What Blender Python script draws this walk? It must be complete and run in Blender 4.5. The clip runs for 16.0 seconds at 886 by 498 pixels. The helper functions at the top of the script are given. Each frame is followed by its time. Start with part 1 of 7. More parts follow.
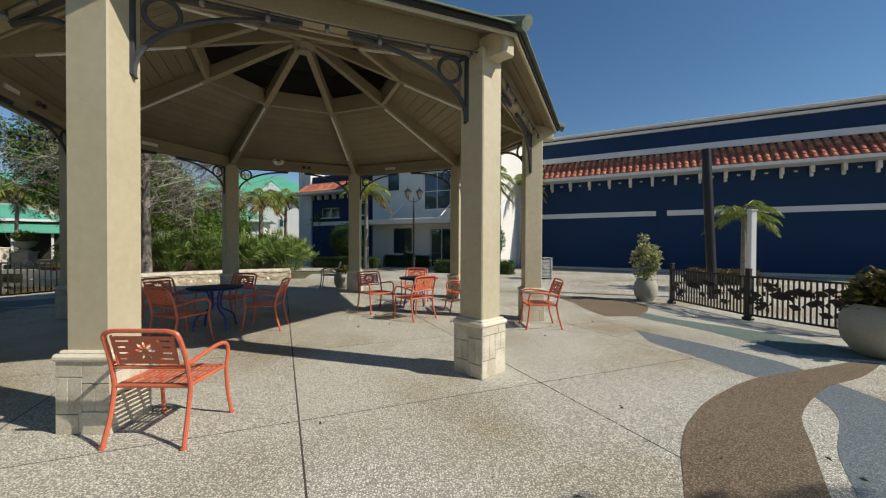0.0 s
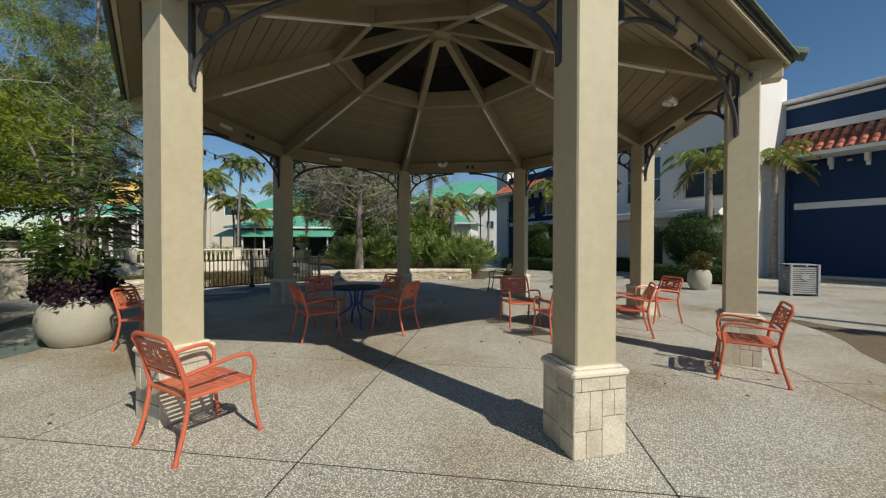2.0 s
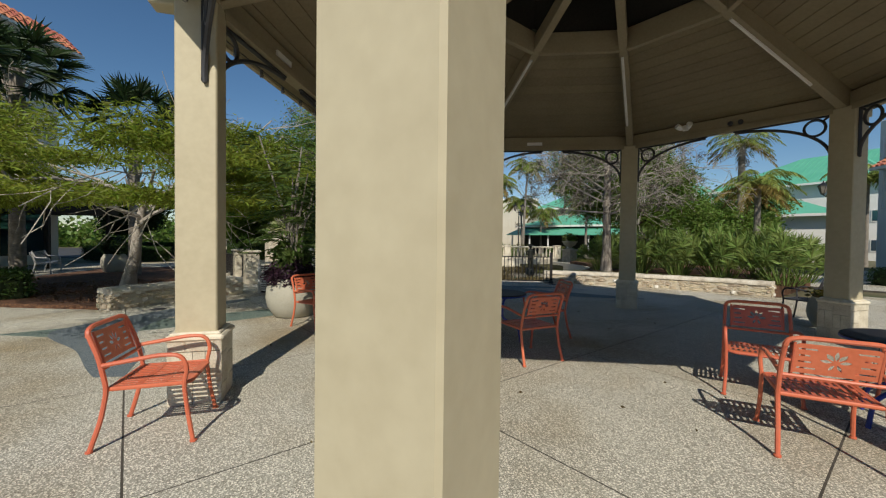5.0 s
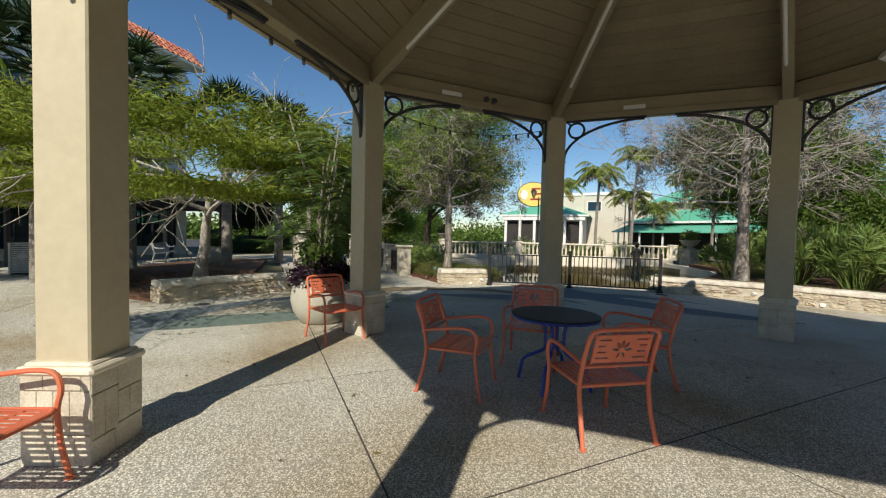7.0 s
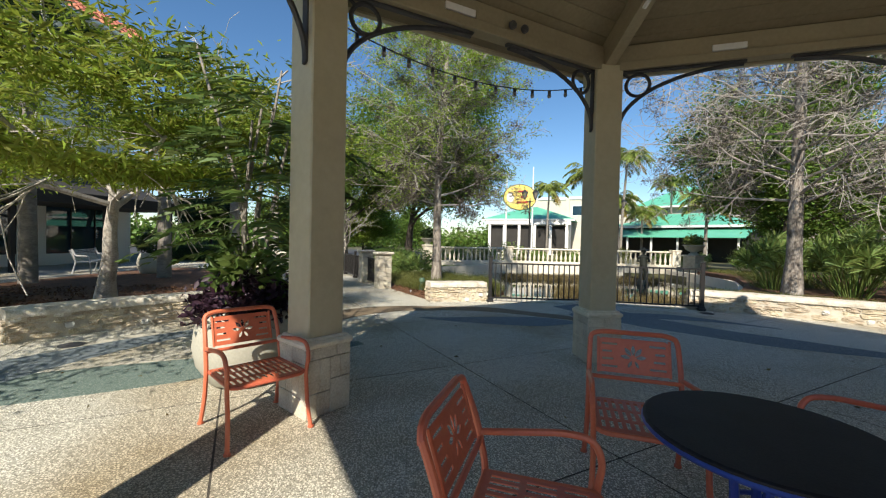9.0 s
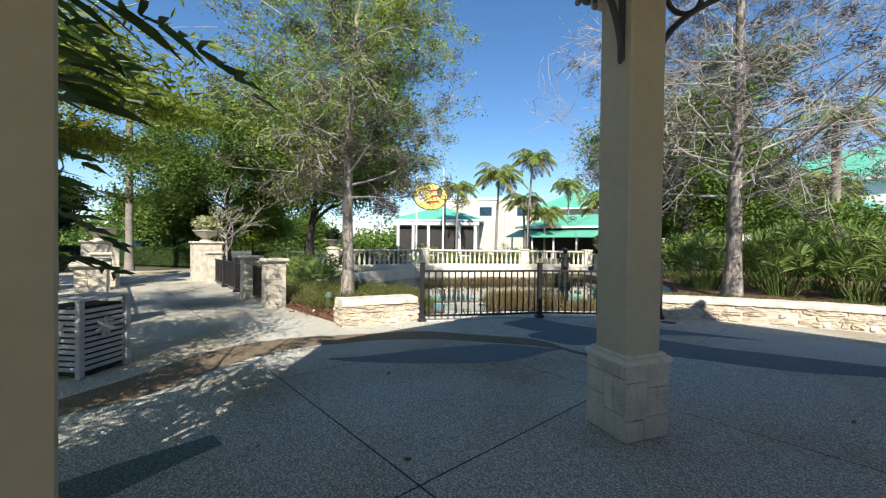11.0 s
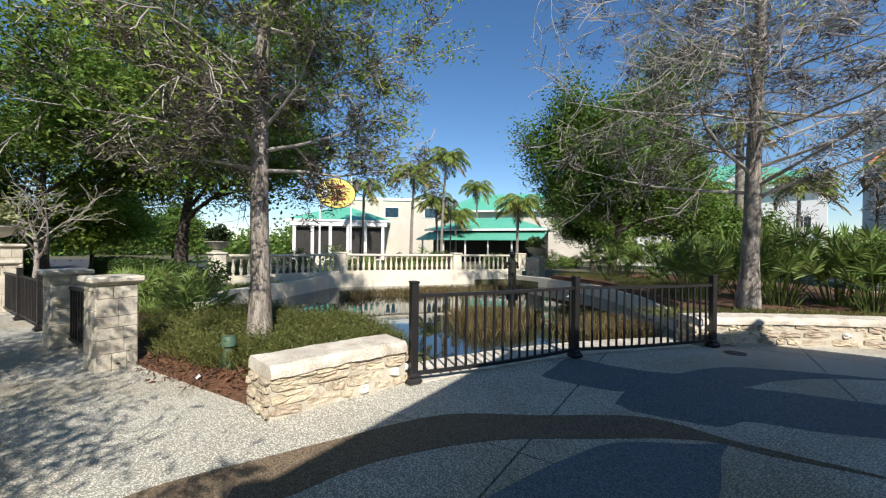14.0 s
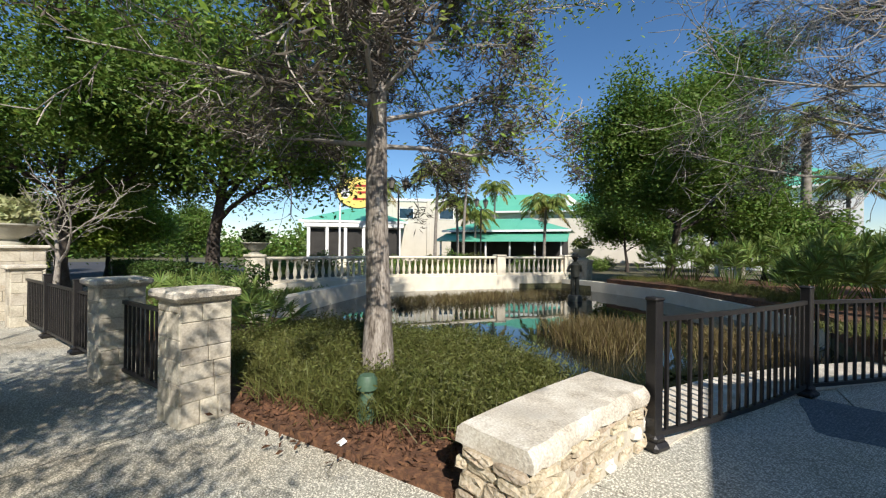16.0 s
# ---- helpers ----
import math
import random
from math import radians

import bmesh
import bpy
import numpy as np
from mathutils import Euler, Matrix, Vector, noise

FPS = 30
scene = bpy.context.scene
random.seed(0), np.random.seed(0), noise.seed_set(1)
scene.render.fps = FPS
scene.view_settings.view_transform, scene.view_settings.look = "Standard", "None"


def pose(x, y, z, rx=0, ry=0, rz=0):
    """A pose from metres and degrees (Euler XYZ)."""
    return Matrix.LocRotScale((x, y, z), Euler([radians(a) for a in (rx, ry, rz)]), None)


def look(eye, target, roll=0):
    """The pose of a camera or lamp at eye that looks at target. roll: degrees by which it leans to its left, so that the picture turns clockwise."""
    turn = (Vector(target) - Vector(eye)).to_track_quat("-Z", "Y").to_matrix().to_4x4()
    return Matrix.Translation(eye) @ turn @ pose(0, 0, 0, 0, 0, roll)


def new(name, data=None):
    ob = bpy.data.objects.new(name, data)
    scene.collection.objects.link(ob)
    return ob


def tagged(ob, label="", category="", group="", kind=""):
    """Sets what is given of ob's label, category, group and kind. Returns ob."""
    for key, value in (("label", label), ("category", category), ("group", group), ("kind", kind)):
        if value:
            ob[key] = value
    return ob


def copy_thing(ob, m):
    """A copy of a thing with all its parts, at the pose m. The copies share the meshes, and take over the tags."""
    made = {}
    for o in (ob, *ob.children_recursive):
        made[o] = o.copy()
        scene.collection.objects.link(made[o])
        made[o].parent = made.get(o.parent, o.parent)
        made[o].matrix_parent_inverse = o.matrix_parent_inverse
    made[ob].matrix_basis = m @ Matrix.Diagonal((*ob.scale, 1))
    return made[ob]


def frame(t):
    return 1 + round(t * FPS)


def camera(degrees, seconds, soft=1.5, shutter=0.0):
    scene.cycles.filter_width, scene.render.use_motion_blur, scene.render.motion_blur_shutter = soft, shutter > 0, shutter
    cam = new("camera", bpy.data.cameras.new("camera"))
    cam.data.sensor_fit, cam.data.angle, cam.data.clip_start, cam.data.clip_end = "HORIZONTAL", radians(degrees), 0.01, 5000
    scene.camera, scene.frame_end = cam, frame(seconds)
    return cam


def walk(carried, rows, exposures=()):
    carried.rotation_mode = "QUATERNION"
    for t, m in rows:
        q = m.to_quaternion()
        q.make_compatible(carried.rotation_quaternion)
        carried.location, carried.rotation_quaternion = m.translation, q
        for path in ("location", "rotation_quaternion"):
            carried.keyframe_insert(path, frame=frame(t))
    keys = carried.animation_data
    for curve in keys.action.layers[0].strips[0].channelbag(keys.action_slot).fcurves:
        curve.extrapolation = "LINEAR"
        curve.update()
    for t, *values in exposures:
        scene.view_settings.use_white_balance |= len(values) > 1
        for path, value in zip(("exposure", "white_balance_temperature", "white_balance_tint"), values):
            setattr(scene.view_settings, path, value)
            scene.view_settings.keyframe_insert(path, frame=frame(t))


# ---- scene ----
cam = camera(97.5, 16.0, 1.2)
METRES, EYE, TILT, LEAN, TURN = 17.4, 1.5, 0.0, 0.0, 0.0
ROWS = [
    (0.0, -0.0021, -0.0003, 0.0, 0.0, -0.66, -0.26),
    (0.5, 0.0121, 0.0196, 0.0002, 8.1, -0.64, -0.16),
    (1.0, 0.0282, 0.041, 0.0004, 16.45, -0.68, -0.12),
    (1.5, 0.0428, 0.0624, 0.0015, 23.04, -0.74, -0.16),
    (2.0, 0.0571, 0.0843, 0.0016, 30.61, -0.73, -0.14),
    (2.5, 0.0675, 0.1097, 0.0017, 39.53, -0.86, -0.19),
    (3.0, 0.0763, 0.1358, 0.0008, 47.19, -0.92, -0.32),
    (3.5, 0.084, 0.1627, 0.0007, 54.99, -1.0, -0.37),
    (6.0, 0.0514, 0.2978, 0.0002, 83.43, -1.57, -0.9),
    (6.5, 0.0245, 0.3115, 0.0001, 87.4, -1.86, -1.12),
    (7.0, -0.0095, 0.3185, 0.0002, 87.99, -2.0, -1.34),
    (7.5, -0.045, 0.317, -0.0006, 88.42, -1.95, -1.47),
    (8.0, -0.0804, 0.3151, -0.0009, 88.44, -1.65, -1.44),
    (10.5, -0.2515, 0.304, -0.0017, 74.61, -0.89, -0.84),
    (11.0, -0.2844, 0.309, -0.0011, 71.02, -0.74, -0.69),
    (11.5, -0.3173, 0.316, -0.0009, 66.95, -0.69, -0.66),
    (12.0, -0.3499, 0.3183, -0.0011, 64.06, -0.62, -0.65),
    (12.5, -0.3832, 0.3187, -0.0016, 63.59, -0.51, -0.57),
    (13.0, -0.4174, 0.3153, -0.0006, 61.5, -0.45, -0.68),
    (13.5, -0.4498, 0.3106, -0.0013, 57.77, -0.34, -0.61),
    (14.0, -0.4823, 0.3031, -0.0006, 55.63, -0.16, -0.67),
    (14.5, -0.5145, 0.2936, -0.0005, 55.57, -0.1, -0.64),
    (15.0, -0.5464, 0.2851, -0.0004, 55.43, -0.08, -0.6),
    (15.5, -0.5771, 0.2731, -0.0011, 55.74, -0.02, -0.56),
    (16.0, -0.6079, 0.2588, -0.0024, 55.91, 0.11, -0.58),
]
walk(cam, [(t, pose(0, 0, EYE, TILT, LEAN, TURN) @ pose(METRES * x, METRES * y, METRES * z, 90 + pitch, roll, yaw)) for t, x, y, z, yaw, pitch, roll in ROWS],
     [(0.0, -0.1, 6500, 10), (2.0, -0.28, 6500, 10), (3.5, -0.28, 6500, 10), (6.0, -0.12, 6500, 10), (7.0, 0.12, 6500, 10), (8.0, 0.38, 6500, 10), (10.5, 0.78, 6250, 12),
      (11.5, 0.76, 6150, 13), (12.5, 0.64, 6150, 13), (13.5, 0.49, 6150, 13), (14.5, 0.43, 6150, 13), (16.0, 0.4, 6200, 12.5)])

# ---- light ----
SUN = Vector((0.952, -0.306, 0.0)) * math.cos(radians(39.5)) + Vector((0, 0, math.sin(radians(39.5))))
world = bpy.data.worlds.new("world")
scene.world = world
world.use_nodes = True
_t = world.node_tree
_sky = _t.nodes.new("ShaderNodeTexSky")
_sky.sky_type, _sky.sun_disc = "NISHITA", False
_sky.sun_elevation, _sky.sun_rotation = radians(39.5), math.atan2(SUN.x, SUN.y)
_sky.air_density, _sky.dust_density, _sky.ozone_density = 1.0, 0.1, 3.0
_bg = _t.nodes["Background"]
_bg.inputs["Strength"].default_value = 0.096
_hs = _t.nodes.new("ShaderNodeHueSaturation")
_hs.inputs["Saturation"].default_value = 1.15
_hs.inputs["Hue"].default_value = 0.498
_t.links.new(_sky.outputs[0], _hs.inputs["Color"])
_t.links.new(_hs.outputs[0], _bg.inputs["Color"])
sun = new("sun", bpy.data.lights.new("sun", "SUN"))
sun.data.energy, sun.data.angle, sun.data.color = 5.0, radians(0.53), (1.0, 0.925, 0.79)
sun.matrix_world = look(SUN * 60, (0, 0, 0))

# ---- shape helpers ----
from mathutils.geometry import tessellate_polygon


class Shape:
    """Collects vertices and faces of one mesh."""

    def __init__(self):
        self.v, self.f = [], []

    def add(self, verts, faces, m=None):
        k = len(self.v)
        self.v += [tuple(m @ Vector(p)) if m else tuple(p) for p in verts]
        self.f += [tuple(i + k for i in q) for q in faces]
        return self

    def box(self, c, s, m=None):
        x, y, z = (a / 2 for a in s)
        vs = [(c[0] + i * x, c[1] + j * y, c[2] + k * z) for i in (-1, 1) for j in (-1, 1) for k in (-1, 1)]
        return self.add(vs, [(0, 1, 3, 2), (4, 6, 7, 5), (0, 4, 5, 1), (2, 3, 7, 6), (0, 2, 6, 4), (1, 5, 7, 3)], m)

    def cbox(self, c, s, b=0.01, m=None):
        """A box with chamfered edges."""
        h = [a / 2 for a in s]
        b = min(b, min(h) * 0.9)
        vs, ix = [], {}
        for i in (-1, 1):
            for j in (-1, 1):
                for k in (-1, 1):
                    for ax in range(3):
                        p = [h[0] - b, h[1] - b, h[2] - b]
                        p[ax] = h[ax]
                        ix[i, j, k, ax] = len(vs)
                        vs.append((c[0] + i * p[0], c[1] + j * p[1], c[2] + k * p[2]))
        fs = []
        S = (-1, 1)
        for a in range(3):
            o = [n for n in range(3) if n != a]
            for s_ in S:
                q = []
                for u, w in ((-1, -1), (1, -1), (1, 1), (-1, 1)):
                    t = [0, 0, 0]
                    t[a], t[o[0]], t[o[1]] = s_, u, w
                    q.append(ix[t[0], t[1], t[2], a])
                fs.append(tuple(q))
        for a in range(3):
            o = [n for n in range(3) if n != a]
            for u in S:
                for w in S:
                    t0, t1 = [0, 0, 0], [0, 0, 0]
                    t0[a], t1[a] = -1, 1
                    for t in (t0, t1):
                        t[o[0]], t[o[1]] = u, w
                    fs.append((ix[(*t0, o[0])], ix[(*t1, o[0])], ix[(*t1, o[1])], ix[(*t0, o[1])]))
        for i in S:
            for j in S:
                for k in S:
                    fs.append(tuple(ix[i, j, k, a] for a in range(3)))
        return self.add(vs, fs, m)

    def tube(self, pts, r, n=6, closed=False, m=None, flat=1.0):
        """A round bar along the points; r a number or one a point."""
        pts = [Vector(p) for p in pts]
        rs = r if isinstance(r, (list, tuple)) else [r] * len(pts)
        vs, fs, side = [], [], None
        L = len(pts)
        for i, p in enumerate(pts):
            a, b = pts[i - 1] if (i or closed) else p, pts[(i + 1) % L] if (i < L - 1 or closed) else p
            d = (b - a).normalized()
            if side is None:
                side = d.orthogonal().normalized()
            side = side - d * side.dot(d)
            side = side.normalized() if side.length > 1e-6 else d.orthogonal().normalized()
            up = d.cross(side)
            for k in range(n):
                an = 2 * math.pi * k / n
                vs.append(p + (side * math.cos(an) * flat + up * math.sin(an)) * rs[i])
        for i in range(L if closed else L - 1):
            j = (i + 1) % L
            for k in range(n):
                q = (k + 1) % n
                fs.append((i * n + k, i * n + q, j * n + q, j * n + k))
        if not closed:
            fs += [tuple(range(n))[::-1], tuple((L - 1) * n + k for k in range(n))]
        return self.add(vs, fs, m)

    def lathe(self, prof, n=24, c=(0, 0, 0), m=None):
        vs = [(c[0] + r * math.cos(2 * math.pi * k / n), c[1] + r * math.sin(2 * math.pi * k / n), c[2] + z) for r, z in prof for k in range(n)]
        fs = [(i * n + k, i * n + (k + 1) % n, (i + 1) * n + (k + 1) % n, (i + 1) * n + k) for i in range(len(prof) - 1) for k in range(n)]
        fs += [tuple(range(n))[::-1], tuple((len(prof) - 1) * n + k for k in range(n))]
        return self.add(vs, fs, m)

    def plate(self, outer, holes=(), z0=0.0, z1=0.01, m=None):
        """A flat plate with holes in it, from loops of (x, y)."""
        loops = [list(outer)] + [list(h) for h in holes]
        flat = [p for lp in loops for p in lp]
        tris = tessellate_polygon([[Vector((x, y, 0)) for x, y in lp] for lp in loops])
        n = len(flat)
        vs = [(x, y, z1) for x, y in flat] + [(x, y, z0) for x, y in flat]
        fs = [tuple(t) for t in tris] + [tuple(i + n for i in t[::-1]) for t in tris]
        k = 0
        for lp in loops:
            for i in range(len(lp)):
                a, b = k + i, k + (i + 1) % len(lp)
                fs.append((a, b, b + n, a + n))
            k += len(lp)
        return self.add(vs, fs, m)

    def mesh(self, name, smooth=False, fix=True):
        me = bpy.data.meshes.new(name)
        me.from_pydata([tuple(p) for p in self.v], [], self.f)
        if fix and len(self.f) < 60000:
            bm = bmesh.new()
            bm.from_mesh(me)
            bmesh.ops.recalc_face_normals(bm, faces=bm.faces)
            bm.to_mesh(me)
            bm.free()
        if smooth:
            me.shade_smooth()
            if smooth != "all":
                me.set_sharp_from_angle(angle=radians(40))
        return me


def thing(name, m=None, label="", category="", group="", kind=""):
    ob = new(name)
    ob.empty_display_size = 0.1
    if m is not None:
        ob.matrix_world = m
    return tagged(ob, label, category, group, kind)


def part(name, sh, material, parent=None, label="", smooth=False, m=None):
    """Links a Shape as one mesh object, under a thing or a part."""
    me = sh.mesh(name, smooth) if isinstance(sh, Shape) else sh
    if not me.materials:
        me.materials.append(material)
    ob = new(name, me)
    if parent:
        ob.parent = parent
    if m is not None:
        ob.matrix_basis = m
    return tagged(ob, label)


def solo(name, sh, material, label, category, group="", kind="", smooth=False, m=None):
    return tagged(part(name, sh, material, None, "", smooth, m), label, category, group, kind)


def arc(c, r, a0, a1, n):
    return [(c[0] + r * math.cos(radians(a0 + (a1 - a0) * i / n)), c[1] + r * math.sin(radians(a0 + (a1 - a0) * i / n))) for i in range(n + 1)]


def blades(name, roots, dirs, lens, widths, material, parent=None, bend=0.5, seg=2, label="", rs=0):
    """Many narrow leaves in one mesh: each a tapering strip that bends down."""
    rng = np.random.default_rng(rs)
    roots, dirs = np.asarray(roots, float), np.asarray(dirs, float)
    n = len(roots)
    lens, widths = np.broadcast_to(lens, n), np.broadcast_to(widths, n)
    dirs = dirs / np.maximum(np.linalg.norm(dirs, axis=1, keepdims=True), 1e-6)
    side = np.cross(dirs, rng.normal(size=(n, 3)))
    side /= np.maximum(np.linalg.norm(side, axis=1, keepdims=True), 1e-6)
    vs, per = [], 2 * seg + 1
    for i in range(seg):
        s = i / seg
        w = widths * (1 if i else 0.45) * (1 - 0.35 * s)
        p = roots + dirs * (lens * s)[:, None]
        p[:, 2] -= bend * lens * s * s
        vs += [p - side * w[:, None] / 2, p + side * w[:, None] / 2]
    p = roots + dirs * lens[:, None]
    p[:, 2] -= bend * lens
    vs.append(p)
    V = np.stack(vs, 1).reshape(-1, 3)
    base = np.arange(n) * per
    loops = []
    for i in range(seg - 1):
        loops += [np.stack([base + 2 * i, base + 2 * i + 1, base + 2 * i + 3], 1), np.stack([base + 2 * i, base + 2 * i + 3, base + 2 * i + 2], 1)]
    loops.append(np.stack([base + 2 * seg - 2, base + 2 * seg - 1, base + 2 * seg], 1))
    F = np.concatenate(loops)
    return tri_mesh(name, V, F, material, parent, label)


def tri_mesh(name, V, F, material, parent=None, label=""):
    me = bpy.data.meshes.new(name)
    me.vertices.add(len(V))
    me.vertices.foreach_set("co", np.ascontiguousarray(V, np.float32).ravel())
    me.loops.add(F.size)
    me.loops.foreach_set("vertex_index", np.ascontiguousarray(F, np.int32).ravel())
    me.polygons.add(len(F))
    me.polygons.foreach_set("loop_start", np.arange(0, F.size, 3, dtype=np.int32))
    me.update(calc_edges=True)
    me.materials.append(material)
    ob = new(name, me)
    if parent:
        ob.parent = parent
    return tagged(ob, label)


def leaves(name, centres, count, spread, size, material, parent=None, label="", rs=0, droop=0.0, ratio=0.45):
    """Loose leaves round the centres: small folded diamonds in one mesh."""
    rng = np.random.default_rng(rs)
    c = np.repeat(np.asarray(centres, float), count, axis=0)
    n = len(c)
    sp = np.broadcast_to(np.asarray(spread, float), (3,))
    c = c + rng.normal(size=(n, 3)) * sp
    d = rng.normal(size=(n, 3))
    d[:, 2] = d[:, 2] * 0.6 - droop
    d /= np.linalg.norm(d, axis=1, keepdims=True)
    s = np.cross(d, rng.normal(size=(n, 3)))
    s /= np.maximum(np.linalg.norm(s, axis=1, keepdims=True), 1e-6)
    L = size * rng.uniform(0.6, 1.25, n)[:, None]
    up = np.cross(d, s) * L * 0.08
    V = np.stack([c, c + d * L * 0.5 - s * L * ratio * 0.5 + up, c + d * L, c + d * L * 0.5 + s * L * ratio * 0.5 + up], 1).reshape(-1, 3)
    b = np.arange(n) * 4
    F = np.concatenate([np.stack([b, b + 1, b + 2], 1), np.stack([b, b + 2, b + 3], 1)])
    return tri_mesh(name, V, F, material, parent, label)


def round_bar(pts, n=5):
    """Rounds the corners of a polyline."""
    out = [Vector(pts[0])]
    for a, b, c in zip(pts, pts[1:], pts[2:]):
        a, b, c = Vector(a), Vector(b), Vector(c)
        d = min((a - b).length, (c - b).length, 0.12) * 0.5
        p, q = b + (a - b).normalized() * d, b + (c - b).normalized() * d
        for i in range(n):
            f = i / (n - 1)
            out.append(p * (1 - f) ** 2 + b * 2 * f * (1 - f) + q * f * f)
    return out + [Vector(pts[-1])]


def leaf_loop(cx, cy, ang, L, w, n=5):
    ca, sa = math.cos(ang), math.sin(ang)
    pts = [(L * i / n, w * math.sin(math.pi * i / n)) for i in range(n + 1)] + [(L * i / n, -w * math.sin(math.pi * i / n)) for i in range(n - 1, 0, -1)]
    return [(cx + x * ca - y * sa, cy + x * sa + y * ca) for x, y in pts]



# ---- materials ----
def material(name, colors, rough=0.8, scale=3.0, fine=60.0, bump=0.15, metal=0.0, spec=0.5, vary=0.0, island=0.0, stain=None, detail=6.0, stretch=1.0):
    """Two scales of noise between the colours, fine relief, and a change from piece to piece."""
    mt = bpy.data.materials.new(name)
    mt.use_nodes = True
    t = mt.node_tree
    N, L = t.nodes, t.links
    b = N["Principled BSDF"]
    co = N.new("ShaderNodeTexCoord")
    n1, n2 = N.new("ShaderNodeTexNoise"), N.new("ShaderNodeTexNoise")
    n1.inputs["Scale"].default_value, n1.inputs["Detail"].default_value = scale, detail
    n2.inputs["Scale"].default_value, n2.inputs["Detail"].default_value = fine, 3.0
    mp = N.new("ShaderNodeMapping")
    mp.inputs["Scale"].default_value = (1, 1, stretch)
    L.new(co.outputs["Object"], mp.inputs["Vector"])
    L.new(mp.outputs[0], n1.inputs["Vector"])
    L.new(mp.outputs[0], n2.inputs["Vector"])
    mx = N.new("ShaderNodeMath")
    mx.operation = "MULTIPLY_ADD"
    mx.inputs[1].default_value, mx.inputs[2].default_value = 0.45, 0.0
    L.new(n2.outputs[0], mx.inputs[0])
    ad = N.new("ShaderNodeMath")
    ad.operation = "MULTIPLY_ADD"
    ad.inputs[1].default_value = 0.55
    L.new(n1.outputs[0], ad.inputs[0])
    L.new(mx.outputs[0], ad.inputs[2])
    rp = N.new("ShaderNodeValToRGB")
    rp.color_ramp.elements[0].position, rp.color_ramp.elements[1].position = 0.36, 0.64
    while len(rp.color_ramp.elements) < len(colors):
        rp.color_ramp.elements.new(0.5)
    for i, c in enumerate(colors):
        rp.color_ramp.elements[i].position = 0.36 + 0.28 * i / max(1, len(colors) - 1)
        rp.color_ramp.elements[i].color = (*c, 1)
    L.new(ad.outputs[0], rp.inputs[0])
    out = rp.outputs[0]
    for kind, amount in (("obj", vary), ("geo", island)):
        if amount:
            src = N.new("ShaderNodeObjectInfo").outputs["Random"] if kind == "obj" else N.new("ShaderNodeNewGeometry").outputs["Random Per Island"]
            hs, mr, mh = N.new("ShaderNodeHueSaturation"), N.new("ShaderNodeMapRange"), N.new("ShaderNodeMapRange")
            mr.inputs[3].default_value, mr.inputs[4].default_value = 1 - amount, 1 + amount
            mh.inputs[3].default_value, mh.inputs[4].default_value = 0.5 - amount * 0.06, 0.5 + amount * 0.06
            L.new(src, mr.inputs[0]), L.new(src, mh.inputs[0])
            L.new(mr.outputs[0], hs.inputs["Value"]), L.new(mh.outputs[0], hs.inputs["Hue"])
            L.new(out, hs.inputs["Color"])
            out = hs.outputs[0]
    if stain:
        col, sc, lo, hi, amt = stain
        n3, r3, m3 = N.new("ShaderNodeTexNoise"), N.new("ShaderNodeMapRange"), N.new("ShaderNodeMix")
        n3.inputs["Scale"].default_value, n3.inputs["Detail"].default_value = sc, 5
        L.new(co.outputs["Object"], n3.inputs["Vector"])
        r3.inputs[1].default_value, r3.inputs[2].default_value, r3.inputs[4].default_value = lo, hi, amt
        L.new(n3.outputs[0], r3.inputs[0])
        m3.data_type = "RGBA"
        L.new(r3.outputs[0], m3.inputs["Factor"])
        L.new(out, m3.inputs["A"])
        m3.inputs["B"].default_value = (*col, 1)
        out = m3.outputs["Result"]
    L.new(out, b.inputs["Base Color"])
    b.inputs["Roughness"].default_value, b.inputs["Metallic"].default_value = rough, metal
    b.inputs["Specular IOR Level"].default_value = spec
    if bump:
        bp = N.new("ShaderNodeBump")
        bp.inputs["Strength"].default_value, bp.inputs["Distance"].default_value = bump, 0.01
        L.new(ad.outputs[0], bp.inputs["Height"])
        L.new(bp.outputs[0], b.inputs["Normal"])
    return mt


def leafy(name, a, b_, c=None, trans=0.35, rough=0.5):
    """Leaves: a colour of its own for each leaf, some light through them."""
    mt = material(name, [a, b_] if c is None else [a, b_, c], rough, 0.7, 9.0, 0.0, island=0.35, spec=0.3)
    t = mt.node_tree
    b = t.nodes["Principled BSDF"]
    tr, mix = t.nodes.new("ShaderNodeBsdfTranslucent"), t.nodes.new("ShaderNodeMixShader")
    src = b.inputs["Base Color"].links[0].from_socket
    t.links.new(src, tr.inputs["Color"])
    mix.inputs[0].default_value = trans
    t.links.new(b.outputs[0], mix.inputs[1]), t.links.new(tr.outputs[0], mix.inputs[2])
    t.links.new(mix.outputs[0], t.nodes["Material Output"].inputs["Surface"])
    return mt


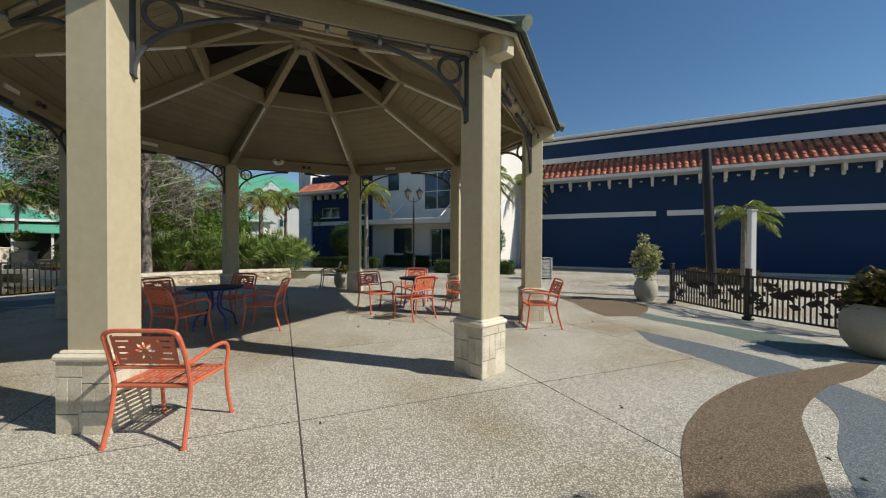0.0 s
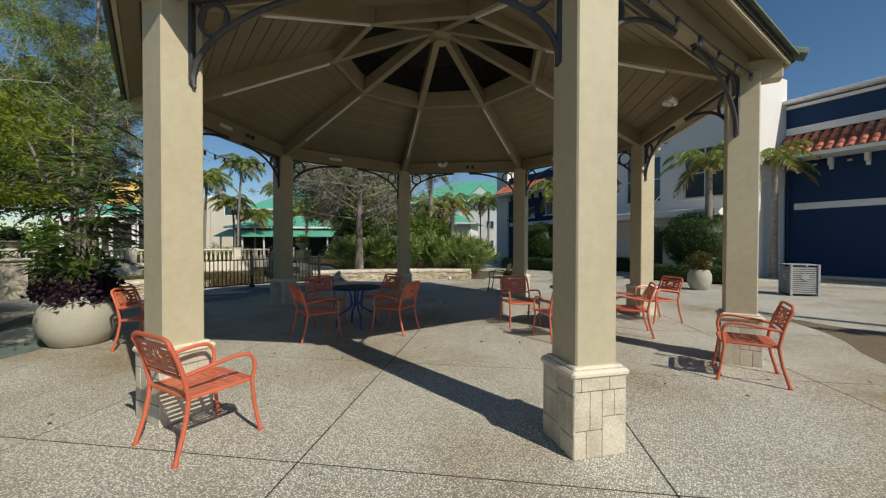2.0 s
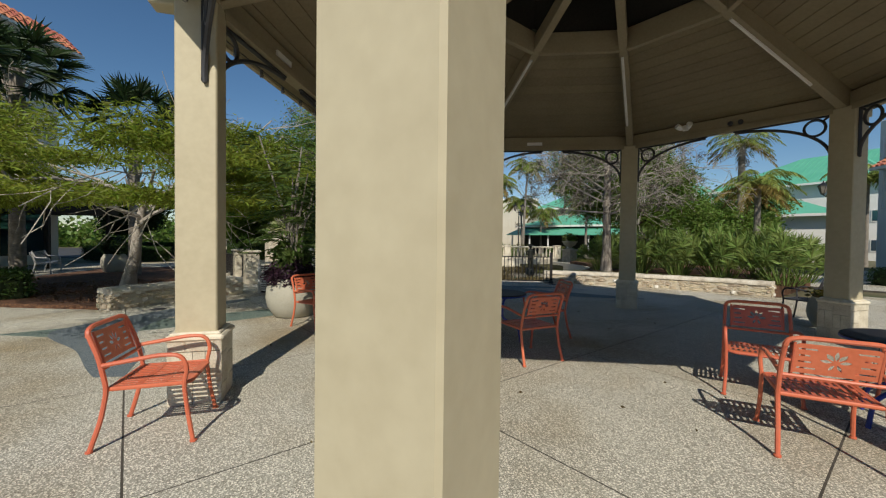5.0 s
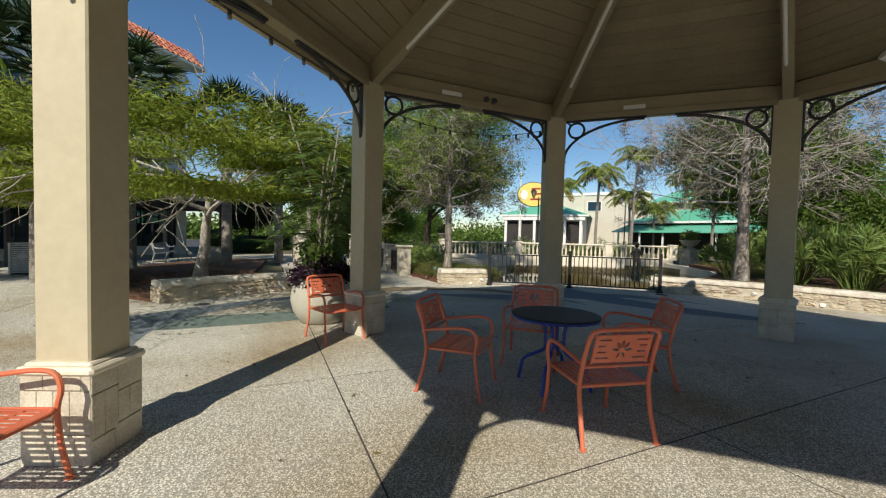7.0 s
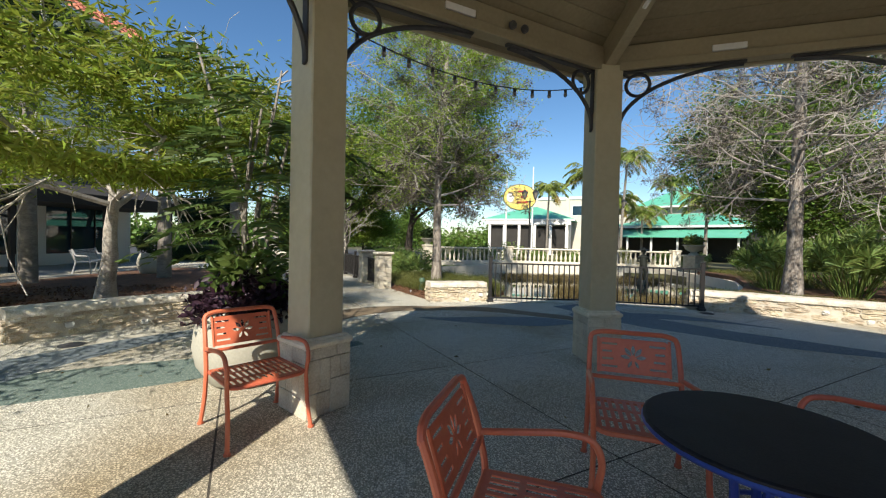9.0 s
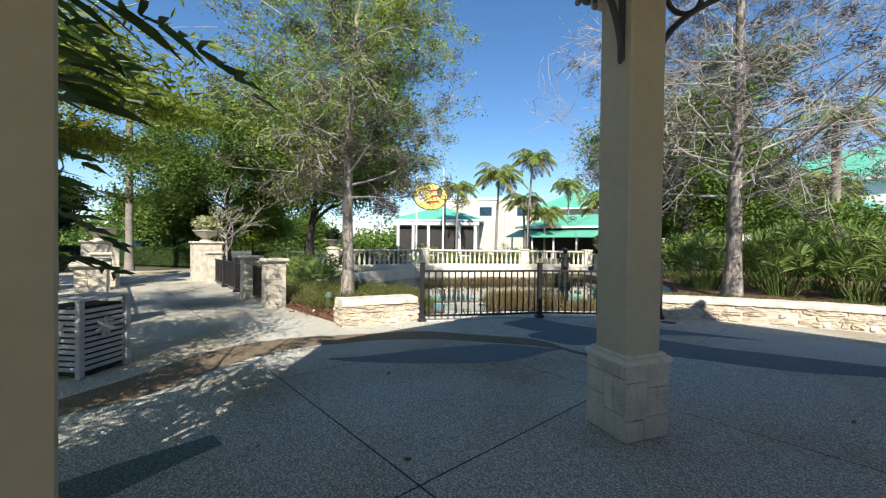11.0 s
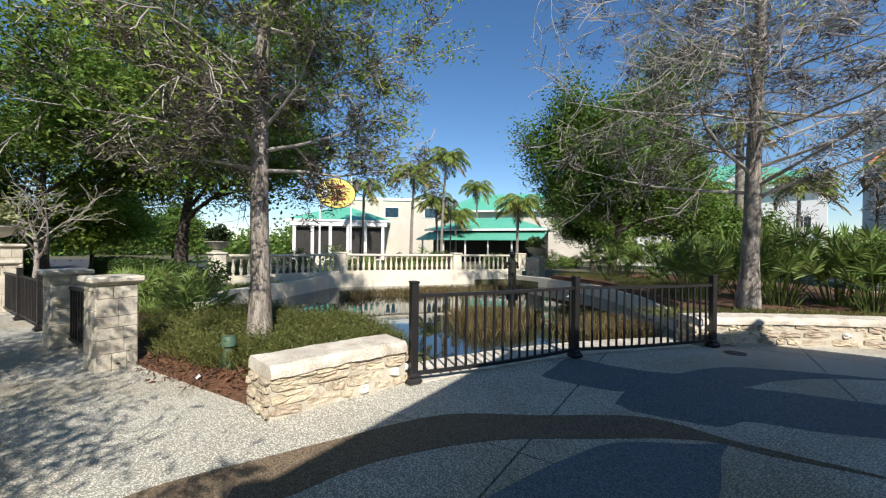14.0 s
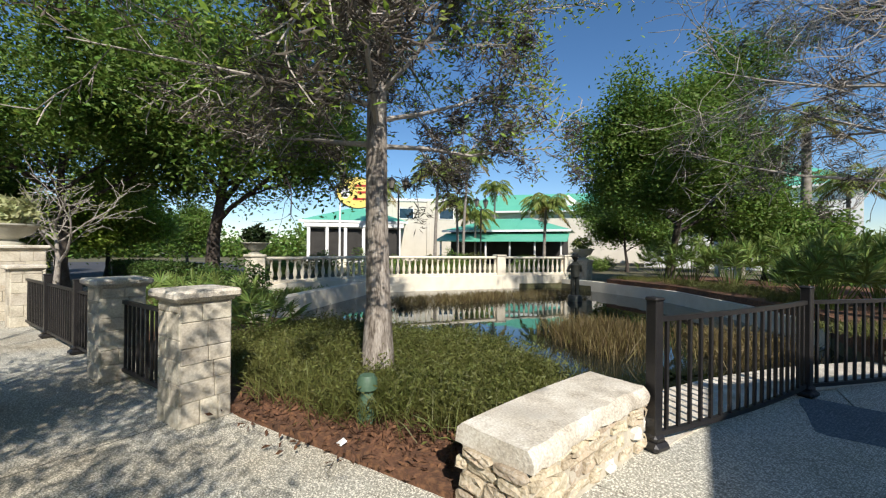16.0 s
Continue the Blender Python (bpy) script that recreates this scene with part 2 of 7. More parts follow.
def aggregate(name, ground, fleck, dark, amount=0.5, stain=None, size=92.0):
    """Concrete with broken shell and pebbles exposed in it."""
    mt = material(name, ground, 0.85, 0.6, 45.0, 0.1, spec=0.3, vary=0.06)
    t = mt.node_tree
    N, L = t.nodes, t.links
    b = N["Principled BSDF"]
    src = b.inputs["Base Color"].links[0].from_socket
    geo = N.new("ShaderNodeNewGeometry")
    heights = []
    for sc, col, lo, hi in ((size * 0.8, dark, 0.38, 0.28), (size, fleck, 0.40, 0.29), (size * 0.5, fleck, 0.33, 0.25)):
        vo = N.new("ShaderNodeTexVoronoi")
        vo.voronoi_dimensions = "2D"
        vo.inputs["Scale"].default_value = sc
        L.new(geo.outputs["Position"], vo.inputs["Vector"])
        rg = N.new("ShaderNodeMapRange")
        rg.inputs[1].default_value, rg.inputs[2].default_value = lo, hi
        L.new(vo.outputs["Distance"], rg.inputs[0])
        pick = N.new("ShaderNodeMath")
        pick.operation = "GREATER_THAN"
        pick.inputs[1].default_value = 1 - amount
        sep = N.new("ShaderNodeSeparateColor")
        L.new(vo.outputs["Color"], sep.inputs[0])
        L.new(sep.outputs[0 if col is fleck else 1], pick.inputs[0])
        mu = N.new("ShaderNodeMath")
        mu.operation = "MULTIPLY"
        L.new(rg.outputs[0], mu.inputs[0]), L.new(pick.outputs[0], mu.inputs[1])
        m = N.new("ShaderNodeMix")
        m.data_type = "RGBA"
        L.new(mu.outputs[0], m.inputs["Factor"]), L.new(src, m.inputs["A"])
        m.inputs["B"].default_value = (*col, 1)
        src = m.outputs["Result"]
        heights.append(mu.outputs[0])
    if stain:
        col, sc, lo, hi, amt = stain
        n3, r3, m3 = N.new("ShaderNodeTexNoise"), N.new("ShaderNodeMapRange"), N.new("ShaderNodeMix")
        n3.inputs["Scale"].default_value, n3.inputs["Detail"].default_value = sc, 6
        L.new(geo.outputs["Position"], n3.inputs["Vector"])
        r3.inputs[1].default_value, r3.inputs[2].default_value, r3.inputs[4].default_value = lo, hi, amt
        L.new(n3.outputs[0], r3.inputs[0])
        m3.data_type, m3.blend_type = "RGBA", "MULTIPLY"
        L.new(r3.outputs[0], m3.inputs["Factor"]), L.new(src, m3.inputs["A"])
        m3.inputs["B"].default_value = (*col, 1)
        src = m3.outputs["Result"]
    L.new(src, b.inputs["Base Color"])
    return mt


def glassy(name, tint, rough=0.02):
    mt = bpy.data.materials.new(name)
    mt.use_nodes = True
    b = mt.node_tree.nodes["Principled BSDF"]
    b.inputs["Base Color"].default_value = (*tint, 1)
    b.inputs["Roughness"].default_value, b.inputs["Specular IOR Level"].default_value = rough, 0.9
    return mt


CONCRETE = aggregate("shell_concrete", [(0.315, 0.303, 0.253), (0.41, 0.396, 0.333)], (0.80, 0.765, 0.66), (0.19, 0.172, 0.14), 0.45, ((0.58, 0.46, 0.29), 0.45, 0.46, 0.70, 0.8))
SLATE = aggregate("slate_blue_concrete", [(0.10, 0.125, 0.14), (0.14, 0.17, 0.185)], (0.24, 0.27, 0.28), (0.06, 0.07, 0.08), 0.35)
GREEN_C = aggregate("green_concrete", [(0.10, 0.145, 0.125), (0.14, 0.185, 0.16)], (0.25, 0.29, 0.26), (0.06, 0.08, 0.07), 0.35)
BROWN_C = aggregate("brown_concrete", [(0.13, 0.095, 0.06), (0.185, 0.14, 0.09)], (0.28, 0.22, 0.15), (0.07, 0.05, 0.03), 0.4)
CREAM = material("cream_paint", [(0.46, 0.405, 0.275), (0.53, 0.475, 0.33)], 0.6, 1.2, 14.0, 0.05, stain=((0.42, 0.36, 0.24), 1.6, 0.62, 0.8, 0.35))
CREAM_LIGHT = material("cream_cap_stone", [(0.66, 0.60, 0.47), (0.78, 0.72, 0.58)], 0.8, 4.0, 60.0, 0.3, stain=((0.35, 0.31, 0.25), 5.0, 0.58, 0.75, 0.5))
BOARD = material("painted_ceiling_boards", [(0.21, 0.17, 0.10), (0.26, 0.215, 0.135)], 0.75, 1.5, 22.0, 0.1, island=0.06, stain=((0.2, 0.15, 0.09), 1.8, 0.62, 0.78, 0.5))
BEAM = material("painted_timber", [(0.28, 0.235, 0.15), (0.34, 0.29, 0.19)], 0.65, 1.5, 25.0, 0.08, stain=((0.25, 0.2, 0.13), 2.5, 0.6, 0.8, 0.4))
CORAL = material("coral_stone", [(0.42, 0.365, 0.275), (0.56, 0.505, 0.40), (0.68, 0.63, 0.52)], 0.9, 5.0, 55.0, 0.4, vary=0.10, stain=((0.52, 0.38, 0.18), 3.0, 0.62, 0.78, 0.5))
MORTAR = material("mortar", [(0.40, 0.355, 0.275), (0.58, 0.53, 0.43)], 0.95, 6.0, 80.0, 0.3)
RUBBLE = material("rubble_stone", [(0.25, 0.20, 0.135), (0.46, 0.385, 0.27), (0.62, 0.555, 0.44)], 0.92, 7.0, 60.0, 0.9, vary=0.2, stain=((0.36, 0.19, 0.08), 4.0, 0.58, 0.7, 0.6))
SHELL_STONE = material("white_shell", [(0.66, 0.63, 0.56), (0.80, 0.77, 0.70)], 0.7, 8.0, 60.0, 0.3)
COPING = material("rough_coping", [(0.36, 0.315, 0.25), (0.60, 0.54, 0.44), (0.80, 0.76, 0.66)], 0.92, 5.0, 75.0, 1.0, stain=((0.28, 0.25, 0.21), 2.5, 0.55, 0.75, 0.6))
IRON = material("bracket_iron", [(0.035, 0.035, 0.04), (0.06, 0.06, 0.065)], 0.55, 6.0, 60.0, 0.1, spec=0.5)
FENCE = material("black_fence_paint", [(0.012, 0.011, 0.011), (0.022, 0.02, 0.02)], 0.42, 4.0, 50.0, 0.05)
ORANGE = material("orange_metal", [(0.54, 0.125, 0.062), (0.63, 0.165, 0.088)], 0.42, 3.0, 40.0, 0.04, vary=0.05, stain=((0.42, 0.22, 0.14), 7.0, 0.62, 0.75, 0.4))
DARK_TOP = material("dark_table_mesh", [(0.010, 0.011, 0.015), (0.022, 0.023, 0.03)], 0.6, 4.0, 90.0, 0.2, spec=0.25)
BLUE_LEG = material("blue_table_leg", [(0.015, 0.04, 0.25), (0.03, 0.06, 0.32)], 0.35, 4.0, 60.0, 0.03)
BLUE = material("blue_stucco", [(0.0045, 0.029, 0.092), (0.0065, 0.035, 0.106)], 0.8, 0.4, 40.0, 0.25, stain=((0.009, 0.028, 0.065), 0.25, 0.5, 0.75, 0.5))
WHITE = material("white_stucco", [(0.70, 0.69, 0.66), (0.80, 0.79, 0.76)], 0.8, 0.5, 40.0, 0.2, stain=((0.5, 0.48, 0.44), 0.6, 0.6, 0.8, 0.35))
TRIM = material("white_trim", [(0.72, 0.71, 0.68), (0.80, 0.79, 0.77)], 0.6, 2.0, 30.0, 0.05)
TILE = material("terracotta_tile", [(0.40, 0.13, 0.07), (0.56, 0.22, 0.13)], 0.85, 3.0, 40.0, 0.2, vary=0.25, island=0.22)
GREEN_ROOF = material("green_metal_roof", [(0.10, 0.40, 0.27), (0.14, 0.47, 0.32)], 0.5, 0.5, 12.0, 0.03)
SHINGLE = material("shingle", [(0.10, 0.13, 0.10), (0.19, 0.22, 0.17)], 0.95, 4.0, 50.0, 0.5, island=0.2)
BEIGE = material("beige_stucco", [(0.50, 0.46, 0.38), (0.60, 0.56, 0.47)], 0.85, 0.5, 30.0, 0.2)
# near-black: real dark parts, and panels that stand in for shaded openings
SHADE_DARK = material("dark_parts_and_shade", [(0.02, 0.018, 0.016), (0.04, 0.036, 0.032)], 0.8, 1.0, 30.0, 0.1)
GLASS = glassy("dark_glass", (0.02, 0.045, 0.07))
POT = material("stone_planter", [(0.36, 0.345, 0.28), (0.46, 0.44, 0.36)], 0.8, 2.5, 50.0, 0.15, stain=((0.28, 0.26, 0.2), 2.5, 0.6, 0.8, 0.4))
GREY_METAL = material("weathered_grey_slats", [(0.34, 0.34, 0.34), (0.47, 0.47, 0.46)], 0.6, 4.0, 40.0, 0.1, stain=((0.18, 0.17, 0.16), 5.0, 0.58, 0.75, 0.5))
LAMP_METAL = material("black_lamp_metal", [(0.012, 0.012, 0.013), (0.022, 0.022, 0.023)], 0.45, 5.0, 40.0, 0.05)
BULB = glassy("clear_bulb", (0.22, 0.20, 0.17), 0.1)
SOIL = material("brown_mulch", [(0.055, 0.028, 0.016), (0.16, 0.075, 0.04)], 0.95, 4.0, 60.0, 1.0, stain=((0.26, 0.13, 0.06), 20.0, 0.5, 0.65, 0.6))
LAWN = material("ground_cover", [(0.05, 0.07, 0.02), (0.11, 0.10, 0.05), (0.16, 0.13, 0.08)], 0.95, 0.4, 20.0, 0.5)
ASPHALT = material("asphalt", [(0.04, 0.04, 0.042), (0.065, 0.065, 0.067)], 0.9, 0.5, 80.0, 0.3)
BARK = material("grey_bark", [(0.085, 0.068, 0.052), (0.25, 0.215, 0.18), (0.44, 0.40, 0.35)], 0.95, 14.0, 70.0, 1.0, stretch=0.22, stain=((0.30, 0.27, 0.2), 2.0, 0.55, 0.7, 0.4))
BARK_DARK = material("dark_bark", [(0.035, 0.028, 0.022), (0.10, 0.08, 0.065)], 0.95, 6.0, 40.0, 0.8)
BARK_PALM = material("palm_bark", [(0.16, 0.14, 0.115), (0.30, 0.27, 0.23)], 0.95, 3.0, 14.0, 0.8, stretch=2.2)
BARK_PALE = material("pale_bark", [(0.22, 0.195, 0.165), (0.40, 0.36, 0.31), (0.52, 0.48, 0.42)], 0.95, 5.0, 40.0, 0.6)
JOINT_DIRT = material("joint_dirt", [(0.045, 0.039, 0.031), (0.09, 0.079, 0.064)], 0.98, 5.0, 60.0, 0.5)
TWIG = material("grey_twigs", [(0.27, 0.24, 0.205), (0.46, 0.42, 0.37)], 0.95, 3.0, 30.0, 0.2)
MOSS = leafy("air_plants", (0.075, 0.062, 0.05), (0.17, 0.145, 0.12), trans=0.2)
L_SPRING = leafy("spring_leaves", (0.20, 0.30, 0.035), (0.38, 0.48, 0.085), trans=0.5)
L_OAK = leafy("oak_leaves", (0.08, 0.14, 0.022), (0.19, 0.285, 0.055), trans=0.4)
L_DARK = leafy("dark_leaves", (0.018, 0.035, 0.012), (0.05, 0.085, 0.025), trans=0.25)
L_FERN = leafy("feathery_leaves", (0.15, 0.205, 0.017), (0.30, 0.345, 0.05), trans=0.5)
L_PALM = leafy("palm_leaves", (0.13, 0.18, 0.035), (0.31, 0.35, 0.085), trans=0.35)
L_BAMBOO = leafy("bamboo_palm_leaves", (0.05, 0.09, 0.02), (0.13, 0.185, 0.045), trans=0.3)
L_PALM_DRY = leafy("yellow_palm_leaves", (0.18, 0.14, 0.03), (0.27, 0.20, 0.06), trans=0.3)
L_FAN = leafy("palmetto_leaves", (0.11, 0.175, 0.035), (0.27, 0.35, 0.10), trans=0.3)
L_BUSH = leafy("bushy_grass", (0.075, 0.09, 0.02), (0.18, 0.185, 0.055), trans=0.3)
L_REED = leafy("brown_reeds", (0.10, 0.075, 0.03), (0.22, 0.17, 0.075), trans=0.3)
L_HEDGE = leafy("hedge_leaves", (0.035, 0.07, 0.014), (0.085, 0.14, 0.03), trans=0.25)
L_PURPLE = leafy("purple_leaves", (0.018, 0.008, 0.016), (0.055, 0.025, 0.045), trans=0.2)
L_CROTON = leafy("croton_leaves", (0.16, 0.045, 0.012), (0.07, 0.09, 0.02), (0.30, 0.15, 0.03), trans=0.25)
L_PALE = leafy("variegated_leaves", (0.30, 0.34, 0.13), (0.60, 0.59, 0.35), trans=0.35)
BRONZE = material("bronze", [(0.035, 0.035, 0.03), (0.07, 0.075, 0.06)], 0.5, 6.0, 40.0, 0.2, metal=0.5)
SIGN_Y = material("yellow_sign_face", [(0.78, 0.58, 0.13), (0.84, 0.66, 0.18)], 0.5, 2.0, 20.0, 0.0)
RED = material("red_paint", [(0.35, 0.02, 0.02), (0.45, 0.04, 0.03)], 0.5, 2.0, 20.0, 0.0)
BALUSTER = material("cream_cast_stone", [(0.66, 0.59, 0.46), (0.78, 0.72, 0.59)], 0.85, 3.0, 40.0, 0.2, stain=((0.4, 0.34, 0.25), 2.0, 0.6, 0.8, 0.4))
WATER = glassy("pond_water", (0.012, 0.016, 0.012), 0.03)
_w = WATER.node_tree
_n, _b2 = _w.nodes.new("ShaderNodeTexNoise"), _w.nodes.new("ShaderNodeBump")
_n.inputs["Scale"].default_value = 9.0
_b2.inputs["Strength"].default_value, _b2.inputs["Distance"].default_value = 0.22, 0.02
_w.links.new(_n.outputs[0], _b2.inputs["Height"])
_w.links.new(_b2.outputs[0], _w.nodes["Principled BSDF"].inputs["Normal"])
LABEL_WHITE = material("white_label", [(0.7, 0.7, 0.7), (0.78, 0.78, 0.78)], 0.5, 2.0, 20.0, 0.0)
CAR_BLUE = material("car_paint", [(0.01, 0.015, 0.09), (0.015, 0.02, 0.11)], 0.25, 1.0, 10.0, 0.0)

# ---- setting: ground, pond, slabs ----
G = Vector((-2.85, 7.837))         # the pavilion's centre
RP = 4.60                          # posts
RW = 9.25                          # ring of low walls
WATER_Z = -0.28


def ring(a, r):
    return (G.x + r * math.cos(radians(a)), G.y + r * math.sin(radians(a)))


# pond outline: along the plaza's edge, the far balustrade and the planted banks
POND = [ring(a, RW + 0.45) for a in (177, 173, 168, 163, 158, 153)] + [(-12.6, 14.6), (-14.4, 16.4), (-17.0, 18.4), (-20.2, 19.3), (-22.6, 19.4), (-23.6, 17.0), (-24.5, 14.0),
        (-25.0, 11.2), (-24.6, 9.9), (-22.8, 8.6), (-21.2, 6.9), (-19.4, 5.9), (-17.4, 6.9), (-15.6, 8.0), (-13.8, 8.2)]
PC = (-18.0, 12.0)
sh = Shape()
K = len(POND)
rings = [[(PC[0] + (x - PC[0]) * s, PC[1] + (y - PC[1]) * s, -0.06) for x, y in POND] for s in (1.0, 1.6, 4, 14, 60, 260)]
vs = [p for rg in [[(x, y, -0.9) for x, y in POND], *rings] for p in rg]
fs = [(i * K + k, i * K + (k + 1) % K, (i + 1) * K + (k + 1) % K, (i + 1) * K + k) for i in range(len(rings)) for k in range(K)] + [tuple(range(K))]
sh.add(vs, fs)
solo("ground", sh, LAWN, "dry ground cover and soil around the plaza", "ground", kind="structure")
sh = Shape().plate([(PC[0] + (x - PC[0]) * 1.02, PC[1] + (y - PC[1]) * 1.02) for x, y in POND], (), WATER_Z - 0.02, WATER_Z)
solo("water", sh, WATER, "still dark pond water with reeds", "pond", kind="structure")

# joints of the paving show between the slabs
pav = thing("pavement", None, "exposed shell-aggregate concrete plaza slabs with coloured inlays", "paving", kind="structure")
U, VV = Vector((0.924, 0.383)), Vector((0.383, -0.924))
GAP = 0.0075
U_LINES = [-0.27 - 2.23 * 2 - 2.44 * k for k in range(12, 0, -1)] + [-4.73, -2.50, -0.27, 2.20] + [2.20 + 2.44 * k for k in range(1, 14)]
V_LINES = [-2.44 * k for k in range(13, 0, -1)] + [0.0, 2.50, 4.83] + [4.83 + 2.44 * k for k in range(1, 13)]


def in_plaza(x, y):
    d = Vector((x, y)) - G
    r, a = d.length, math.degrees(math.atan2(d.y, d.x))
    if r < (10.6 if a > 112 or a < -166 else 9.2):
        return True
    if y > 19 and x < -5 - 0.2 * (y - 19):
        return -13 < x and y > 22.5
    if a > 108 or a < -175:
        return False
    if -175 <= a < -124:
        return r < 27 and (d.y > -6.4 - 0.4 * (-d.x - 10) or d.y < -12.2) and d.y < 0.25 - 0.42 * (-d.x - 9.4)
    return r < 30


clear = lambda x, y: (Vector((x, y)) - G).length
joints = Shape()                   # dirt packed into the paving joints
for u0, u1 in zip(U_LINES, U_LINES[1:]):
    for v0, v1 in zip(V_LINES, V_LINES[1:]):
        c = G + U * ((u0 + u1) / 2) + VV * ((v0 + v1) / 2)
        if not in_plaza(c.x, c.y):
            continue
        loop = []
        cs = [(u0 + GAP, v0 + GAP), (u1 - GAP, v0 + GAP), (u1 - GAP, v1 - GAP), (u0 + GAP, v1 - GAP)]
        edge = abs((c - G).length - RW) < 2.2 and (c.x < -4.5)
        for k in range(4):
            a, b = cs[k], cs[(k + 1) % 4]
            n = 8 if edge else 1
            for q in range(n):
                p = G + U * (a[0] + (b[0] - a[0]) * q / n) + VV * (a[1] + (b[1] - a[1]) * q / n)
                d = p - G
                ang = math.degrees(math.atan2(d.y, d.x))
                if edge and d.length > RW + 0.3 and (ang > 108 or ang < -173):
                    p = G + d * ((RW + 0.3) / d.length)
                loop.append((p.x, p.y))
        part("slab", Shape().plate(loop, (), -0.1, 0.0), CONCRETE, pav)
        if not edge and (c - G).length < 16:
            for (ua, va), (ub, vb) in (((u0 + GAP, v1 - GAP - 0.004), (u1 - GAP, v1 + GAP + 0.004)), ((u1 - GAP - 0.004, v0 - GAP), (u1 + GAP + 0.004, v1 + GAP))):
                q4 = [G + U * u + VV * v for u, v in ((ua, va), (ub, va), (ub, vb), (ua, vb))]
                joints.plate([(q.x, q.y) for q in q4], (), -0.09, -0.002)


part("joint_filler", joints, JOINT_DIRT, pav)


def inlay(loop, mt, z=0.004):
    return part("inlay", Shape().plate(loop, (), -0.03, z), mt, pav)


def ribbon(rows, mt, z=0.004):
    """A curved band in the paving, from (angle, inner radius, outer radius)."""
    def dense(k):
        out = []
        R_ = [rows[0], *rows, rows[-1]]
        for i in range(1, len(R_) - 2):
            p0, p1, p2, p3 = (Vector((q[0], q[1 + k])) for q in R_[i - 1:i + 3])
            for q in range(8):
                f = q / 8
                p = 0.5 * (2 * p1 + (p2 - p0) * f + (2 * p0 - 5 * p1 + 4 * p2 - p3) * f * f + (3 * p1 - p0 - 3 * p2 + p3) * f ** 3)
                out.append(ring(*p))
        out.append(ring(rows[-1][0], rows[-1][k + 1]))
        return out
    return inlay(dense(0) + dense(1)[::-1], mt, z)


ribbon([(-66, 7.9, 8.6), (-58, 7.3, 8.0), (-52, 6.97, 7.7), (-47, 6.76, 7.55), (-42, 6.70, 7.47), (-36, 6.81, 7.46), (-29, 7.2, 7.8), (-24, 7.82, 8.35), (-19, 8.6, 8.9)], BROWN_C)
ribbon([(-9, 6.3, 6.36), (-12, 6.3, 6.6), (-17, 6.32, 7.2), (-22, 6.7, 7.75), (-27, 7.15, 8.0), (-31, 7.6, 8.25), (-35, 7.7, 8.3), (-42, 7.6, 8.1), (-50, 7.75, 7.95)], SLATE, 0.002)
ribbon([(34, 7.3, 7.36), (20, 6.95, 7.3), (8, 6.85, 7.3), (0, 7.0, 7.6), (-6, 7.4, 8.3), (-12, 7.75, 8.9), (-18, 8.1, 9.2)], GREEN_C, 0.002)
ribbon([(40, 7.2, 7.25), (30, 6.9, 7.4), (20, 6.6, 8.2), (12, 6.3, 8.0), (3, 6.25, 6.95)], BROWN_C, 0.003)
ribbon([(-140, 7.3, 7.5), (-144, 7.6, 8.0), (-149, 7.6, 8.3), (-156, 8.1, 8.88), (-162, 8.30, 8.92), (-166, 8.2, 8.75), (-170, 8.14, 8.6), (-176, 7.82, 8.4), (-181, 7.4, 7.9), (-187, 6.95, 7.4), (-189, 6.57, 6.8), (-192.5, 6.1, 6.15)], BROWN_C)
ribbon([(-163, 7.5, 7.57), (-167, 7.05, 7.42), (-173, 6.66, 7.36), (-178, 6.5, 7.32), (-182, 6.55, 7.25), (-186, 6.75, 6.95), (-188, 6.82, 6.84)], SLATE, 0.0025)
ribbon([(-187, 7.55, 7.75), (-190, 7.05, 7.95), (-193, 7.0, 8.05), (-196, 6.68, 8.17), (-199, 6.48, 7.70), (-202, 6.32, 7.42), (-207, 6.08, 6.99), (-212, 5.95, 6.80), (-220, 6.05, 6.6), (-228, 6.4, 6.5)], SLATE, 0.002)
ribbon([(-186.5, 8.62, 8.7), (-189, 8.0, 8.9), (-192, 7.9, 9.12), (-194, 7.85, 8.6), (-197, 7.75, 8.2), (-200, 7.64, 8.24), (-204, 7.72, 8.25), (-209, 7.74, 7.98), (-215, 7.64, 7.67)], SLATE, 0.003)
ribbon([(-112, 7.75, 8.9), (-117, 7.0, 8.25), (-124, 6.4, 7.5), (-131, 6.05, 6.95), (-140, 5.95, 6.45), (-150, 6.1, 6.3)], GREEN_C, 0.002)
ribbon([(-98, 5.6, 5.9), (-107, 6.0, 6.9), (-113, 6.7, 8.2), (-118, 7.25, 8.4), (-124, 7.6, 8.4), (-131, 7.9, 8.45), (-140, 8.2, 8.45)], SLATE, 0.003)

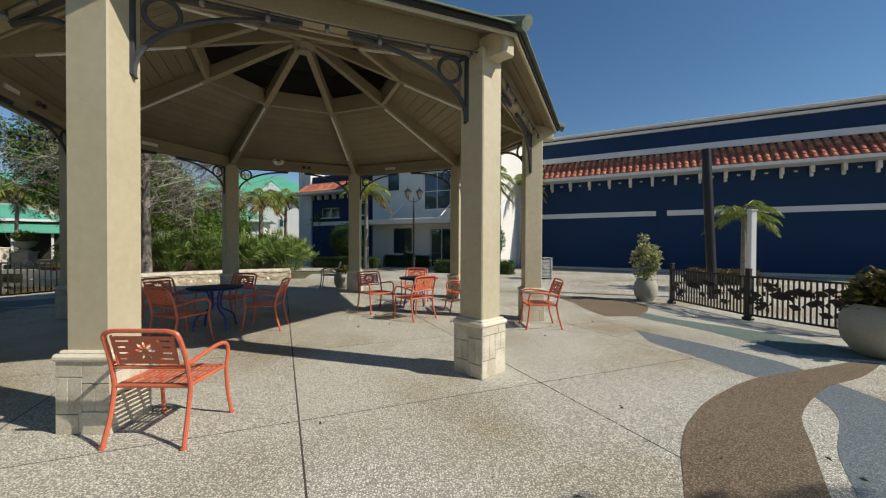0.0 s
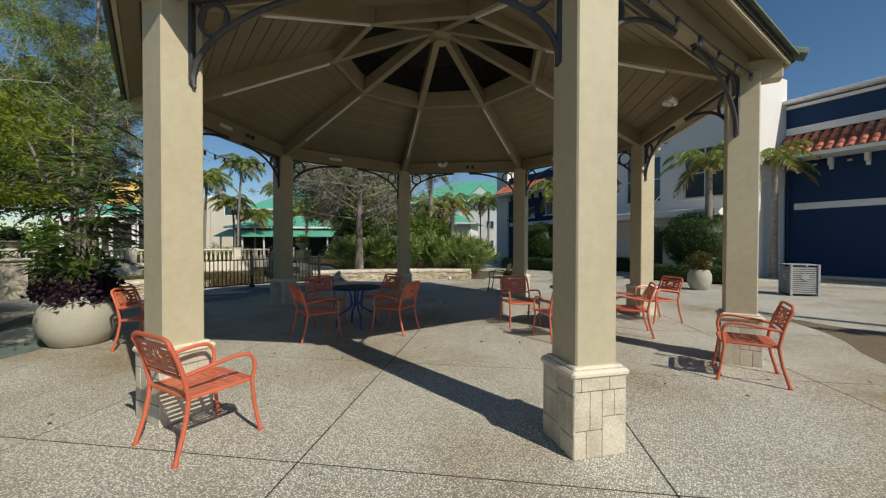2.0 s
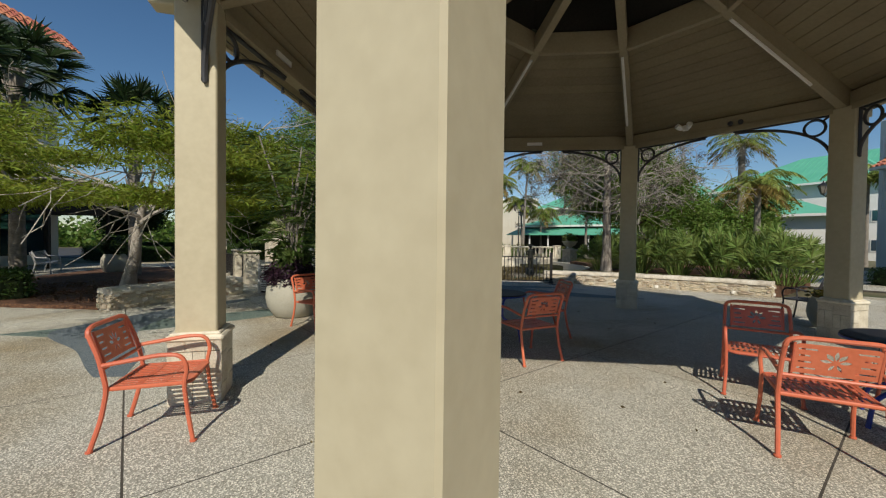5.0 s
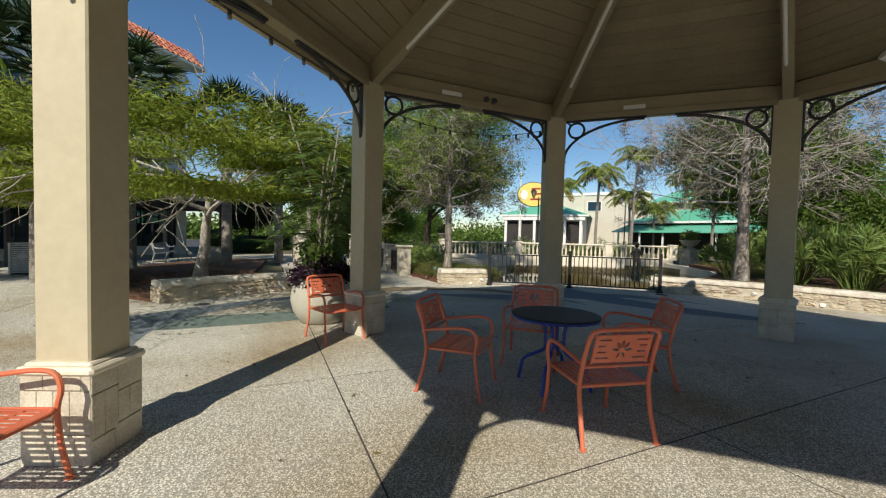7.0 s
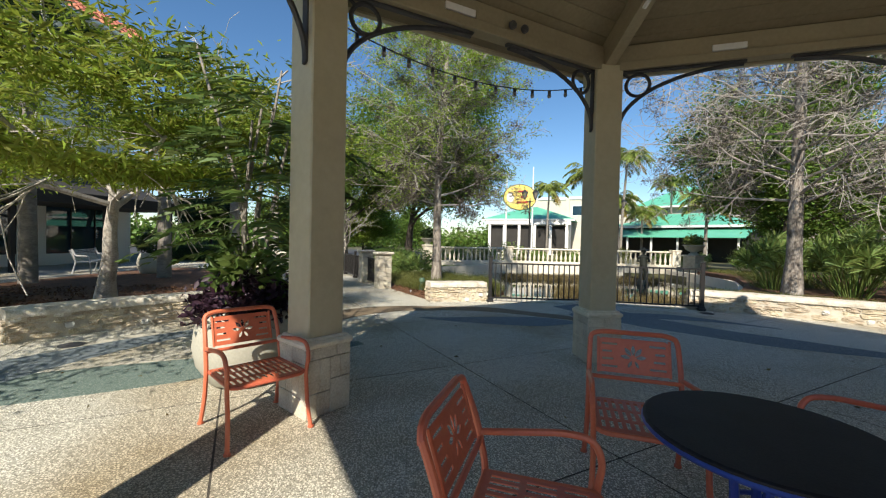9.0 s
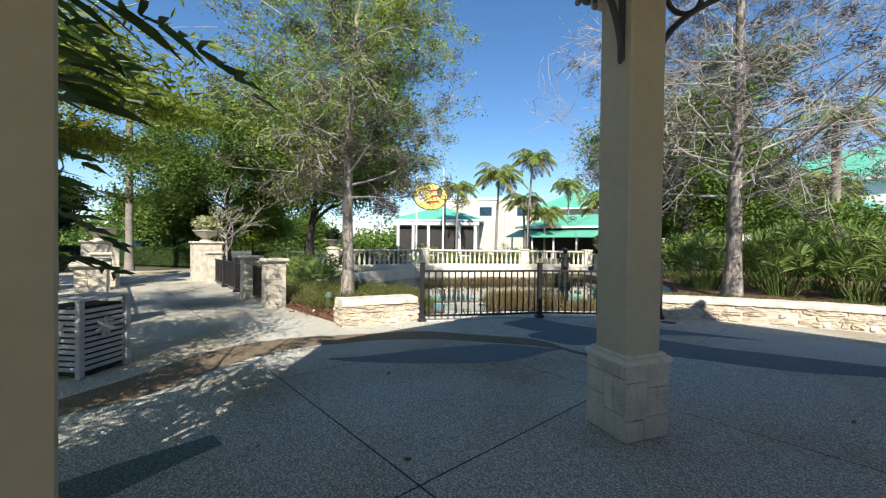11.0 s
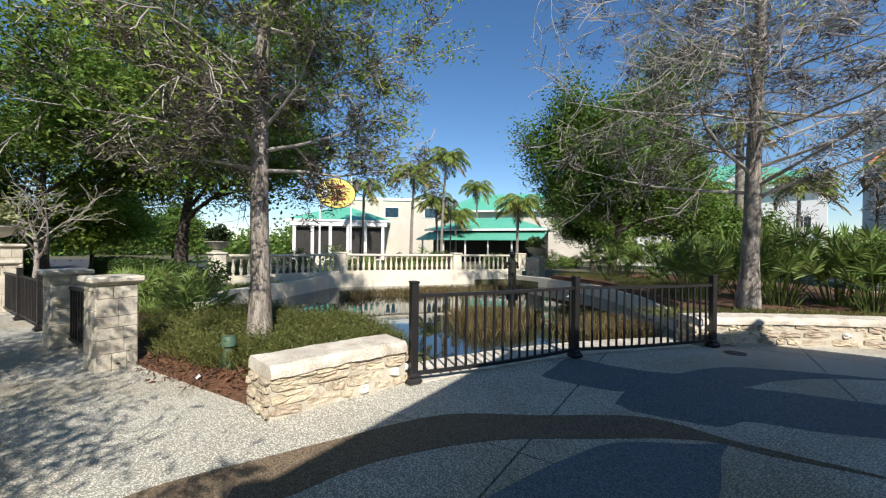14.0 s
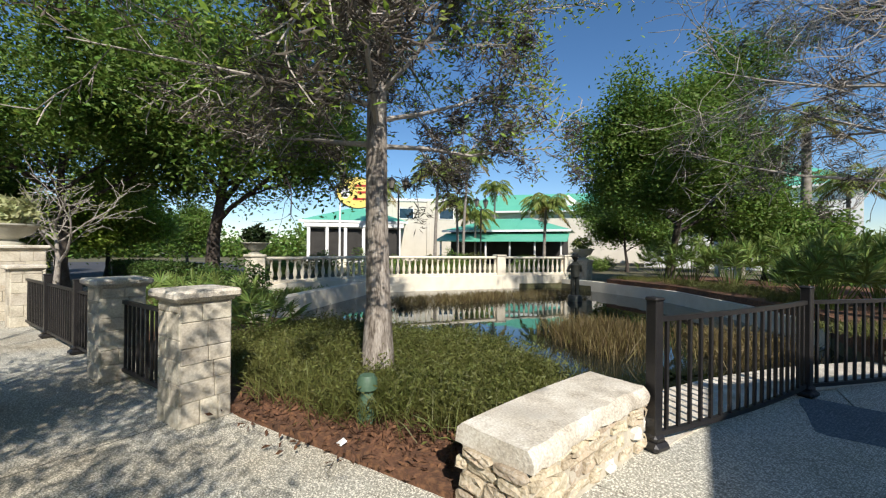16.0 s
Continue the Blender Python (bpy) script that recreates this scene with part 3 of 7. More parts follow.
# ---- low rubble walls round the plaza ----
def arc_wall(name, a0, a1, height, depth, label, seed, rise=0.0, cap=0.11):
    rng = random.Random(seed)
    wall = thing(name, None, label, "stone wall", kind="structure")
    n = max(4, int(abs(a1 - a0) / 1.2))
    body = Shape().plate(arc(G, RW + 0.024, a0, a1, n) + arc(G, RW + depth - 0.04, a1, a0, n), (), -0.08, height - cap)
    part("core", body, MORTAR, wall)
    # coping: rounded section with an uneven, pitted skin
    top = Shape()
    q = int(abs(a1 - a0) / 0.28)
    r0, r1, z0, z1 = RW - 0.015, RW + depth + 0.015, height - cap, height
    sec = [(r0, z0), (r0 - 0.004, z0 + cap * 0.45), (r0 + 0.006, z1 - 0.03), (r0 + 0.035, z1)] + [(r0 + (r1 - r0) * f, z1) for f in (0.22, 0.36, 0.5, 0.64, 0.78)] + [(r1 - 0.035, z1), (r1 - 0.006, z1 - 0.03), (r1, z0 + cap * 0.4), (r1, z0)]
    m_ = len(sec)
    vs_ = []
    for i in range(q + 1):
        a = radians(a0 + (a1 - a0) * i / q)
        for j, (r, z) in enumerate(sec):
            p = Vector((G.x + r * math.cos(a), G.y + r * math.sin(a), z))
            h1, h2 = noise.noise(p * 5.0), noise.noise(p * 19.0)
            k = 0.010 * h1 + 0.007 * h2
            p.z += k * (1.0 if 2 < j < m_ - 3 else 0.6)
            rr = r + (1.5 * k if j < 4 else (-1.5 * k if j > m_ - 5 else 0))
            vs_.append((G.x + rr * math.cos(a), G.y + rr * math.sin(a), p.z))
    fs_ = [(i * m_ + j, (i + 1) * m_ + j, (i + 1) * m_ + j + 1, i * m_ + j + 1) for i in range(q) for j in range(m_ - 1)]
    fs_ += [((i + 1) * m_, i * m_, i * m_ + m_ - 1, (i + 1) * m_ + m_ - 1) for i in range(q)]
    fs_ += [tuple(range(m_)), tuple(q * m_ + j for j in range(m_))[::-1]]
    top.add(vs_, fs_)
    part("coping", top, COPING, wall, "pale weathered cast coping", smooth=True)
    # stones in uneven courses
    def stone(mid, ax, w, h, d):
        s = Shape()
        k = 9
        prof = [(math.cos(6.283 * i / k) * (1 + rng.uniform(-0.16, 0.12)), math.sin(6.283 * i / k) * (1 + rng.uniform(-0.16, 0.12))) for i in range(k)]
        sq = lambda x, y: (math.copysign(abs(x) ** 0.55, x) * w / 2, math.copysign(abs(y) ** 0.55, y) * h / 2)
        lo = [sq(*p) for p in prof]
        j = lambda: rng.uniform(0.55, 1.25)
        vs_ = [(x, 0, z) for x, z in lo] + [(x * 0.97, -d * j(), z * 0.95) for x, z in lo] + [(x * 0.5 * j(), -d * j() * 1.1, z * 0.55 * j()) for x, z in lo] + [(0, -d * j(), 0)]
        fs_ = [(q * k + i, q * k + (i + 1) % k, (q + 1) * k + (i + 1) % k, (q + 1) * k + i) for q in (0, 1) for i in range(k)] + [(2 * k + i, 2 * k + (i + 1) % k, 3 * k) for i in range(k)]
        s.add(vs_, fs_)
        mm = Matrix.Translation(mid) @ Matrix.Rotation(ax, 4, "Z") @ Matrix.Rotation(rng.uniform(-0.1, 0.1), 4, "Y")
        pale = rng.random() < 0.09
        if pale:
            mm = mm @ Matrix.Diagonal((min(1.0, 0.11 / w), 1.25, min(1.0, 0.085 / h), 1))
        part("shell" if pale else "stone", s, SHELL_STONE if pale else RUBBLE, wall, smooth=pale, m=mm)
    z = 0.02
    while z < height - cap - 0.03:
        h = min(rng.uniform(0.07, 0.14), height - cap - z)
        s = 0.0
        length = radians(abs(a1 - a0)) * RW
        while s < length - 0.03:
            w = min(rng.uniform(0.12, 0.46), length - s)
            a = radians(a0 + (a1 - a0) * (s + w / 2) / length)
            stone((G.x + (RW + 0.05) * math.cos(a), G.y + (RW + 0.05) * math.sin(a), z + h / 2), a - math.pi / 2, w * 1.0, h * 0.99, rng.uniform(0.028, 0.055))
            s += w
        z += h
    # ends
    for ae, turn in ((a0, 0 if a0 < a1 else math.pi), (a1, math.pi if a0 < a1 else 0)):
        z = 0.02
        while z < height - cap - 0.03:
            h = min(rng.uniform(0.07, 0.13), height - cap - z)
            s = 0.0
            while s < depth - 0.05:
                w = min(rng.uniform(0.12, 0.25), depth - s)
                rr = RW + s + w / 2
                a = radians(ae)
                stone((G.x + rr * math.cos(a), G.y + rr * math.sin(a), z + h / 2), a + turn, w * 0.95, h * 0.95, rng.uniform(0.015, 0.04))
                s += w
            z += h
    return wall


arc_wall("stone_wall_stub", -168.1, -176.9, 0.47, 0.48, "short rubble stone wall with thick pale coping", 3)
arc_wall("stone_wall_pond", 153.5, 113, 0.45, 0.45, "long curved rubble stone wall with pale coping", 5)
arc_wall("stone_wall_bed", -124.5, -142.5, 0.45, 0.45, "curved rubble stone wall around a mulched tree bed", 7)

# planting soil behind the walls
def bed(name, loop, z, label):
    s = Shape().plate(loop, (), -0.1, z)
    return solo(name, s, SOIL, label, "planting bed", kind="structure")


bed("bed_pond_left", [ring(-168.2, RW + 0.46), ring(-177, RW + 0.4), (-13.8, 8.2), (-15.6, 8.0), (-17.4, 6.9), (-19.4, 5.9), (-21.2, 6.9), (-22.8, 8.6), (-24.6, 9.9), (-28, 8.5), (-27, 2.0), (-21.0, 2.5), (-16.2, 4.3), (-14.3, 4.95)], 0.06, "red-brown mulch bed beside the pond")
bed("bed_pond_right", arc(G, RW + 0.42, 113, 153, 14) + [(-12.6, 14.6), (-14.4, 16.4), (-17.0, 18.4), (-20.2, 19.3), (-20, 26), (-13, 24), (-8.5, 21.5)], 0.30, "mulch bed with palmettos above the wall")
bed("bed_trees", arc(G, RW + 0.42, -124.4, -142.4, 8) + [(-14, -0.6), (-20.5, -2.8), (-20, -5.2), (-13, -5.6), (-9.6, -3.6)], 0.08, "mulch bed shaded by trees")

# ---- pavilion ----
SLOPE, ZR = 0.385, 3.75            # roof plane at RP
pavilion = thing("pavilion", None, "open octagonal timber pavilion with cream posts on stone bases", "gazebo")
zr = lambda r: ZR + SLOPE * (RP - r)
zu = lambda r: 3.64 + 0.42 * (RP - r)   # rafter underside


def at_post(k, r=RP):
    a = radians(45 * k)
    return Matrix.Translation((G.x + r * math.cos(a), G.y + r * math.sin(a), 0)) @ Matrix.Rotation(a, 4, "Z")


STONES = [[(0, .14, .48, .58), (.14, .37, .48, .58), (.37, .43, .48, .58), (0, .10, .29, .475), (.10, .20, .29, .475), (.20, .30, .20, .475), (.30, .43, .20, .475), (0, .20, .0, .285), (.20, .33, 0, .195), (.33, .43, 0, .195)],
          [(0, .22, .40, .58), (.22, .43, .45, .58), (0, .12, .18, .395), (.12, .22, .18, .395), (.22, .33, .16, .445), (.33, .43, .16, .445), (0, .25, 0, .175), (.25, .43, 0, .155)]]
post_mesh, cap_mesh = None, None
for k in range(8):
    m = at_post(k)
    if post_mesh is None:
        s = Shape().cbox((0, 0, (0.60 + 3.72) / 2), (0.34, 0.34, 3.72 - 0.60), 0.012)
        post_mesh = s.mesh("post")
        c = Shape().cbox((0, 0, 0.60), (0.475, 0.475, 0.055), 0.018)
        c.cbox((0, 0, 0.635), (0.41, 0.41, 0.03), 0.012)
        cap_mesh = c.mesh("base_cap")
        core_mesh = Shape().box((0, 0, 0.24), (0.405, 0.405, 0.68)).mesh("base_core")
    post = part("post", post_mesh, CREAM, pavilion, m=m)
    part("base_cap", cap_mesh, CREAM_LIGHT, pavilion, "pale stone cap", m=m)
    base = part("base_core", core_mesh, MORTAR, pavilion, m=m)
    for f in range(4):
        for x0, x1, z0, z1 in STONES[(f + k) % 2]:
            if f % 2:
                x0, x1 = 0.43 - x1, 0.43 - x0
            s = Shape().cbox(((x0 + x1) / 2 - 0.215, -0.2075, (z0 + z1) / 2), (x1 - x0 - 0.003, 0.022, z1 - z0 - 0.003), 0.003)
            part("stone", s, CORAL, base, m=Matrix.Rotation(f * math.pi / 2, 4, "Z"))

for k, z, y in ((6, 2.62, -0.06), (7, 2.45, 0.07), (0, 2.5, 0.0)):
    h = Shape().tube([(0.158, y, z), (0.168, y + 0.015, z + 0.01), (0.168, y + 0.02, z + 0.025), (0.163, y + 0.008, z + 0.034), (0.168, y - 0.012, z - 0.02), (0.163, y - 0.02, z - 0.03)], 0.0028, 5)
    part("wire_hook", h, IRON, pavilion, "bent wire hook left in the post", m=at_post(k))

# perimeter beams, ironwork, ring of purlins
side = 2 * RP * math.sin(math.pi / 8)
ap = RP * math.cos(math.pi / 8)
for k in range(8):
    a = radians(45 * k + 22.5)
    m = Matrix.Translation((G.x + ap * math.cos(a), G.y + ap * math.sin(a), 0)) @ Matrix.Rotation(a + math.pi / 2, 4, "Z")
    part("beam", Shape().cbox((0, 0, 3.815), (side - 0.08, 0.16, 0.29), 0.01), BEAM, pavilion, m=m)
    part("frieze", Shape().cbox((0, 0.10, 3.70), (side - 0.34, 0.03, 0.10), 0.006), BEAM, pavilion, m=m)
    part("fascia_box", Shape().box((side * 0.12, 0.094, 3.80), (0.34, 0.03, 0.07)), TRIM, pavilion, m=m) if k in (1, 3, 4, 5, 6) else None
    if k in (2, 4, 6, 7):
        s = Shape()
        for dx in (-0.16, 0.0):
            s.lathe([(0.001, 0), (0.045, 0), (0.045, 0.03), (0.03, 0.045), (0.001, 0.045)], 10, m=Matrix.Translation((dx - 0.2, 0.118, 3.80)) @ Matrix.Rotation(radians(-90), 4, "X"))
        part("junction_box", s, IRON, pavilion, m=m)
    for sgn in (-1, 1):
        x0 = sgn * (side / 2 - 0.165)
        s = Shape()
        s.cbox((x0 - sgn * 0.022, 0, 3.29), (0.04, 0.055, 0.74), 0.006)
        s.cbox((x0 - sgn * 0.70, 0, 3.655), (1.36, 0.055, 0.03), 0.006)
        cx, pts = x0 - sgn * 0.03, []
        for q in range(17):
            th = math.pi / 2 * q / 16
            pts.append((cx - sgn * 1.32 * (1 - math.cos(th)), 0, 2.96 + 0.665 * math.sin(th)))
        s.tube(pts, 0.026, 6)
        rc = Vector((cx - sgn * 0.205, 0, 3.485))
        s.tube([rc + Vector((0.135 * math.cos(6.283 * q / 20), 0, 0.135 * math.sin(6.283 * q / 20))) for q in range(20)], 0.022, 6, closed=True)
        s.tube([(x0 - sgn * 0.03, 0, 3.02), (x0 - sgn * 0.03, 0, 2.93), (x0 - sgn * 0.05, 0, 2.90)], [0.03, 0.026, 0.014], 6)
        s.tube([rc + Vector((sgn * 0.10, 0, 0.10)), rc + Vector((sgn * 0.17, 0, 0.16))], 0.018, 5)
        part("bracket", s, IRON, pavilion, "curved dark iron bracket with ring", smooth=True, m=m)
        part("backing_strip", Shape().cbox((x0 - sgn * 0.001 + sgn * 0.004, 0, 3.30), (0.012, 0.09, 0.80), 0.004), CREAM, pavilion, m=m)

for k in range(8):
    m = at_post(k, 0)
    # rafters: local x outwards
    s = Shape()
    w, d = 0.13, 0.235
    pr = [(0.16, zu(0.16)), (4.50, zu(4.50)), (4.95, zr(4.95)), (4.95, zr(4.95) + d), (0.16, zr(0.16) + d)]
    s.add([(x, -w / 2, z) for x, z in pr] + [(x, w / 2, z) for x, z in pr], [(0, 1, 2, 3, 4), (9, 8, 7, 6, 5)] + [(q, q + 5, (q + 1) % 5 + 5, (q + 1) % 5) for q in range(5)])
    part("rafter", s, BEAM, pavilion, m=m)
    s = Shape().cbox((4.80, 0, zr(4.80) + 0.06), (0.40, 0.19, 0.27), 0.012)
    part("rafter_tail", s, CREAM, pavilion, m=m)
    # a strip of conduit under each rafter
    s = Shape()
    tang = Vector((1, 0, -0.42)).normalized()
    p0 = Vector((2.02, 0.02, zu(2.02) - 0.014))
    s.tube([p0, p0 + tang * 1.85], 0.024, 6)
    part("lamp_strip", s, TRIM, pavilion, "pale linear light strip", m=m)
    # purlin ring round the lantern opening
    a = radians(45 * k + 22.5)
    rr = 1.93 * math.cos(math.pi / 8)
    mm = Matrix.Translation((G.x + rr * math.cos(a), G.y + rr * math.sin(a), 0)) @ Matrix.Rotation(a + math.pi / 2, 4, "Z")
    part("purlin", Shape().cbox((0, 0, zu(1.93) + 0.18), (2 * 1.93 * math.sin(math.pi / 8) - 0.12, 0.09, 0.36), 0.008), BEAM, pavilion, m=mm)
s = Shape().lathe([(0.001, zu(0.2) - 0.16), (0.13, zu(0.2) - 0.15), (0.15, zu(0.2) - 0.10), (0.24, zu(0.2) - 0.03), (0.24, zu(0.2) + 0.28), (0.001, zu(0.2) + 0.29)], 8, (G.x, G.y, 0))
part("hub", s, BEAM, pavilion, "octagonal timber hub")

# boarded ceiling, one mesh
s = Shape()
ceil = lambda r: zr(r) + 0.215
for k in range(8):
    a0, a1 = radians(45 * k), radians(45 * k + 45)
    r = 1.92
    while r < 5.04:
        r1 = min(r + 0.21, 5.05)
        lo, hi = r + 0.006, r1 - 0.006
        vs = [(G.x + q * math.cos(an), G.y + q * math.sin(an), ceil(q) + dz) for dz in (0, 0.02) for q, an in ((lo, a0), (hi, a0), (hi, a1), (lo, a1))]
        s.add(vs, [(0, 1, 2, 3), (7, 6, 5, 4), (0, 4, 5, 1), (1, 5, 6, 2), (2, 6, 7, 3), (3, 7, 4, 0)])
        r = r1
part("ceiling", s, BOARD, pavilion, "tan painted board ceiling")


def skin(r0, r1, dz0, dz1, n=8):
    s = Shape()
    vs = []
    for r, z in ((r0, dz0), (r1, dz0), (r1, dz1), (r0, dz1)):
        vs += [(G.x + r * math.cos(6.28318 * k / n), G.y + r * math.sin(6.28318 * k / n), zr(r) + z) for k in range(n)]
    fs = [(i * n + k, i * n + (k + 1) % n, ((i + 1) % 4) * n + (k + 1) % n, ((i + 1) % 4) * n + k) for i in range(4) for k in range(n)]
    return s.add(vs, fs)


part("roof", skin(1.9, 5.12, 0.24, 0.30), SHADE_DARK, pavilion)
part("eave_trim", skin(5.05, 5.09, 0.195, 0.238), CREAM, pavilion)
# shingle courses, stepping up to the lantern
r = 5.18
while r > 2.1:
    part("shingle_course", skin(r - 0.30, r, 0.305 + 0.010, 0.335), SHINGLE, pavilion)
    r -= 0.27
for k in range(8):
    s = Shape()
    q = [Vector((r_, 0, zr(r_) + 0.345)) for r_ in (5.23, 4.6, 3.5, 2.4, 1.9)]
    s.tube(q, 0.075, 8, flat=1.3)
    part("hip_cap", s, SHINGLE, pavilion, m=at_post(k, 0))
# lantern above the opening, its inner shade put into a near-black colour
s = Shape()
n = 8
vs = [(G.x + r_ * math.cos(6.28318 * k / n), G.y + r_ * math.sin(6.28318 * k / n), z) for r_, z in ((1.98, zr(1.93) + 0.2), (1.98, zr(1.93) + 0.95)) for k in range(n)]
vs += [(G.x, G.y, zr(1.5) + 1.95)]
s.add(vs, [(k, (k + 1) % n, n + (k + 1) % n, n + k) for k in range(n)] + [(n + k, n + (k + 1) % n, 2 * n) for k in range(n)])
part("lantern", s, SHADE_DARK, pavilion, "raised lantern in a shade-dark colour")

# ---- black railing by the pond ----
def railing(name, p0, p1, height, posts, spacing, label, curve=0.0, grp=""):
    a, b = Vector((*p0, 0)), Vector((*p1, 0))
    L = (b - a).length
    rail = thing(name, Matrix.Translation(a) @ Matrix.Rotation(math.atan2(b.y - a.y, b.x - a.x), 4, "Z"), label, "railing", grp)
    off = lambda x: curve * 4 * (x / L) * (1 - x / L)
    for z in (0.11, height - 0.10):
        s = Shape()
        n = 8
        pts = [(L * i / n, off(L * i / n), z) for i in range(n + 1)]
        s.tube(pts, 0.027, 4)
        part("rail", s, FENCE, rail)
    x = spacing
    bar = Shape().cbox((0, 0, (0.11 + height - 0.10) / 2), (0.026, 0.026, height - 0.21), 0.003).mesh("baluster")
    while x < L - 0.04:
        part("baluster", bar, FENCE, rail, m=Matrix.Translation((x, off(x), 0)))
        x += spacing
    for x in posts:
        s = Shape().cbox((x, off(x), height / 2 + 0.02), (0.085, 0.085, height + 0.04), 0.006)
        s.cbox((x, off(x), height + 0.05), (0.105, 0.105, 0.03), 0.012)
        s.cbox((x, off(x), 0.035), (0.17, 0.17, 0.07), 0.025)
        s.cbox((x, off(x), 0.09), (0.12, 0.12, 0.06), 0.02)
        part("post", s, FENCE, rail)
    return rail


F0, F1, F2 = (-12.08, 7.42), (-11.78, 9.82), (-11.0, 12.15)
d01, d12 = math.dist(F0, F1), math.dist(F1, F2)
railing("pond_railing", F0, F1, 1.06, (0, d01), 0.128, "black metal picket railing along the pond edge", -0.06, "pond railing")
railing("pond_railing", F1, F2, 1.06, (d12,), 0.128, "black metal picket railing along the pond edge", -0.06, "pond railing")
# pale kerb under the railing
solo("pond_kerb", Shape().plate(arc(G, RW - 0.06, 182.6, 153.6, 16) + arc(G, RW + 0.6, 153.6, 182.6, 16), (), -0.7, 0.012), COPING, "pale stone kerb under the railing", "kerb", kind="structure")

# ---- buildings ----
def wall_frame(p0, p1):
    """Local frame of a facade: x along it from p0, y behind it, z up; seen from its front."""
    a, b = Vector((*p0, 0)), Vector((*p1, 0))
    return Matrix.Translation(a) @ Matrix.Rotation(math.atan2(b.y - a.y, b.x - a.x), 4, "Z"), (b - a).length


def facade_wall(name, L, h, depth, holes, mt, parent, m, label=""):
    """A wall with openings cut through it, its front face at y = 0."""
    mm = m @ Matrix.Rotation(radians(90), 4, "X")
    loops = [[(x0, z0), (x1, z0), (x1, z1), (x0, z1)] for x0, x1, z0, z1 in holes]
    s = Shape().plate([(0, -0.1), (L, -0.1), (L, h), (0, h)], loops, -depth, 0)
    return part(name, s, mt, parent, label, m=mm)


def window(parent, m, x0, x1, z0, z1, nx=2, nz=1, mt=None, back=0.12, sill=True, name="window"):
    w = part(name, Shape().cbox(((x0 + x1) / 2, back, z0 + 0.025), (x1 - x0, 0.08, 0.05), 0.006).cbox(((x0 + x1) / 2, back, z1 - 0.025), (x1 - x0, 0.08, 0.05), 0.006)
             .cbox((x0 + 0.025, back, (z0 + z1) / 2), (0.05, 0.08, z1 - z0 - 0.1), 0.006).cbox((x1 - 0.025, back, (z0 + z1) / 2), (0.05, 0.08, z1 - z0 - 0.1), 0.006), mt or TRIM, parent, m=m)
    for i in range(1, nx):
        part("mullion", Shape().box((x0 + (x1 - x0) * i / nx, back, (z0 + z1) / 2), (0.045, 0.06, z1 - z0 - 0.1)), mt or TRIM, w)
    for i in range(1, nz):
        part("transom", Shape().box(((x0 + x1) / 2, back + 0.002, z0 + (z1 - z0) * i / nz), (x1 - x0 - 0.1, 0.055, 0.045)), mt or TRIM, w)
    for i in range(nx):
        for j in range(nz):
            a, b = x0 + 0.05 + (x1 - x0 - 0.1) * i / nx, x0 + 0.05 + (x1 - x0 - 0.1) * (i + 1) / nx
            c, d = z0 + 0.05 + (z1 - z0 - 0.1) * j / nz, z0 + 0.05 + (z1 - z0 - 0.1) * (j + 1) / nz
            part("pane", Shape().box(((a + b) / 2, back + 0.02, (c + d) / 2), (b - a, 0.012, d - c)), GLASS, w)
    if sill:
        part("sill", Shape().cbox(((x0 + x1) / 2, -0.03, z0 - 0.04), (x1 - x0 + 0.16, 0.14, 0.07), 0.01), TRIM, w)
    return w


def tile_roof(parent, m, x0, x1, z0, z1, out, pitch_x=0.30, rows=5):
    """Barrel tiles: each course is a row of separate half-round tiles."""
    n = int((x1 - x0) / pitch_x)
    L = math.hypot(z1 - z0, out) / rows
    sl = math.atan2(z1 - z0, out)
    s = Shape()
    prof = [(0.12 * math.cos(math.pi * i / 5), 0.085 * math.sin(math.pi * i / 5)) for i in range(6)]
    vs = [(x, -0.05, z + 0.035) for x, z in prof] + [(x * 0.86, L * 1.1, z * 0.86) for x, z in prof]
    s.add(vs, [(i, i + 1, 7 + i, 6 + i) for i in range(5)] + [tuple(range(6))])
    me = s.mesh("tile", True)
    shown = 0
    rest = Shape()
    for r in range(rows):
        for i in range(n):
            f = r / rows
            mm = m @ Matrix.Translation((x0 + (i + 0.5) * pitch_x, -out * (1 - f), z0 + (z1 - z0) * f)) @ Matrix.Rotation(sl, 4, "X")
            if shown < 290:
                part("tile", me, TILE, parent, m=mm)
                shown += 1
            else:
                rest.add(s.v, s.f, mm)
    if rest.v:
        tagged(part("tile_rest", rest, TILE, parent, smooth=True), kind="stuff")
    deck = Shape().add([(x0, -out - 0.02, z0 - 0.03), (x1, -out - 0.02, z0 - 0.03), (x1, 0.02, z1 - 0.03), (x0, 0.02, z1 - 0.03), (x0, -out - 0.02, z0 - 0.10), (x1, -out - 0.02, z0 - 0.10), (x1, 0.02, z1 - 0.10), (x0, 0.02, z1 - 0.10)],
                       [(0, 1, 2, 3), (7, 6, 5, 4), (0, 4, 5, 1), (1, 5, 6, 2), (2, 6, 7, 3), (3, 7, 4, 0)])
    part("roof_deck", deck, TILE, parent, m=m)
    part("eave_board", Shape().cbox(((x0 + x1) / 2, -out - 0.03, z0 - 0.09), (x1 - x0, 0.06, 0.16), 0.01), TRIM, parent, m=m)
    part("soffit", Shape().box(((x0 + x1) / 2, -out / 2, z0 - 0.13), (x1 - x0, out, 0.03)), TRIM, parent, m=m)


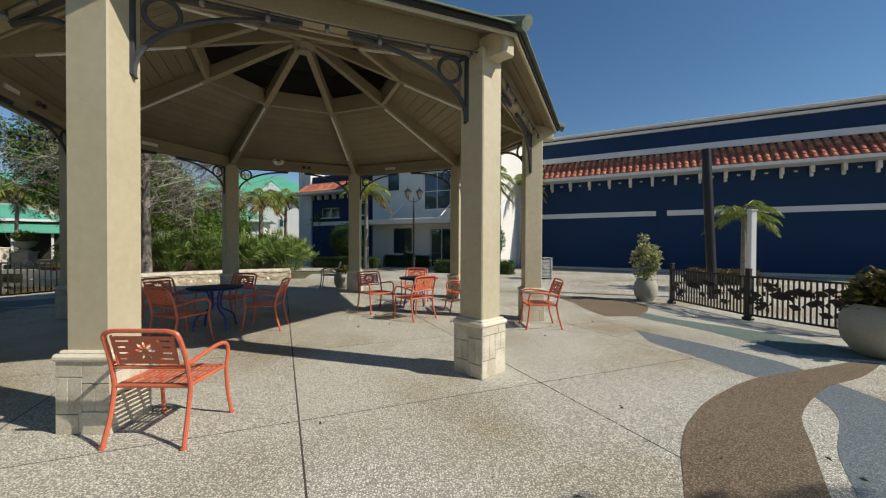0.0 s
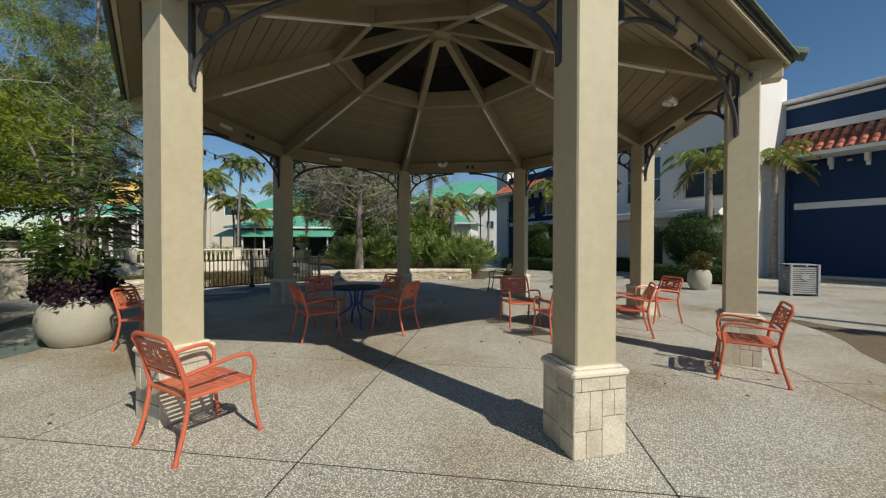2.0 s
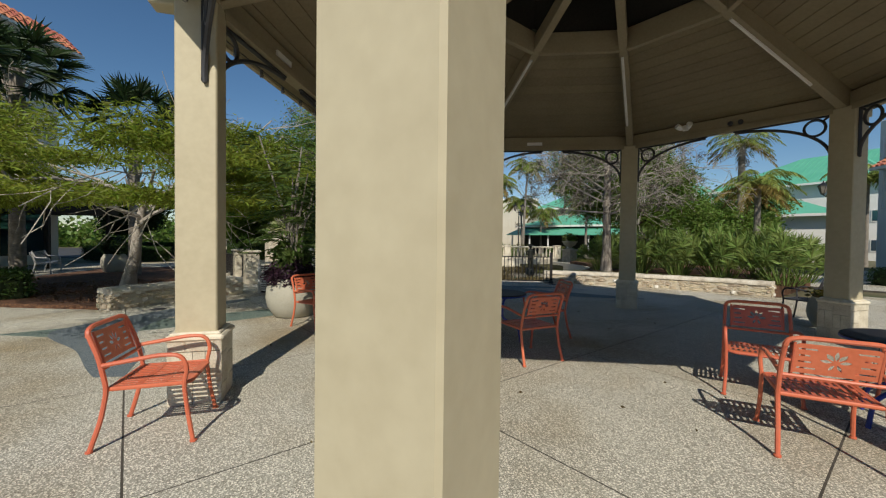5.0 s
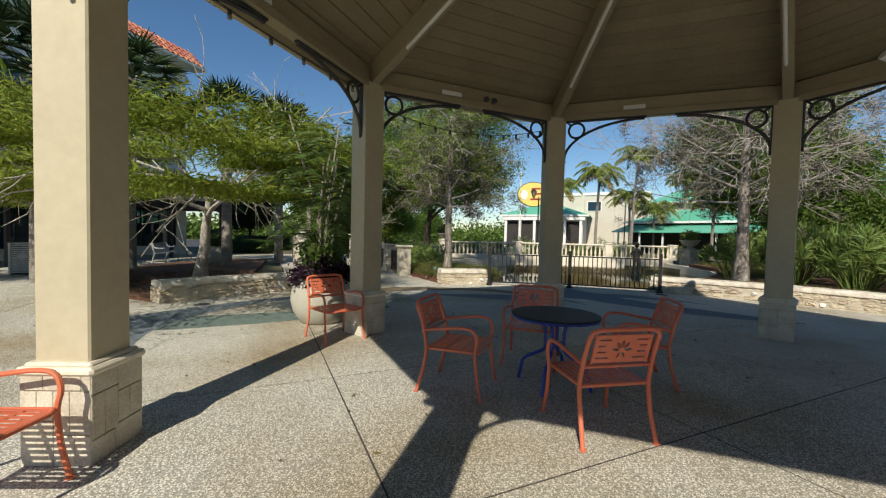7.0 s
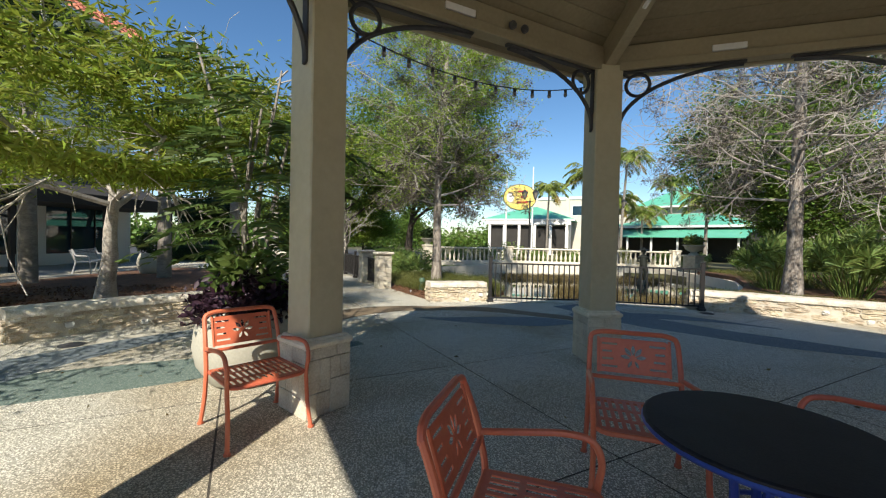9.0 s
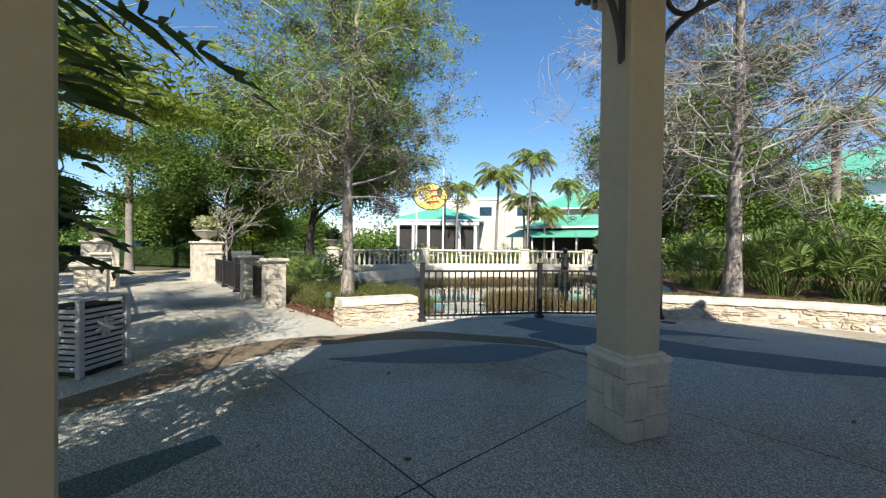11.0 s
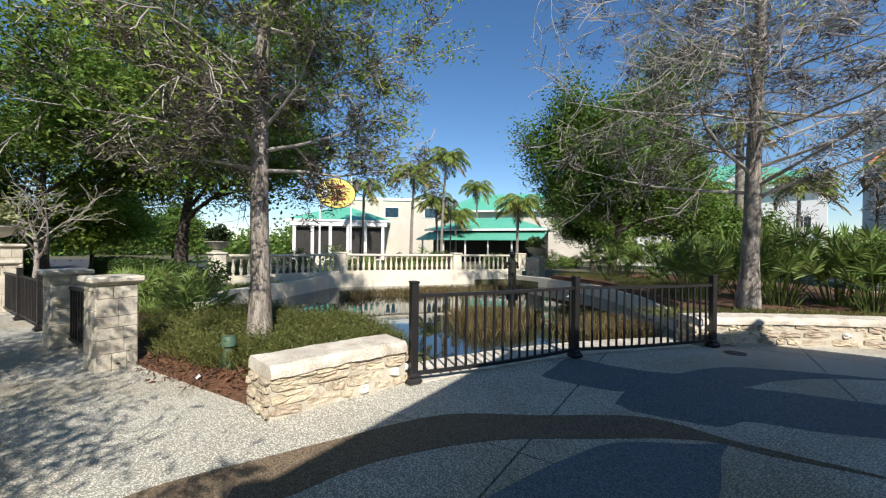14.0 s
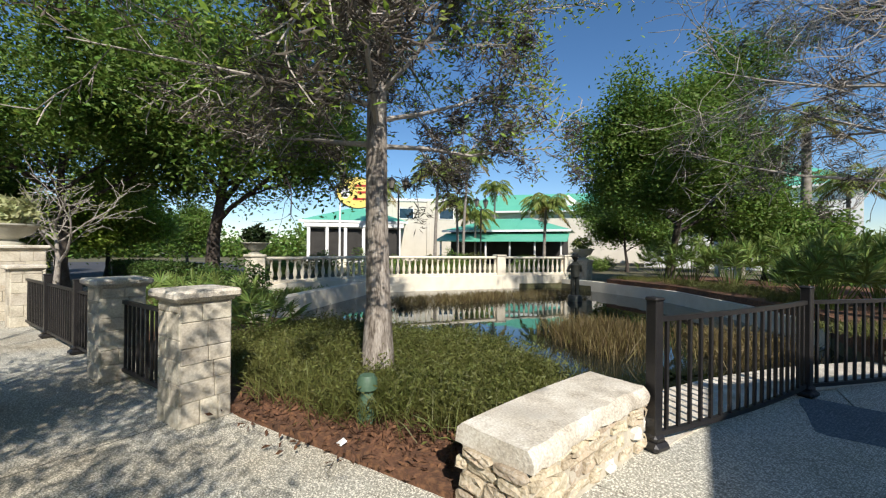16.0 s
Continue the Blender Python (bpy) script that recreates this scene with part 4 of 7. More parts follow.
# the long blue wall
bm_, bl_ = wall_frame((5.7, 26.3), (40.3, 6.55))
blue = thing("blue_building", None, "long dark-blue stucco building with terracotta tile awning and white bands", "building")
facade_wall("wall", bl_, 8.35, 0.4, [], BLUE, blue, bm_)
part("parapet_cap", Shape().cbox((bl_ / 2, -0.06, 8.36), (bl_ + 0.2, 0.6, 0.16), 0.02), TRIM, blue, m=bm_)
part("cornice", Shape().cbox((bl_ / 2, -0.05, 8.12), (bl_, 0.14, 0.16), 0.02), TRIM, blue, m=bm_)
part("white_band", Shape().cbox((bl_ / 2, -0.05, 6.95), (bl_, 0.10, 0.34), 0.02), TRIM, blue, m=bm_)
for a, b in ((0.35, 7.6), (8.15, 22.0), (22.6, bl_ - 0.3)):
    part("white_band", Shape().cbox(((a + b) / 2, -0.05, 3.35), (b - a, 0.10, 0.30), 0.02), TRIM, blue, m=bm_)
tile_roof(blue, bm_, 0.0, bl_, 5.62, 6.75, 1.35, 0.34, 5)
cb = Shape().cbox((0, -0.16, 5.28), (0.16, 0.30, 0.36), 0.02).cbox((0, -0.06, 5.05), (0.14, 0.12, 0.24), 0.02).mesh("corbel")
x = 0.5
while x < bl_ - 0.3:
    part("corbel", cb, TRIM, blue, m=bm_ @ Matrix.Translation((x, 0, 0)))
    x += 1.15
knob = Shape().cbox((0, -0.02, 5.25), (0.16, 0.05, 0.10), 0.02).mesh("vent_block")
x = 1.07
while x < bl_ - 0.6:
    part("vent_block", knob, BEIGE, blue, m=bm_ @ Matrix.Translation((x, 0, 0)))
    x += 1.15
part("downpipe", Shape().tube([(0.12, -0.08, 0), (0.12, -0.08, 5.2)], 0.05, 8), BLUE, blue, m=bm_)
for x in (7.65, 8.1):
    part("control_joint", Shape().box((x, -0.003, 1.6), (0.02, 0.02, 3.2)), SHADE_DARK, blue, m=bm_)
part("plinth", Shape().cbox((bl_ / 2, -0.03, 0.06), (bl_, 0.08, 0.14), 0.01), BEIGE, blue, m=bm_)
part("back", Shape().box((bl_ / 2, 6.2, 4.0), (bl_, 11.5, 8.1)), BLUE, blue, m=bm_)

# white building with entrance, and its blue wing
wm, wl = wall_frame((-5.1, 27.93), (3.4, 23.06))
white = thing("white_building", None, "white stucco building with canopy entrance and tall windows", "building")
facade_wall("wall", wl, 9.6, 0.3, [(1.25, 2.33, 5.2, 6.4), (4.32, 6.33, 3.8, 6.2), (7.5, 9.4, 3.8, 6.2), (1.84, 3.41, 0.3, 2.6), (4.85, 6.5, 0.02, 2.55), (7.7, 9.5, 0.3, 2.6)], WHITE, white, wm)
window(white, wm, 1.25, 2.33, 5.2, 6.4, 1, 1)
window(white, wm, 4.32, 6.33, 3.8, 6.2, 2, 2)
window(white, wm, 7.5, 9.4, 3.8, 6.2, 2, 2)
window(white, wm, 1.84, 3.41, 0.3, 2.6, 2, 2, LAMP_METAL, sill=False)
window(white, wm, 7.7, 9.5, 0.3, 2.6, 2, 2, LAMP_METAL, sill=False)
window(white, wm, 4.85, 6.5, 0.02, 2.55, 2, 1, TRIM, sill=False, name="door")
for x in (5.6, 5.75):
    part("door_handle", Shape().tube([(x, 0.04, 0.9), (x, 0.04, 1.3)], 0.015, 6), LAMP_METAL, white, m=wm)
part("canopy", Shape().cbox((wl / 2, -0.75, 2.98), (wl - 0.2, 1.5, 0.34), 0.03), WHITE, white, "white projecting canopy", m=wm)
for x in (2.45, 6.3, 9.9):
    part("canopy_brace", Shape().tube([(x, -1.3, 3.15), (x + 0.2, -0.02, 4.2)], 0.035, 6), TRIM, white, m=wm)
part("cornice", Shape().cbox((wl / 2, -0.12, 9.6), (wl + 0.2, 0.5, 0.35), 0.05), TRIM, white, m=wm)
part("side_wall", Shape().box((0.15, 3.0, 4.7), (0.3, 5.7, 9.7)), WHITE, white, m=wm)
rm_, rl_ = wall_frame((3.42, 23.1), (5.72, 26.34))
part("return_wall", Shape().box((rl_ / 2, 0.16, 4.7), (rl_, 0.3, 9.7)), WHITE, white, m=rm_)
# near-black sheet in place of the unlit rooms
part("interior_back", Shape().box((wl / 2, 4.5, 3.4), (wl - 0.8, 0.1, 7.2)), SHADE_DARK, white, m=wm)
part("bench_seat", Shape().cbox((2.3, -0.5, 0.45), (1.3, 0.4, 0.05), 0.01).cbox((2.3, -0.32, 0.72), (1.3, 0.04, 0.35), 0.01).cbox((1.75, -0.5, 0.2), (0.06, 0.36, 0.42), 0.01).cbox((2.85, -0.5, 0.2), (0.06, 0.36, 0.42), 0.01), TRIM, white, m=wm)

vm, vl = wall_frame((-11.3, 33.5), (-5.9, 30.42))
wing = thing("blue_wing", None, "blue stucco wing with small windows and tiled awning", "building")
facade_wall("wall", vl, 7.2, 0.3, [(1.09, 3.16, 3.7, 4.5), (4.3, 5.8, 3.8, 4.8)], BLUE, wing, vm)
window(wing, vm, 1.09, 3.16, 3.7, 4.5, 2, 1)
window(wing, vm, 4.3, 5.8, 3.8, 4.8, 2, 1)
part("white_band", Shape().cbox((vl / 2, -0.05, 3.2), (vl - 0.4, 0.1, 0.32), 0.02), TRIM, wing, m=vm)
tile_roof(wing, vm, -0.6, vl, 5.75, 6.6, 1.2, 0.34, 4)
for i in range(7):
    part("corbel", Shape().cbox((0.2 + i * 0.85, -0.2, 5.38), (0.2, 0.4, 0.36), 0.04), TRIM, wing, m=vm)
part("corner_tower", Shape().cbox((-0.75, 0.6, 4.2), (1.5, 1.6, 8.6), 0.03), WHITE, wing, "white corner pier", m=vm)
for x in (-1.15, -0.85):
    part("downpipe", Shape().tube([(x, -0.22, 3.6), (x, -0.22, 7.6)], 0.05, 6), TRIM, wing, m=vm)
part("back", Shape().box((vl / 2, 4.2, 3.5), (vl, 7.7, 7.1)), BLUE, wing, m=vm)


def hip_roof(parent, m, x0, x1, y0, y1, z0, z1, mt, name="roof", inset=None, seams=0.6):
    """A hipped metal roof with standing seams."""
    d = inset if inset is not None else (y1 - y0) / 2
    e = (y0 + y1) / 2
    s = Shape().add([(x0, y0, z0), (x1, y0, z0), (x1, y1, z0), (x0, y1, z0), (x0 + d, e, z1), (x1 - d, e, z1)], [(0, 1, 5, 4), (1, 2, 5), (2, 3, 4, 5), (3, 0, 4), (3, 2, 1, 0)])
    r = part(name, s, mt, parent, m=m)
    t = Shape()
    x = x0 + d
    while x <= x1 - d + 0.01:
        t.tube([(x, y0 - 0.01, z0 + 0.02), (x, e, z1 + 0.02)], 0.03, 4)
        x += seams
    if t.v:
        tagged(part("seam", t, mt, r), kind="stuff")
    return r


def green_house(name, p0, p1, depth, eave, ridge, label, wall=None, storeys=1, porch=False, gables=(), wins=True, inset=None, shopfront=False):
    m, L = wall_frame(p0, p1)
    h = thing(name, None, label, "building")
    part("wall", Shape().box((L / 2, depth / 2, eave / 2), (L, depth, eave + 0.2)), wall or WHITE, h, m=m)
    hip_roof(h, m, -0.8, L + 0.8, -0.8, depth + 0.8, eave, ridge, GREEN_ROOF, inset=inset)
    part("eave_board", Shape().cbox((L / 2, -0.82, eave - 0.1), (L + 1.6, 0.06, 0.24), 0.01), TRIM, h, m=m)
    for st in range(storeys):
        z = 0.9 + st * 3.1
        if wins and z + 1.3 < eave:
            n = max(2, int(L / 3.2))
            for i in range(n):
                x = L * (i + 0.5) / n
                w = part("window", Shape().box((x, -0.03, z + 0.65), (1.3, 0.06, 1.3)), TRIM, h, m=m)
                part("pane", Shape().box((x - 0.3, -0.06, z + 0.65), (0.52, 0.03, 1.1)), GLASS, w)
                part("pane", Shape().box((x + 0.3, -0.06, z + 0.65), (0.52, 0.03, 1.1)), GLASS, w)
    if porch:
        for i in range(int(L / 2.4) + 1):
            x = L * i / int(L / 2.4)
            part("porch_post", Shape().cbox((x, -3.2, 1.22), (0.16, 0.16, 2.44), 0.01), TRIM, h, m=m)
        part("porch_roof", Shape().add([(-0.6, -3.7, 2.45), (L + 0.6, -3.7, 2.45), (L + 0.6, 0.1, 3.4), (-0.6, 0.1, 3.4), (-0.6, -3.7, 2.35), (L + 0.6, -3.7, 2.35), (L + 0.6, 0.1, 3.3), (-0.6, 0.1, 3.3)], [(0, 1, 2, 3), (7, 6, 5, 4), (0, 4, 5, 1), (1, 5, 6, 2), (2, 6, 7, 3), (3, 7, 4, 0)]), GREEN_ROOF, h, "green metal porch roof", m=m)
        # the shade under the porch roof, put in as a near-black panel
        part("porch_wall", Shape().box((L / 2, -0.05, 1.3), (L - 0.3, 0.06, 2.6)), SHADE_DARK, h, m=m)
    if shopfront:
        # near-black panel painted as the shade of the open front
        part("shopfront", Shape().box((L / 2, -0.04, eave * 0.42), (L - 0.6, 0.08, eave * 0.78)), SHADE_DARK, h, "near-black panel for the shade inside the open shopfront", m=m)
        for i in range(6):
            part("front_post", Shape().cbox((0.2 + (L - 0.4) * i / 5, -0.5, eave / 2 - 0.1), (0.34, 0.34, eave - 0.2), 0.02), TRIM, h, m=m)
        part("front_beam", Shape().cbox((L / 2, -0.55, eave - 0.45), (L + 0.6, 0.4, 0.55), 0.02), TRIM, h, m=m)
    for gx in gables:
        gw, gy, gz = 2.2, 1.2, eave + 0.8
        s = Shape().add([(gx - gw, gy, gz), (gx + gw, gy, gz), (gx, gy, gz + 1.9), (gx - gw, gy + 3, gz), (gx + gw, gy + 3, gz), (gx, gy + 6, gz + 1.9)], [(0, 1, 2), (0, 2, 5, 3), (1, 4, 5, 2), (3, 5, 4)])
        g = part("gable_roof", s, GREEN_ROOF, h, m=m)
        part("gable_face", Shape().add([(gx - gw * 0.84, gy - 0.04, gz + 0.05), (gx + gw * 0.84, gy - 0.04, gz + 0.05), (gx, gy - 0.04, gz + 1.6), (gx - gw * 0.84, gy + 0.02, gz + 0.05), (gx + gw * 0.84, gy + 0.02, gz + 0.05), (gx, gy + 0.02, gz + 1.6)], [(0, 1, 2), (5, 4, 3), (0, 3, 4, 1), (1, 4, 5, 2), (2, 5, 3, 0)]), WHITE, g)
    return h


# restaurant walls take the porch shade as their colour
green_house("porch_restaurant", (-47.8, 30.8), (-37.4, 38.0), 8, 3.7, 5.3, "low restaurant with green metal roof, its porch shade coloured near-black", SHADE_DARK, 1, True, wins=False)
green_house("lodge", (-56.5, 38.6), (-37.0, 56.2), 15, 7.0, 10.4, "large beige building with green metal roof and white gables", BEIGE, 2, False, (15.2, 21), wins=False, inset=4.5)
green_house("lodge", (-40.0, 56.0), (-19.0, 60.0), 14, 8.6, 12.8, "white two-storey building with green metal roof", WHITE, 2, False, (14,))
green_house("garden_villa", (-31.5, 43.0), (-21.5, 46.5), 9, 4.3, 6.6, "white villa with green metal roof among trees", WHITE, 1, wins=True)
green_house("store_front", (-55.0, 16.3), (-50.5, 25.6), 9, 4.6, 6.6, "white store front with green roof behind the pond", WHITE, 1, wins=False, shopfront=True)
bx, bxl = wall_frame((-60.0, 24.0), (-53.0, 36.0))
box = thing("beige_block", None, "plain beige flat-roofed block with dark windows", "building")
part("wall", Shape().box((bxl / 2, 5, 4.0), (bxl, 10, 8.2)), BEIGE, box, m=bx)
part("parapet", Shape().cbox((bxl / 2, 5, 8.1), (bxl + 0.3, 10.3, 0.4), 0.03), TRIM, box, m=bx)
for x in (6.6, 12.0):
    w = part("window", Shape().cbox((x, -0.03, 6.3), (2.0, 0.08, 1.5), 0.01), TRIM, box, m=bx)
    part("pane", Shape().box((x, -0.07, 6.3), (1.8, 0.03, 1.3)), GLASS, w)
for x in (0.4, 5.0, 9.6):
    part("pilaster", Shape().cbox((x, -0.08, 4.0), (0.5, 0.2, 8.0), 0.02), BEIGE, box, m=bx)

# shaded building with awning beyond the tree bed
sm, sl_ = wall_frame((-12.5, -13.7), (-25.3, -9.9))
shop = thing("shop_building", None, "white building with dark awning and tiled roof edge in shade", "building")
facade_wall("wall", sl_, 11.6, 0.4, [(1.0, 3.2, 0.1, 2.8), (4.2, 8.6, 0.5, 2.8), (9.6, 12.8, 0.5, 2.8)], WHITE, shop, sm)
window(shop, sm, 1.0, 3.2, 0.1, 2.8, 2, 1, LAMP_METAL, sill=False)
window(shop, sm, 4.2, 8.6, 0.5, 2.8, 4, 1, LAMP_METAL, sill=False)
window(shop, sm, 9.6, 12.8, 0.5, 2.8, 3, 1, LAMP_METAL, sill=False)
part("awning", Shape().add([(-0.5, -3.4, 3.1), (sl_, -3.4, 3.1), (sl_, 0.05, 4.1), (-0.5, 0.05, 4.1), (-0.5, -3.4, 2.65), (sl_, -3.4, 2.65), (sl_, 0.05, 2.65), (-0.5, 0.05, 2.65)], [(0, 1, 2, 3), (0, 4, 5, 1), (1, 5, 6, 2), (0, 3, 7, 4), (4, 7, 6, 5), (3, 2, 6, 7)]), SHADE_DARK, shop, "dark fabric awning", m=sm)
for i in range(5):
    part("awning_post", Shape().cbox((0.1 + i * 3.2, -3.2, 1.32), (0.14, 0.14, 2.66), 0.01), SHADE_DARK, shop, m=sm)
tile_roof(shop, sm, -0.8, sl_ + 0.6, 11.6, 12.6, 1.0, 0.34, 4)
part("side_wall", Shape().box((sl_ + 0.18, 4.5, 5.7), (0.36, 8.4, 11.6)), WHITE, shop, m=sm)
part("floor_band", Shape().cbox((sl_ / 2, -0.05, 5.3), (sl_, 0.12, 0.3), 0.02), TRIM, shop, m=sm)
for i in range(4):
    w = part("shutter_window", Shape().cbox((1.8 + i * 3.2, -0.02, 7.4), (1.3, 0.08, 1.8), 0.01), TRIM, shop, m=sm)
    part("pane", Shape().box((1.8 + i * 3.2, -0.07, 7.4), (1.1, 0.03, 1.6)), GLASS, w)
part("back", Shape().box((sl_ / 2, 4.6, 5.6), (sl_ - 0.6, 8.2, 11.2)), BEIGE, shop, m=sm)

# added out-of-view wall for planting and buildings behind the walk's start, seen only in reflections
solo("wall_south", Shape().box((6, -26, 2.6), (60, 0.4, 5.4)), BEIGE, "added plain beige wall, out of view, closing the plaza to the south", "wall", kind="structure")


# oval sign on two tall poles
sg = thing("oval_sign", pose(-40.6, 16.3, 0, 0, 0, 84), "yellow oval store sign on two poles", "sign")
ov = lambda a, b: [(a * math.cos(6.283 * i / 40), b * math.sin(6.283 * i / 40)) for i in range(40)]
mm = Matrix.Translation((0, -0.1, 6.0)) @ Matrix.Rotation(radians(90), 4, "X")
part("rim", Shape().plate(ov(1.66, 1.30), (), -0.16, 0.0, mm), LAMP_METAL, sg)
part("panel", Shape().plate(ov(1.59, 1.23), (), -0.17, 0.02, mm), SIGN_Y, sg, "yellow oval panel")
# lettering as plain bars
for x, z, w, h in ((0.25, 0.58, 0.95, 0.24), (0.40, 0.05, 0.70, 0.24), (0.25, -0.50, 1.15, 0.24)):
    part("lettering", Shape().plate([(x - w / 2, z - h / 2), (x + w / 2, z - h / 2 + 0.08), (x + w / 2, z + h / 2), (x - w / 2, z + h / 2 - 0.06)], (), 0.02, 0.05, mm), RED, sg)
part("emblem", Shape().plate([(-0.95 + 0.36 * math.cos(6.283 * i / 16), -0.05 + 0.5 * math.sin(6.283 * i / 16)) for i in range(16)], (), 0.02, 0.05, mm), LABEL_WHITE, sg)
for x in (-1.3, 1.3):
    part("pole", Shape().tube([(x, 0.05, 0), (x, 0.05, 9.0 if x > 0 else 8.4)], [0.10, 0.05], 8), TRIM, sg)
    part("pole_base", Shape().cbox((x, 0.05, 0.3), (0.9, 0.9, 0.7), 0.03), BALUSTER, sg)

# white board by the path
bd = thing("notice_board", pose(-19.6, 29.7, 0, 0, 0, 60), "white framed notice board among the planting", "notice board")
part("frame", Shape().cbox((-0.6, 0, 1.0), (0.12, 0.3, 2.0), 0.02).cbox((0.6, 0, 1.0), (0.12, 0.3, 2.0), 0.02).cbox((0, 0, 1.95), (1.4, 0.34, 0.2), 0.04), TRIM, bd)
part("panel", Shape().cbox((0, 0, 1.2), (1.08, 0.06, 1.2), 0.01), LABEL_WHITE, bd)
for i in range(5):
    part("text_bar", Shape().box((0, -0.035, 0.85 + i * 0.18), (0.8, 0.01, 0.05)), GREY_METAL, bd)

# decorated railing by the blue wall, black leaning pole and white post
RF = [(5.90, 10.05), (6.15, 7.85), (6.75, 6.3)]
for a, b in zip(RF, RF[1:]):
    r = railing("ornate_railing", a, b, 0.98, (0, math.dist(a, b)), 0.085, "black metal railing with cut fish panels", 0, "ornate railing")
    L = math.dist(a, b)
    rg = random.Random(3)
    for i in range(26):
        x = L * (i + 0.5) / 26
        z = rg.uniform(0.25, 0.75)
        s = Shape().plate(leaf_loop(-0.11, 0, rg.uniform(-0.3, 0.3), 0.22, 0.055) , (), 0, 0.008, Matrix.Translation((x, -0.02, z)) @ Matrix.Rotation(radians(90), 4, "X"))
        s.plate([(0.09, 0), (0.16, 0.06), (0.16, -0.06)], (), 0, 0.008, Matrix.Translation((x, -0.02, z)) @ Matrix.Rotation(radians(90), 4, "X"))
        part("fish_panel", s, FENCE, r)
pole = Shape().tube([(0, 0, 0), (-0.17, 0.1, 4.25)], [0.125, 0.12], 14)
solo("leaning_pole", pole, FENCE, "thick black pole leaning beside the railing", "pole", smooth=True, m=pose(7.62, 11.0, 0))
wp = thing("white_post", pose(9.5, 12.0, 0), "square white post in front of a small palm", "post")
part("shaft", Shape().cbox((0, 0, 1.28), (0.17, 0.17, 2.56), 0.012), TRIM, wp)
part("cap", Shape().cbox((0, 0, 2.60), (0.21, 0.21, 0.06), 0.015), TRIM, wp)

# parked blue car far off
car = thing("car", pose(-41.5, -6.5, 0, 0, 0, 70), "dark blue parked saloon car", "car")
prof = [(-2.2, 0.35), (-2.2, 0.8), (-1.6, 0.95), (-0.9, 1.42), (0.5, 1.44), (1.2, 0.98), (2.1, 0.82), (2.25, 0.5), (2.2, 0.35)]
part("body", Shape().plate(prof, (), -0.85, 0.85, Matrix.Rotation(radians(90), 4, "X")), CAR_BLUE, car)
part("side_glass", Shape().plate([(-0.95, 1.0), (-0.75, 1.34), (0.42, 1.36), (0.95, 1.0)], (), -0.86, 0.86, Matrix.Rotation(radians(90), 4, "X")), GLASS, car)
for x in (-1.4, 1.4):
    for y in (-0.8, 0.8):
        w = part("wheel", Shape().lathe([(0.001, -0.1), (0.32, -0.1), (0.32, 0.1), (0.001, 0.1)], 16, m=Matrix.Translation((x, y, 0.32)) @ Matrix.Rotation(radians(90), 4, "X")), SHADE_DARK, car)
        part("rim", Shape().lathe([(0.001, -0.11), (0.19, -0.11), (0.19, 0.11), (0.001, 0.11)], 12, m=Matrix.Translation((x, y, 0.32)) @ Matrix.Rotation(radians(90), 4, "X")), GREY_METAL, w)
solo("road", Shape().plate([(-60, -30), (-36, -30), (-31, 0), (-30, 6), (-44, 10), (-60, 5)], (), -0.05, -0.03), ASPHALT, "asphalt parking road beyond the trees", "road", kind="structure")

# bench in the shade
bn = thing("bench", pose(-18.6, -6.6, 0, 0, 0, 200), "grey slatted metal bench in the shade", "bench")
for i in range(8):
    part("back_slat", Shape().cbox((0, 0.22 + i * 0.02, 0.48 + i * 0.052), (2.2, 0.02, 0.036), 0.004), GREY_METAL, bn)
for i in range(8):
    part("seat_slat", Shape().cbox((0, -0.2 + i * 0.055, 0.44), (2.2, 0.04, 0.02), 0.004), GREY_METAL, bn)
for x in (-1.05, 1.05):
    part("side_frame", Shape().tube(round_bar([(x, -0.22, 0), (x, -0.2, 0.44), (x, -0.18, 0.64), (x, 0.2, 0.66), (x, 0.3, 0.9)]), 0.025, 6).tube([(x, 0.3, 0), (x, 0.2, 0.44), (x, 0.32, 0.88)], 0.025, 6), GREY_METAL, bn)

